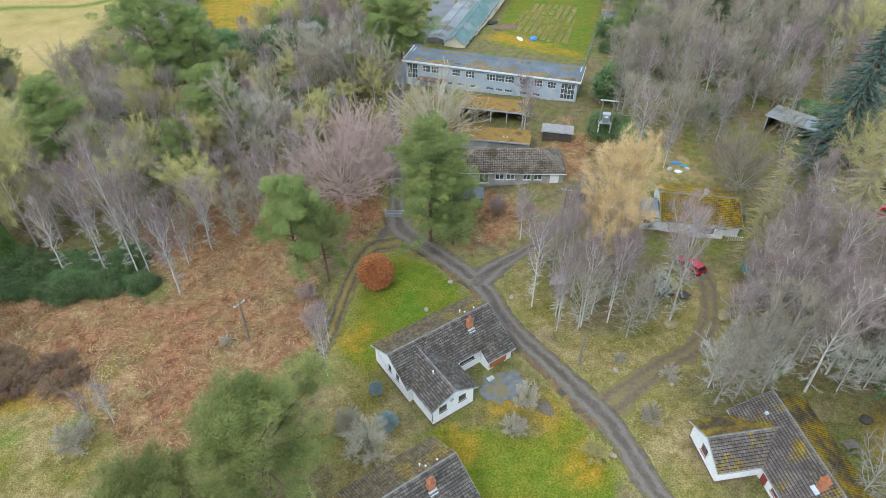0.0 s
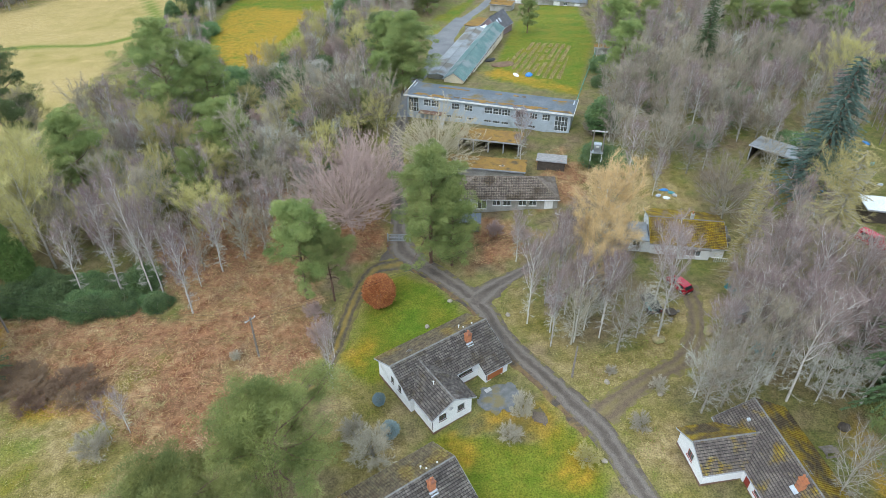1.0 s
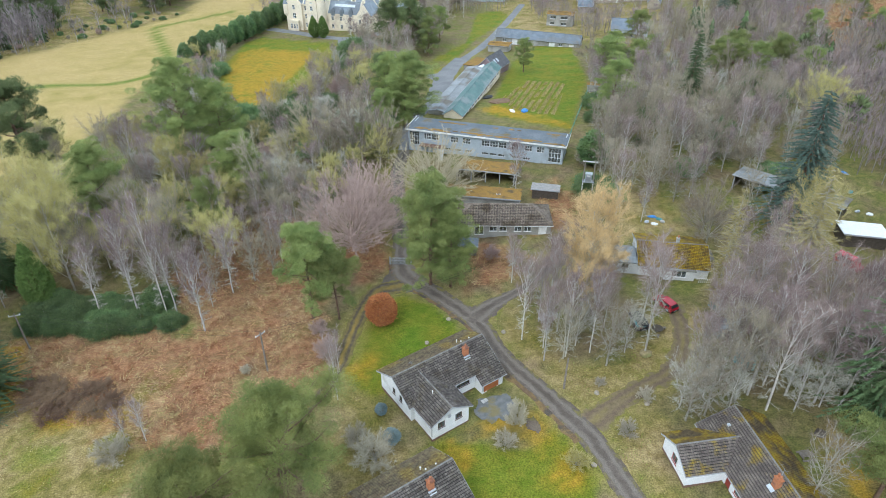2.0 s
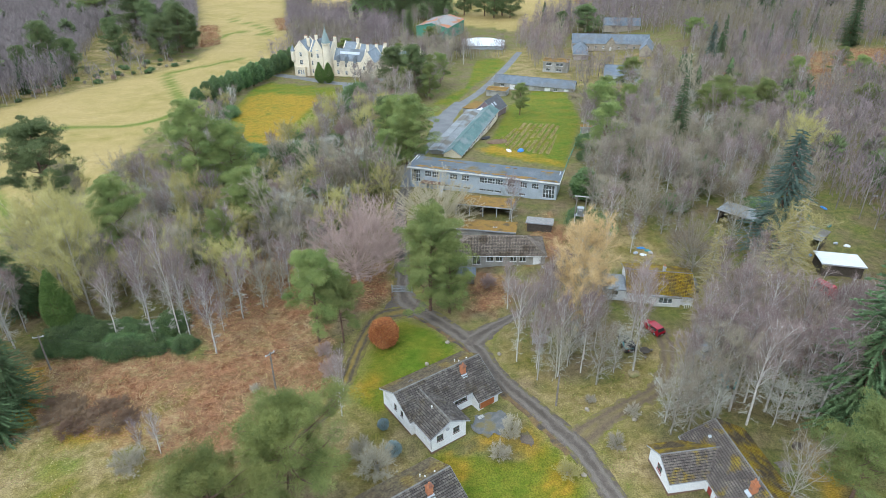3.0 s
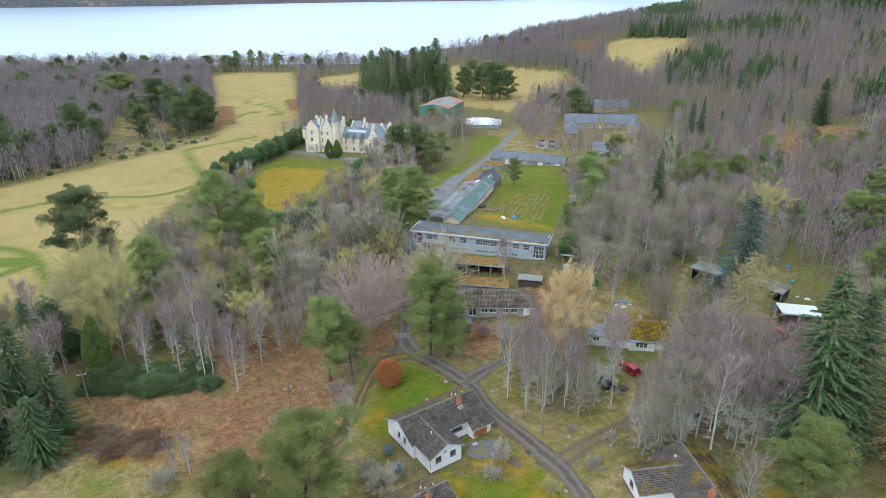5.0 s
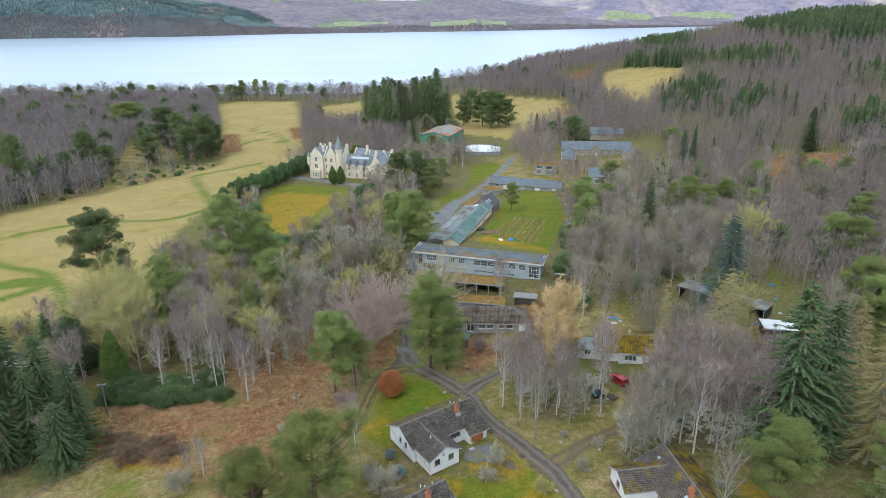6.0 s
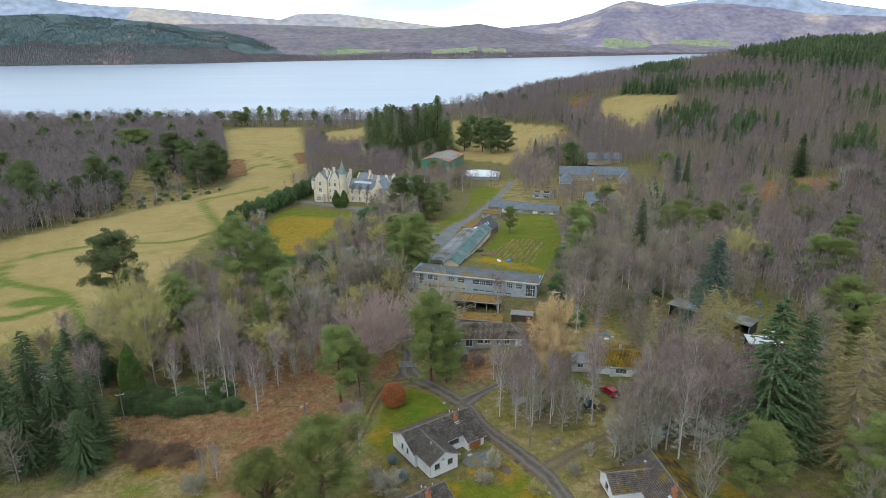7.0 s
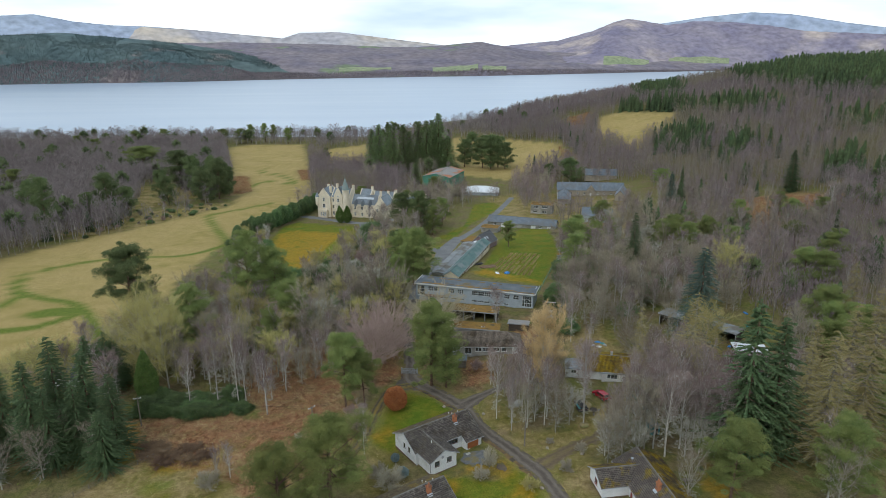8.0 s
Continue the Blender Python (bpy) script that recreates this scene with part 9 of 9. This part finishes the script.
# ---- vehicles ----
def car(x, y, turn, paint, label, length=4.3, width=1.75, height=1.45, boxy=False):
    """Local x forward."""
    c = thing("car", label, "car", placed(x, y, turn))
    L, W, H = length / 2, width / 2, height
    body = Mesh()
    low = [(-L, 0.25), (-L, 0.75), (-L + 0.1, 0.92), (L - 1.0, 0.9), (L - 0.1, 0.72), (L, 0.5), (L, 0.25)]
    body.prism([(px, -W, pz) for px, pz in low], (0, 2 * W, 0))
    part("body", body, paint, c)
    top = [(-L + 0.12, 0.9), (-L + 0.45, H - 0.06), (-L + 1.0, H), (L - 1.9, H), (L - 1.45, H - 0.12), (L - 0.95, 0.88)] if not boxy else [(-L + 0.02, 0.9), (-L + 0.1, H), (L - 1.2, H), (L - 0.75, 0.88)]
    cabin = Mesh()
    k = len(top)
    inset = 0.13
    left = [(px, -W + 0.02 + (inset if pz > 1.0 else 0), pz) for px, pz in top]
    right = [(px, W - 0.02 - (inset if pz > 1.0 else 0), pz) for px, pz in top]
    cabin.add(left + right, [tuple(range(k))[::-1], tuple(range(k, 2 * k))] + [(i, (i + 1) % k, k + (i + 1) % k, k + i) for i in range(k)])
    part("cabin", cabin, paint, c)
    for s in (-1, 1):
        for a, b in ((-L + 0.6, -0.35), (-0.25, L - 1.55)):
            w = Mesh().hexa([(a, s * (W - 0.03), 0.95), (b, s * (W - 0.03), 0.95), (b, s * (W - 0.015), 0.95), (a, s * (W - 0.015), 0.95)], [(a + 0.1, s * (W - 0.13), H - 0.14), (b - 0.05, s * (W - 0.13), H - 0.14), (b - 0.05, s * (W - 0.1), H - 0.14), (a + 0.1, s * (W - 0.1), H - 0.14)])
            part("side_window", w, "black", c, "dark glass side window")
    part("windscreen", Mesh().slab((L - 1.0, -W + 0.12, 0.93), (L - 1.0, W - 0.12, 0.93), (L - 1.46, W - 0.2, H - 0.1), (L - 1.46, -W + 0.2, H - 0.1), -0.03), "black", c, "dark windscreen")
    part("rear_window", Mesh().slab((-L + 0.1, W - 0.15, 0.98), (-L + 0.1, -W + 0.15, 0.98), (-L + 0.42, -W + 0.22, H - 0.1), (-L + 0.42, W - 0.22, H - 0.1), -0.03), "black", c, "dark rear window")
    for s in (-1, 1):
        part("tail_light", Mesh().box(-L - 0.02, s * (W - 0.2) - 0.12, 0.62, -L - 0.002, s * (W - 0.2) + 0.12, 0.85), "frame_red", c)
        part("headlight", Mesh().box(L + 0.002, s * (W - 0.3) - 0.16, 0.5, L + 0.02, s * (W - 0.3) + 0.16, 0.66), "trim_white", c)
        for px in (-L + 0.8, L - 0.85):
            wheel = part("wheel", Mesh().tube([(px, s * (W - 0.2), 0.31), (px, s * (W + 0.01), 0.31)], [0.31, 0.31], 14), "rubber", c)
            part("rim", Mesh().tube([(px, s * (W + 0.012), 0.31), (px, s * (W + 0.03), 0.31)], [0.2, 0.16], 10), "steel", wheel)
    part("bumper", Mesh().box(-L - 0.06, -W + 0.08, 0.3, -L - 0.004, W - 0.08, 0.5), "black", c)
    part("plate", Mesh().box(-L - 0.075, -0.26, 0.36, -L - 0.062, 0.26, 0.47), "trim_white", c)
    return c


car(*[36.64, 71.32, 118], "car_red", "red hatchback parked on grass before the white bungalow")
car(*[71.41, 81.16, -60], "car_red", "red van parked beside the white-roofed store", 4.6, 1.95, 2.0, True)
car(*[31.23, 67.11, 100], "black", "dark old car parked under bare birches", 4.2, 1.7, 1.4)


# ---- loose things ----
def picnic_table(x, y, turn):
    t = thing("picnic_table", "weathered timber picnic table with fixed benches", "table", placed(x, y, turn))
    for k in range(5):
        part("tabletop_board", Mesh().box(-0.9, -0.37 + 0.15 * k, 0.72, 0.9, -0.24 + 0.15 * k, 0.76), "timber", t)
    for s in (-1, 1):
        part("bench", Mesh().box(-0.9, s * 0.72 - 0.13, 0.42, 0.9, s * 0.72 + 0.13, 0.46), "timber", t)
        part("leg", Mesh().hexa([(s * 0.6 - 0.05, -0.75, -0.1), (s * 0.6 + 0.05, -0.75, -0.1), (s * 0.6 + 0.05, -0.65, -0.1), (s * 0.6 - 0.05, -0.65, -0.1)], [(s * 0.6 - 0.05, -0.3, 0.72), (s * 0.6 + 0.05, -0.3, 0.72), (s * 0.6 + 0.05, -0.2, 0.72), (s * 0.6 - 0.05, -0.2, 0.72)]), "timber", t)
        part("leg", Mesh().hexa([(s * 0.6 - 0.05, 0.65, -0.1), (s * 0.6 + 0.05, 0.65, -0.1), (s * 0.6 + 0.05, 0.75, -0.1), (s * 0.6 - 0.05, 0.75, -0.1)], [(s * 0.6 - 0.05, 0.2, 0.72), (s * 0.6 + 0.05, 0.2, 0.72), (s * 0.6 + 0.05, 0.3, 0.72), (s * 0.6 - 0.05, 0.3, 0.72)]), "timber", t)
        part("crossbeam", Mesh().box(s * 0.6 - 0.04, -0.8, 0.34, s * 0.6 + 0.04, 0.8, 0.42), "timber", t)


picnic_table(*[45.39, 40.8, 8])


def lump(name, label, category, x, y, size, material, seed, flat=0.6, group=""):
    """A stone, sack or heap: an uneven faceted body half sunk in the ground."""
    bm = bmesh.new()
    bmesh.ops.create_icosphere(bm, subdivisions=2, radius=1)
    r = random.Random(seed)
    o = Vector((r.uniform(0, 50), 0, 0))
    for v in bm.verts:
        v.co *= 1 + 0.35 * noise.noise(v.co * 1.3 + o)
        v.co = Vector((v.co.x * size[0], v.co.y * size[1], v.co.z * size[2]))
    me = bpy.data.meshes.new(name)
    bm.to_mesh(me)
    bm.free()
    ob = part(name, me, material, m=placed(x, y, r.uniform(0, 360)) @ Matrix.Translation((0, 0, size[2] * 0.35)))
    return tagged(ob, label, category, group)


for k, (x, y) in enumerate([(9.8, 66.4), (21.8, 52.4), (19.1, 40.5), (1.1, 69.9), (28.2, 50.1), (-2.3, 64.2)]):
    lump("boulder", "grey boulder on the grass verge", "stone", x, y, (0.42, 0.35, 0.3), "stone", k, group="boulders by the drive")
for k, (x, y) in enumerate([(31.1, 68.3), (33.0, 67.7), (30.5, 60.0), (38.2, 61.4), (46.6, 74.1)]):
    lump("brush_pile", "low heap of cut brown branches", "heap", x, y, (1.1, 0.9, 0.5), "bramble", 40 + k)
lump("garden_heap", "heap of dug soil in the garden plot", "heap", *(17.0, 169.4), (3.2, 2.2, 0.35), "soil", 61)
lump("tarpaulin", "crumpled blue tarpaulin on the garden plot", "tarpaulin", *(22.9, 159.2), (1.3, 0.9, 0.5), "blue_tarp", 62)
lump("white_sheet", "crumpled white sheet on the garden plot", "sheet", *(19.5, 159.6), (1.5, 0.7, 0.25), "white_sheet", 63)
lump("black_sheet", "crumpled black sheet beside the workshop", "sheet", *(13.5, 174.0), (2.2, 1.0, 0.4), "black", 64)
lump("oil_tank", "pale green moulded tank lying among birches", "tank", *(17.2, 69.1), (0.9, 1.7, 1.0), "concrete", 65)
lump("tree_stump", "dark upturned stump on brown ground", "stump", *(48.9, 44.4), (0.7, 0.6, 0.7), "timber_dark", 66)
for k, (x, y) in enumerate([(40.4, 97.2), (41.7, 96.3), (41.9, 99.0), (43.4, 97.1), (43.0, 98.0), (71.4, 100.6), (73.0, 99.6), (71.2, 97.9), (67.9, 96.2), (67.1, 91.1), (67.7, 90.3), (66.0, 89.9), (75.0, 94.6), (82.6, 104.2), (85.1, 106.7), (82.6, 99.2), (84.3, 97.9), (88.0, 115.0), (103.5, 121.1)]):
    lump("scrap_heap", "small heap of discarded sheets and boxes", "heap", x, y, (0.5 + 0.2 * (k % 3), 0.4, 0.3), ("junk", "white_sheet", "blue_tarp", "concrete", "teal")[k % 5], 80 + k, group="scrap around the sheds")


def garden_table(x, y, turn):
    t = thing("garden_table", "round weathered garden table with three stools on the grass", "table", placed(x, y, turn))
    part("tabletop", Mesh().tube([(0, 0, 0.7), (0, 0, 0.75)], [0.85, 0.85], 16), "timber_dark", t)
    part("pedestal", Mesh().tube([(0, 0, -0.1), (0, 0, 0.12), (0, 0, 0.7)], [0.35, 0.1, 0.1], 8), "timber_dark", t)
    for k in range(3):
        a = 2.1 * k
        part("stool", Mesh().tube([(1.35 * math.cos(a), 1.35 * math.sin(a), -0.05), (1.35 * math.cos(a), 1.35 * math.sin(a), 0.42), (1.35 * math.cos(a), 1.35 * math.sin(a), 0.46)], [0.12, 0.14, 0.26], 10), "timber", t)


garden_table(33.6, 65.0, 20)
stack = thing("pallet_stack", "stack of dark pallets under a pale teal sheet", "pallets", placed(30.9, 66.0, 8))
for k in range(6):
    part("pallet", Mesh().box(-0.6, -0.9, 0.16 * k, 0.6, 0.9, 0.16 * k + 0.045).box(-0.6, -0.9, 0.16 * k + 0.045, -0.48, 0.9, 0.16 * k + 0.15).box(-0.06, -0.9, 0.16 * k + 0.045, 0.06, 0.9, 0.16 * k + 0.15).box(0.48, -0.9, 0.16 * k + 0.045, 0.6, 0.9, 0.16 * k + 0.15), "timber_dark", stack)
part("sheet", Mesh().slab((-0.7, -1.0, 1.02), (0.7, -1.0, 1.0), (0.7, 1.0, 1.06), (-0.7, 1.0, 1.1), 0.03), "teal", stack, "pale teal cover sheet")


def crate_hut(x, y, turn, material, label, size=(1.8, 2.4, 2.1)):
    h = thing("garden_hut", label, "hut", placed(x, y, turn))
    a, b, z = size[0] / 2, size[1] / 2, size[2]
    part("wall", Mesh().box(-a, -b, -0.3, a, b, z), material, h)
    part("roof", Mesh().prism([(-a - 0.15, -b - 0.15, z), (a + 0.15, -b - 0.15, z), (0, -b - 0.15, z + 0.55)], (0, 2 * b + 0.3, 0)), "tin_grey", h)
    part("door", Mesh().box(-0.38, -b - 0.04, 0, 0.38, -b - 0.004, z - 0.2), "timber_dark", h)


crate_hut(*[43.99, 57.15, 15], "teal", "teal painted garden hut under birches")
crate_hut(*[43.32, 63.96, 10], "concrete", "pale grey hut with sheet roof under birches", (2.6, 2.2, 2.0))
crate_hut(*[45.01, 70.59, 30], "teal", "pale teal covered trailer under birches", (2.4, 2.0, 1.4))


def fence(points, spacing, label, h=1.1, wires=3, material="timber"):
    pts = curve(points, spacing)
    f = thing("fence", label, "fence", Matrix.Translation((0, 0, 0)))
    tops = []
    for x, y in pts:
        z = ground_z(x, y)
        part("post", Mesh().box(x - 0.05, y - 0.05, z - 0.3, x + 0.05, y + 0.05, z + h), material, f)
        tops.append(Vector((x, y, z)))
    for k in range(wires):
        part("rail", Mesh().tube([p + Vector((0, 0, h * (k + 1) / (wires + 0.3))) for p in tops], [0.025] * len(tops), 4), material, f)


fence([(-72.5, 37.8), (-67.4, 41.4), (-61.9, 48.5), (-55.1, 55.0)], 2.5, "grey post and wire fence below the bracken bank")
fence([(26.9, 122.9), (31.3, 136.6), (39.4, 162.6), (45.8, 183.3)], 3.0, "green mesh fence along the garden edge", 1.3, 3, "barn_green")
fence([(69.2, 105.1), (71.8, 101.5), (74.5, 98.7)], 2.0, "timber post and rail fence before the open shed", 1.2, 2, "timber")


def patch(name, ring, material, label, lift=0.05, category="ground"):
    """A thin apron of loose ground within a ring of points."""
    xs, ys = [p[0] for p in ring], [p[1] for p in ring]
    gx, gy = np.meshgrid(np.arange(min(xs) - 1, max(xs) + 1.3, 0.16), np.arange(min(ys) - 1, max(ys) + 1.3, 0.16))
    x, y = gx.ravel(), gy.ravel()
    ok = zone(x, y, ring, 0.2, 0.35, 3, 5) > 0.5
    i = np.arange(x.size).reshape(gx.shape)
    q = np.stack([i[:-1, :-1], i[:-1, 1:], i[1:, 1:], i[1:, :-1]], -1).reshape(-1, 4)
    q = q[ok[q].all(1)]
    z = land(x, y) + lift + 0.02 * wobble(x, y, 1.3, 2)
    used, inv = np.unique(q, return_inverse=True)
    me = fast_mesh(name, np.stack([x, y, z], 1)[used], inv.reshape(-1), 4)
    return tagged(part(name, me, material), label, category, kind="structure")


patch("apron", [(-12.3, 77.6), (-10.6, 80.6), (-9.3, 84.6), (-5.9, 84.6), (-4.6, 81.0), (-1.8, 77.6), (-3.6, 77.0), (-7.4, 77.4), (-10.6, 76.4)], "drive", "worn asphalt apron before the gate", 0.035)
patch("gravel", GRAVEL, "gravel", "grey gravel apron before the garage", 0.1)
patch("bare_ground", EARTH, "dirt", "bare brown earth bed in the lawn", 0.12)
slab = thing("paving", "pale concrete slabs set in gravel", "paving", placed(*[5.93, 51.84, 35]), kind="structure")
for k in range(2):
    part("slab", Mesh().box(-0.35 + 0.5 * k, -0.3, 0.08, 0.1 + 0.5 * k, 0.3, 0.16), "concrete", slab)

# ---- garden plot: rows of straw-coloured stalks and canes ----
r = np.random.RandomState(5)
x, y = r.uniform(min(p[0] for p in PLOT), max(p[0] for p in PLOT), 40000), r.uniform(min(p[1] for p in PLOT), max(p[1] for p in PLOT), 40000)
u = x * math.cos(radians(72)) + y * math.sin(radians(72))
w = -x * math.sin(radians(72)) + y * math.cos(radians(72))
ok = inside(x, y, PLOT) & (np.sin(w * 2 * np.pi / 1.9) > -0.1) & (wobble(x, y, 9, 4) > -0.7)
x, y = x[ok], y[ok]
base = np.stack([x, y, land(x, y)], 1)
aim = unit(np.stack([r.normal(size=len(x)) * 0.7, r.normal(size=len(x)) * 0.7, np.ones(len(x))], 1))
v, t = blades_array(base, base + aim * r.uniform(0.2, 0.55, len(x))[:, None], r.uniform(0.1, 0.22, len(x)), r)
tagged(part("crop_rows", fast_mesh("crop_rows", v, t, 3), "tussock"), "rows of pale dead stalks in the garden plot", "crops", kind="stuff")
for k, (x, y) in enumerate([(-94.6, 224.4), (-93.0, 231.6), (-91.4, 237.7), (-90.9, 244.9), (-89.3, 251.1), (-88.9, 257.3), (-87.3, 264.5), (-85.7, 270.7), (-85.2, 277.9), (-83.6, 284.0), (-83.2, 290.2), (-81.6, 297.4), (-80.0, 303.6), (-79.5, 310.8), (-77.9, 317.0)]):
    plant("yew", x, y, 8.6 + 2.2 * ((k * 7) % 5) / 5, 0.95, "dark clipped yew in a row beside the mansion lawn")
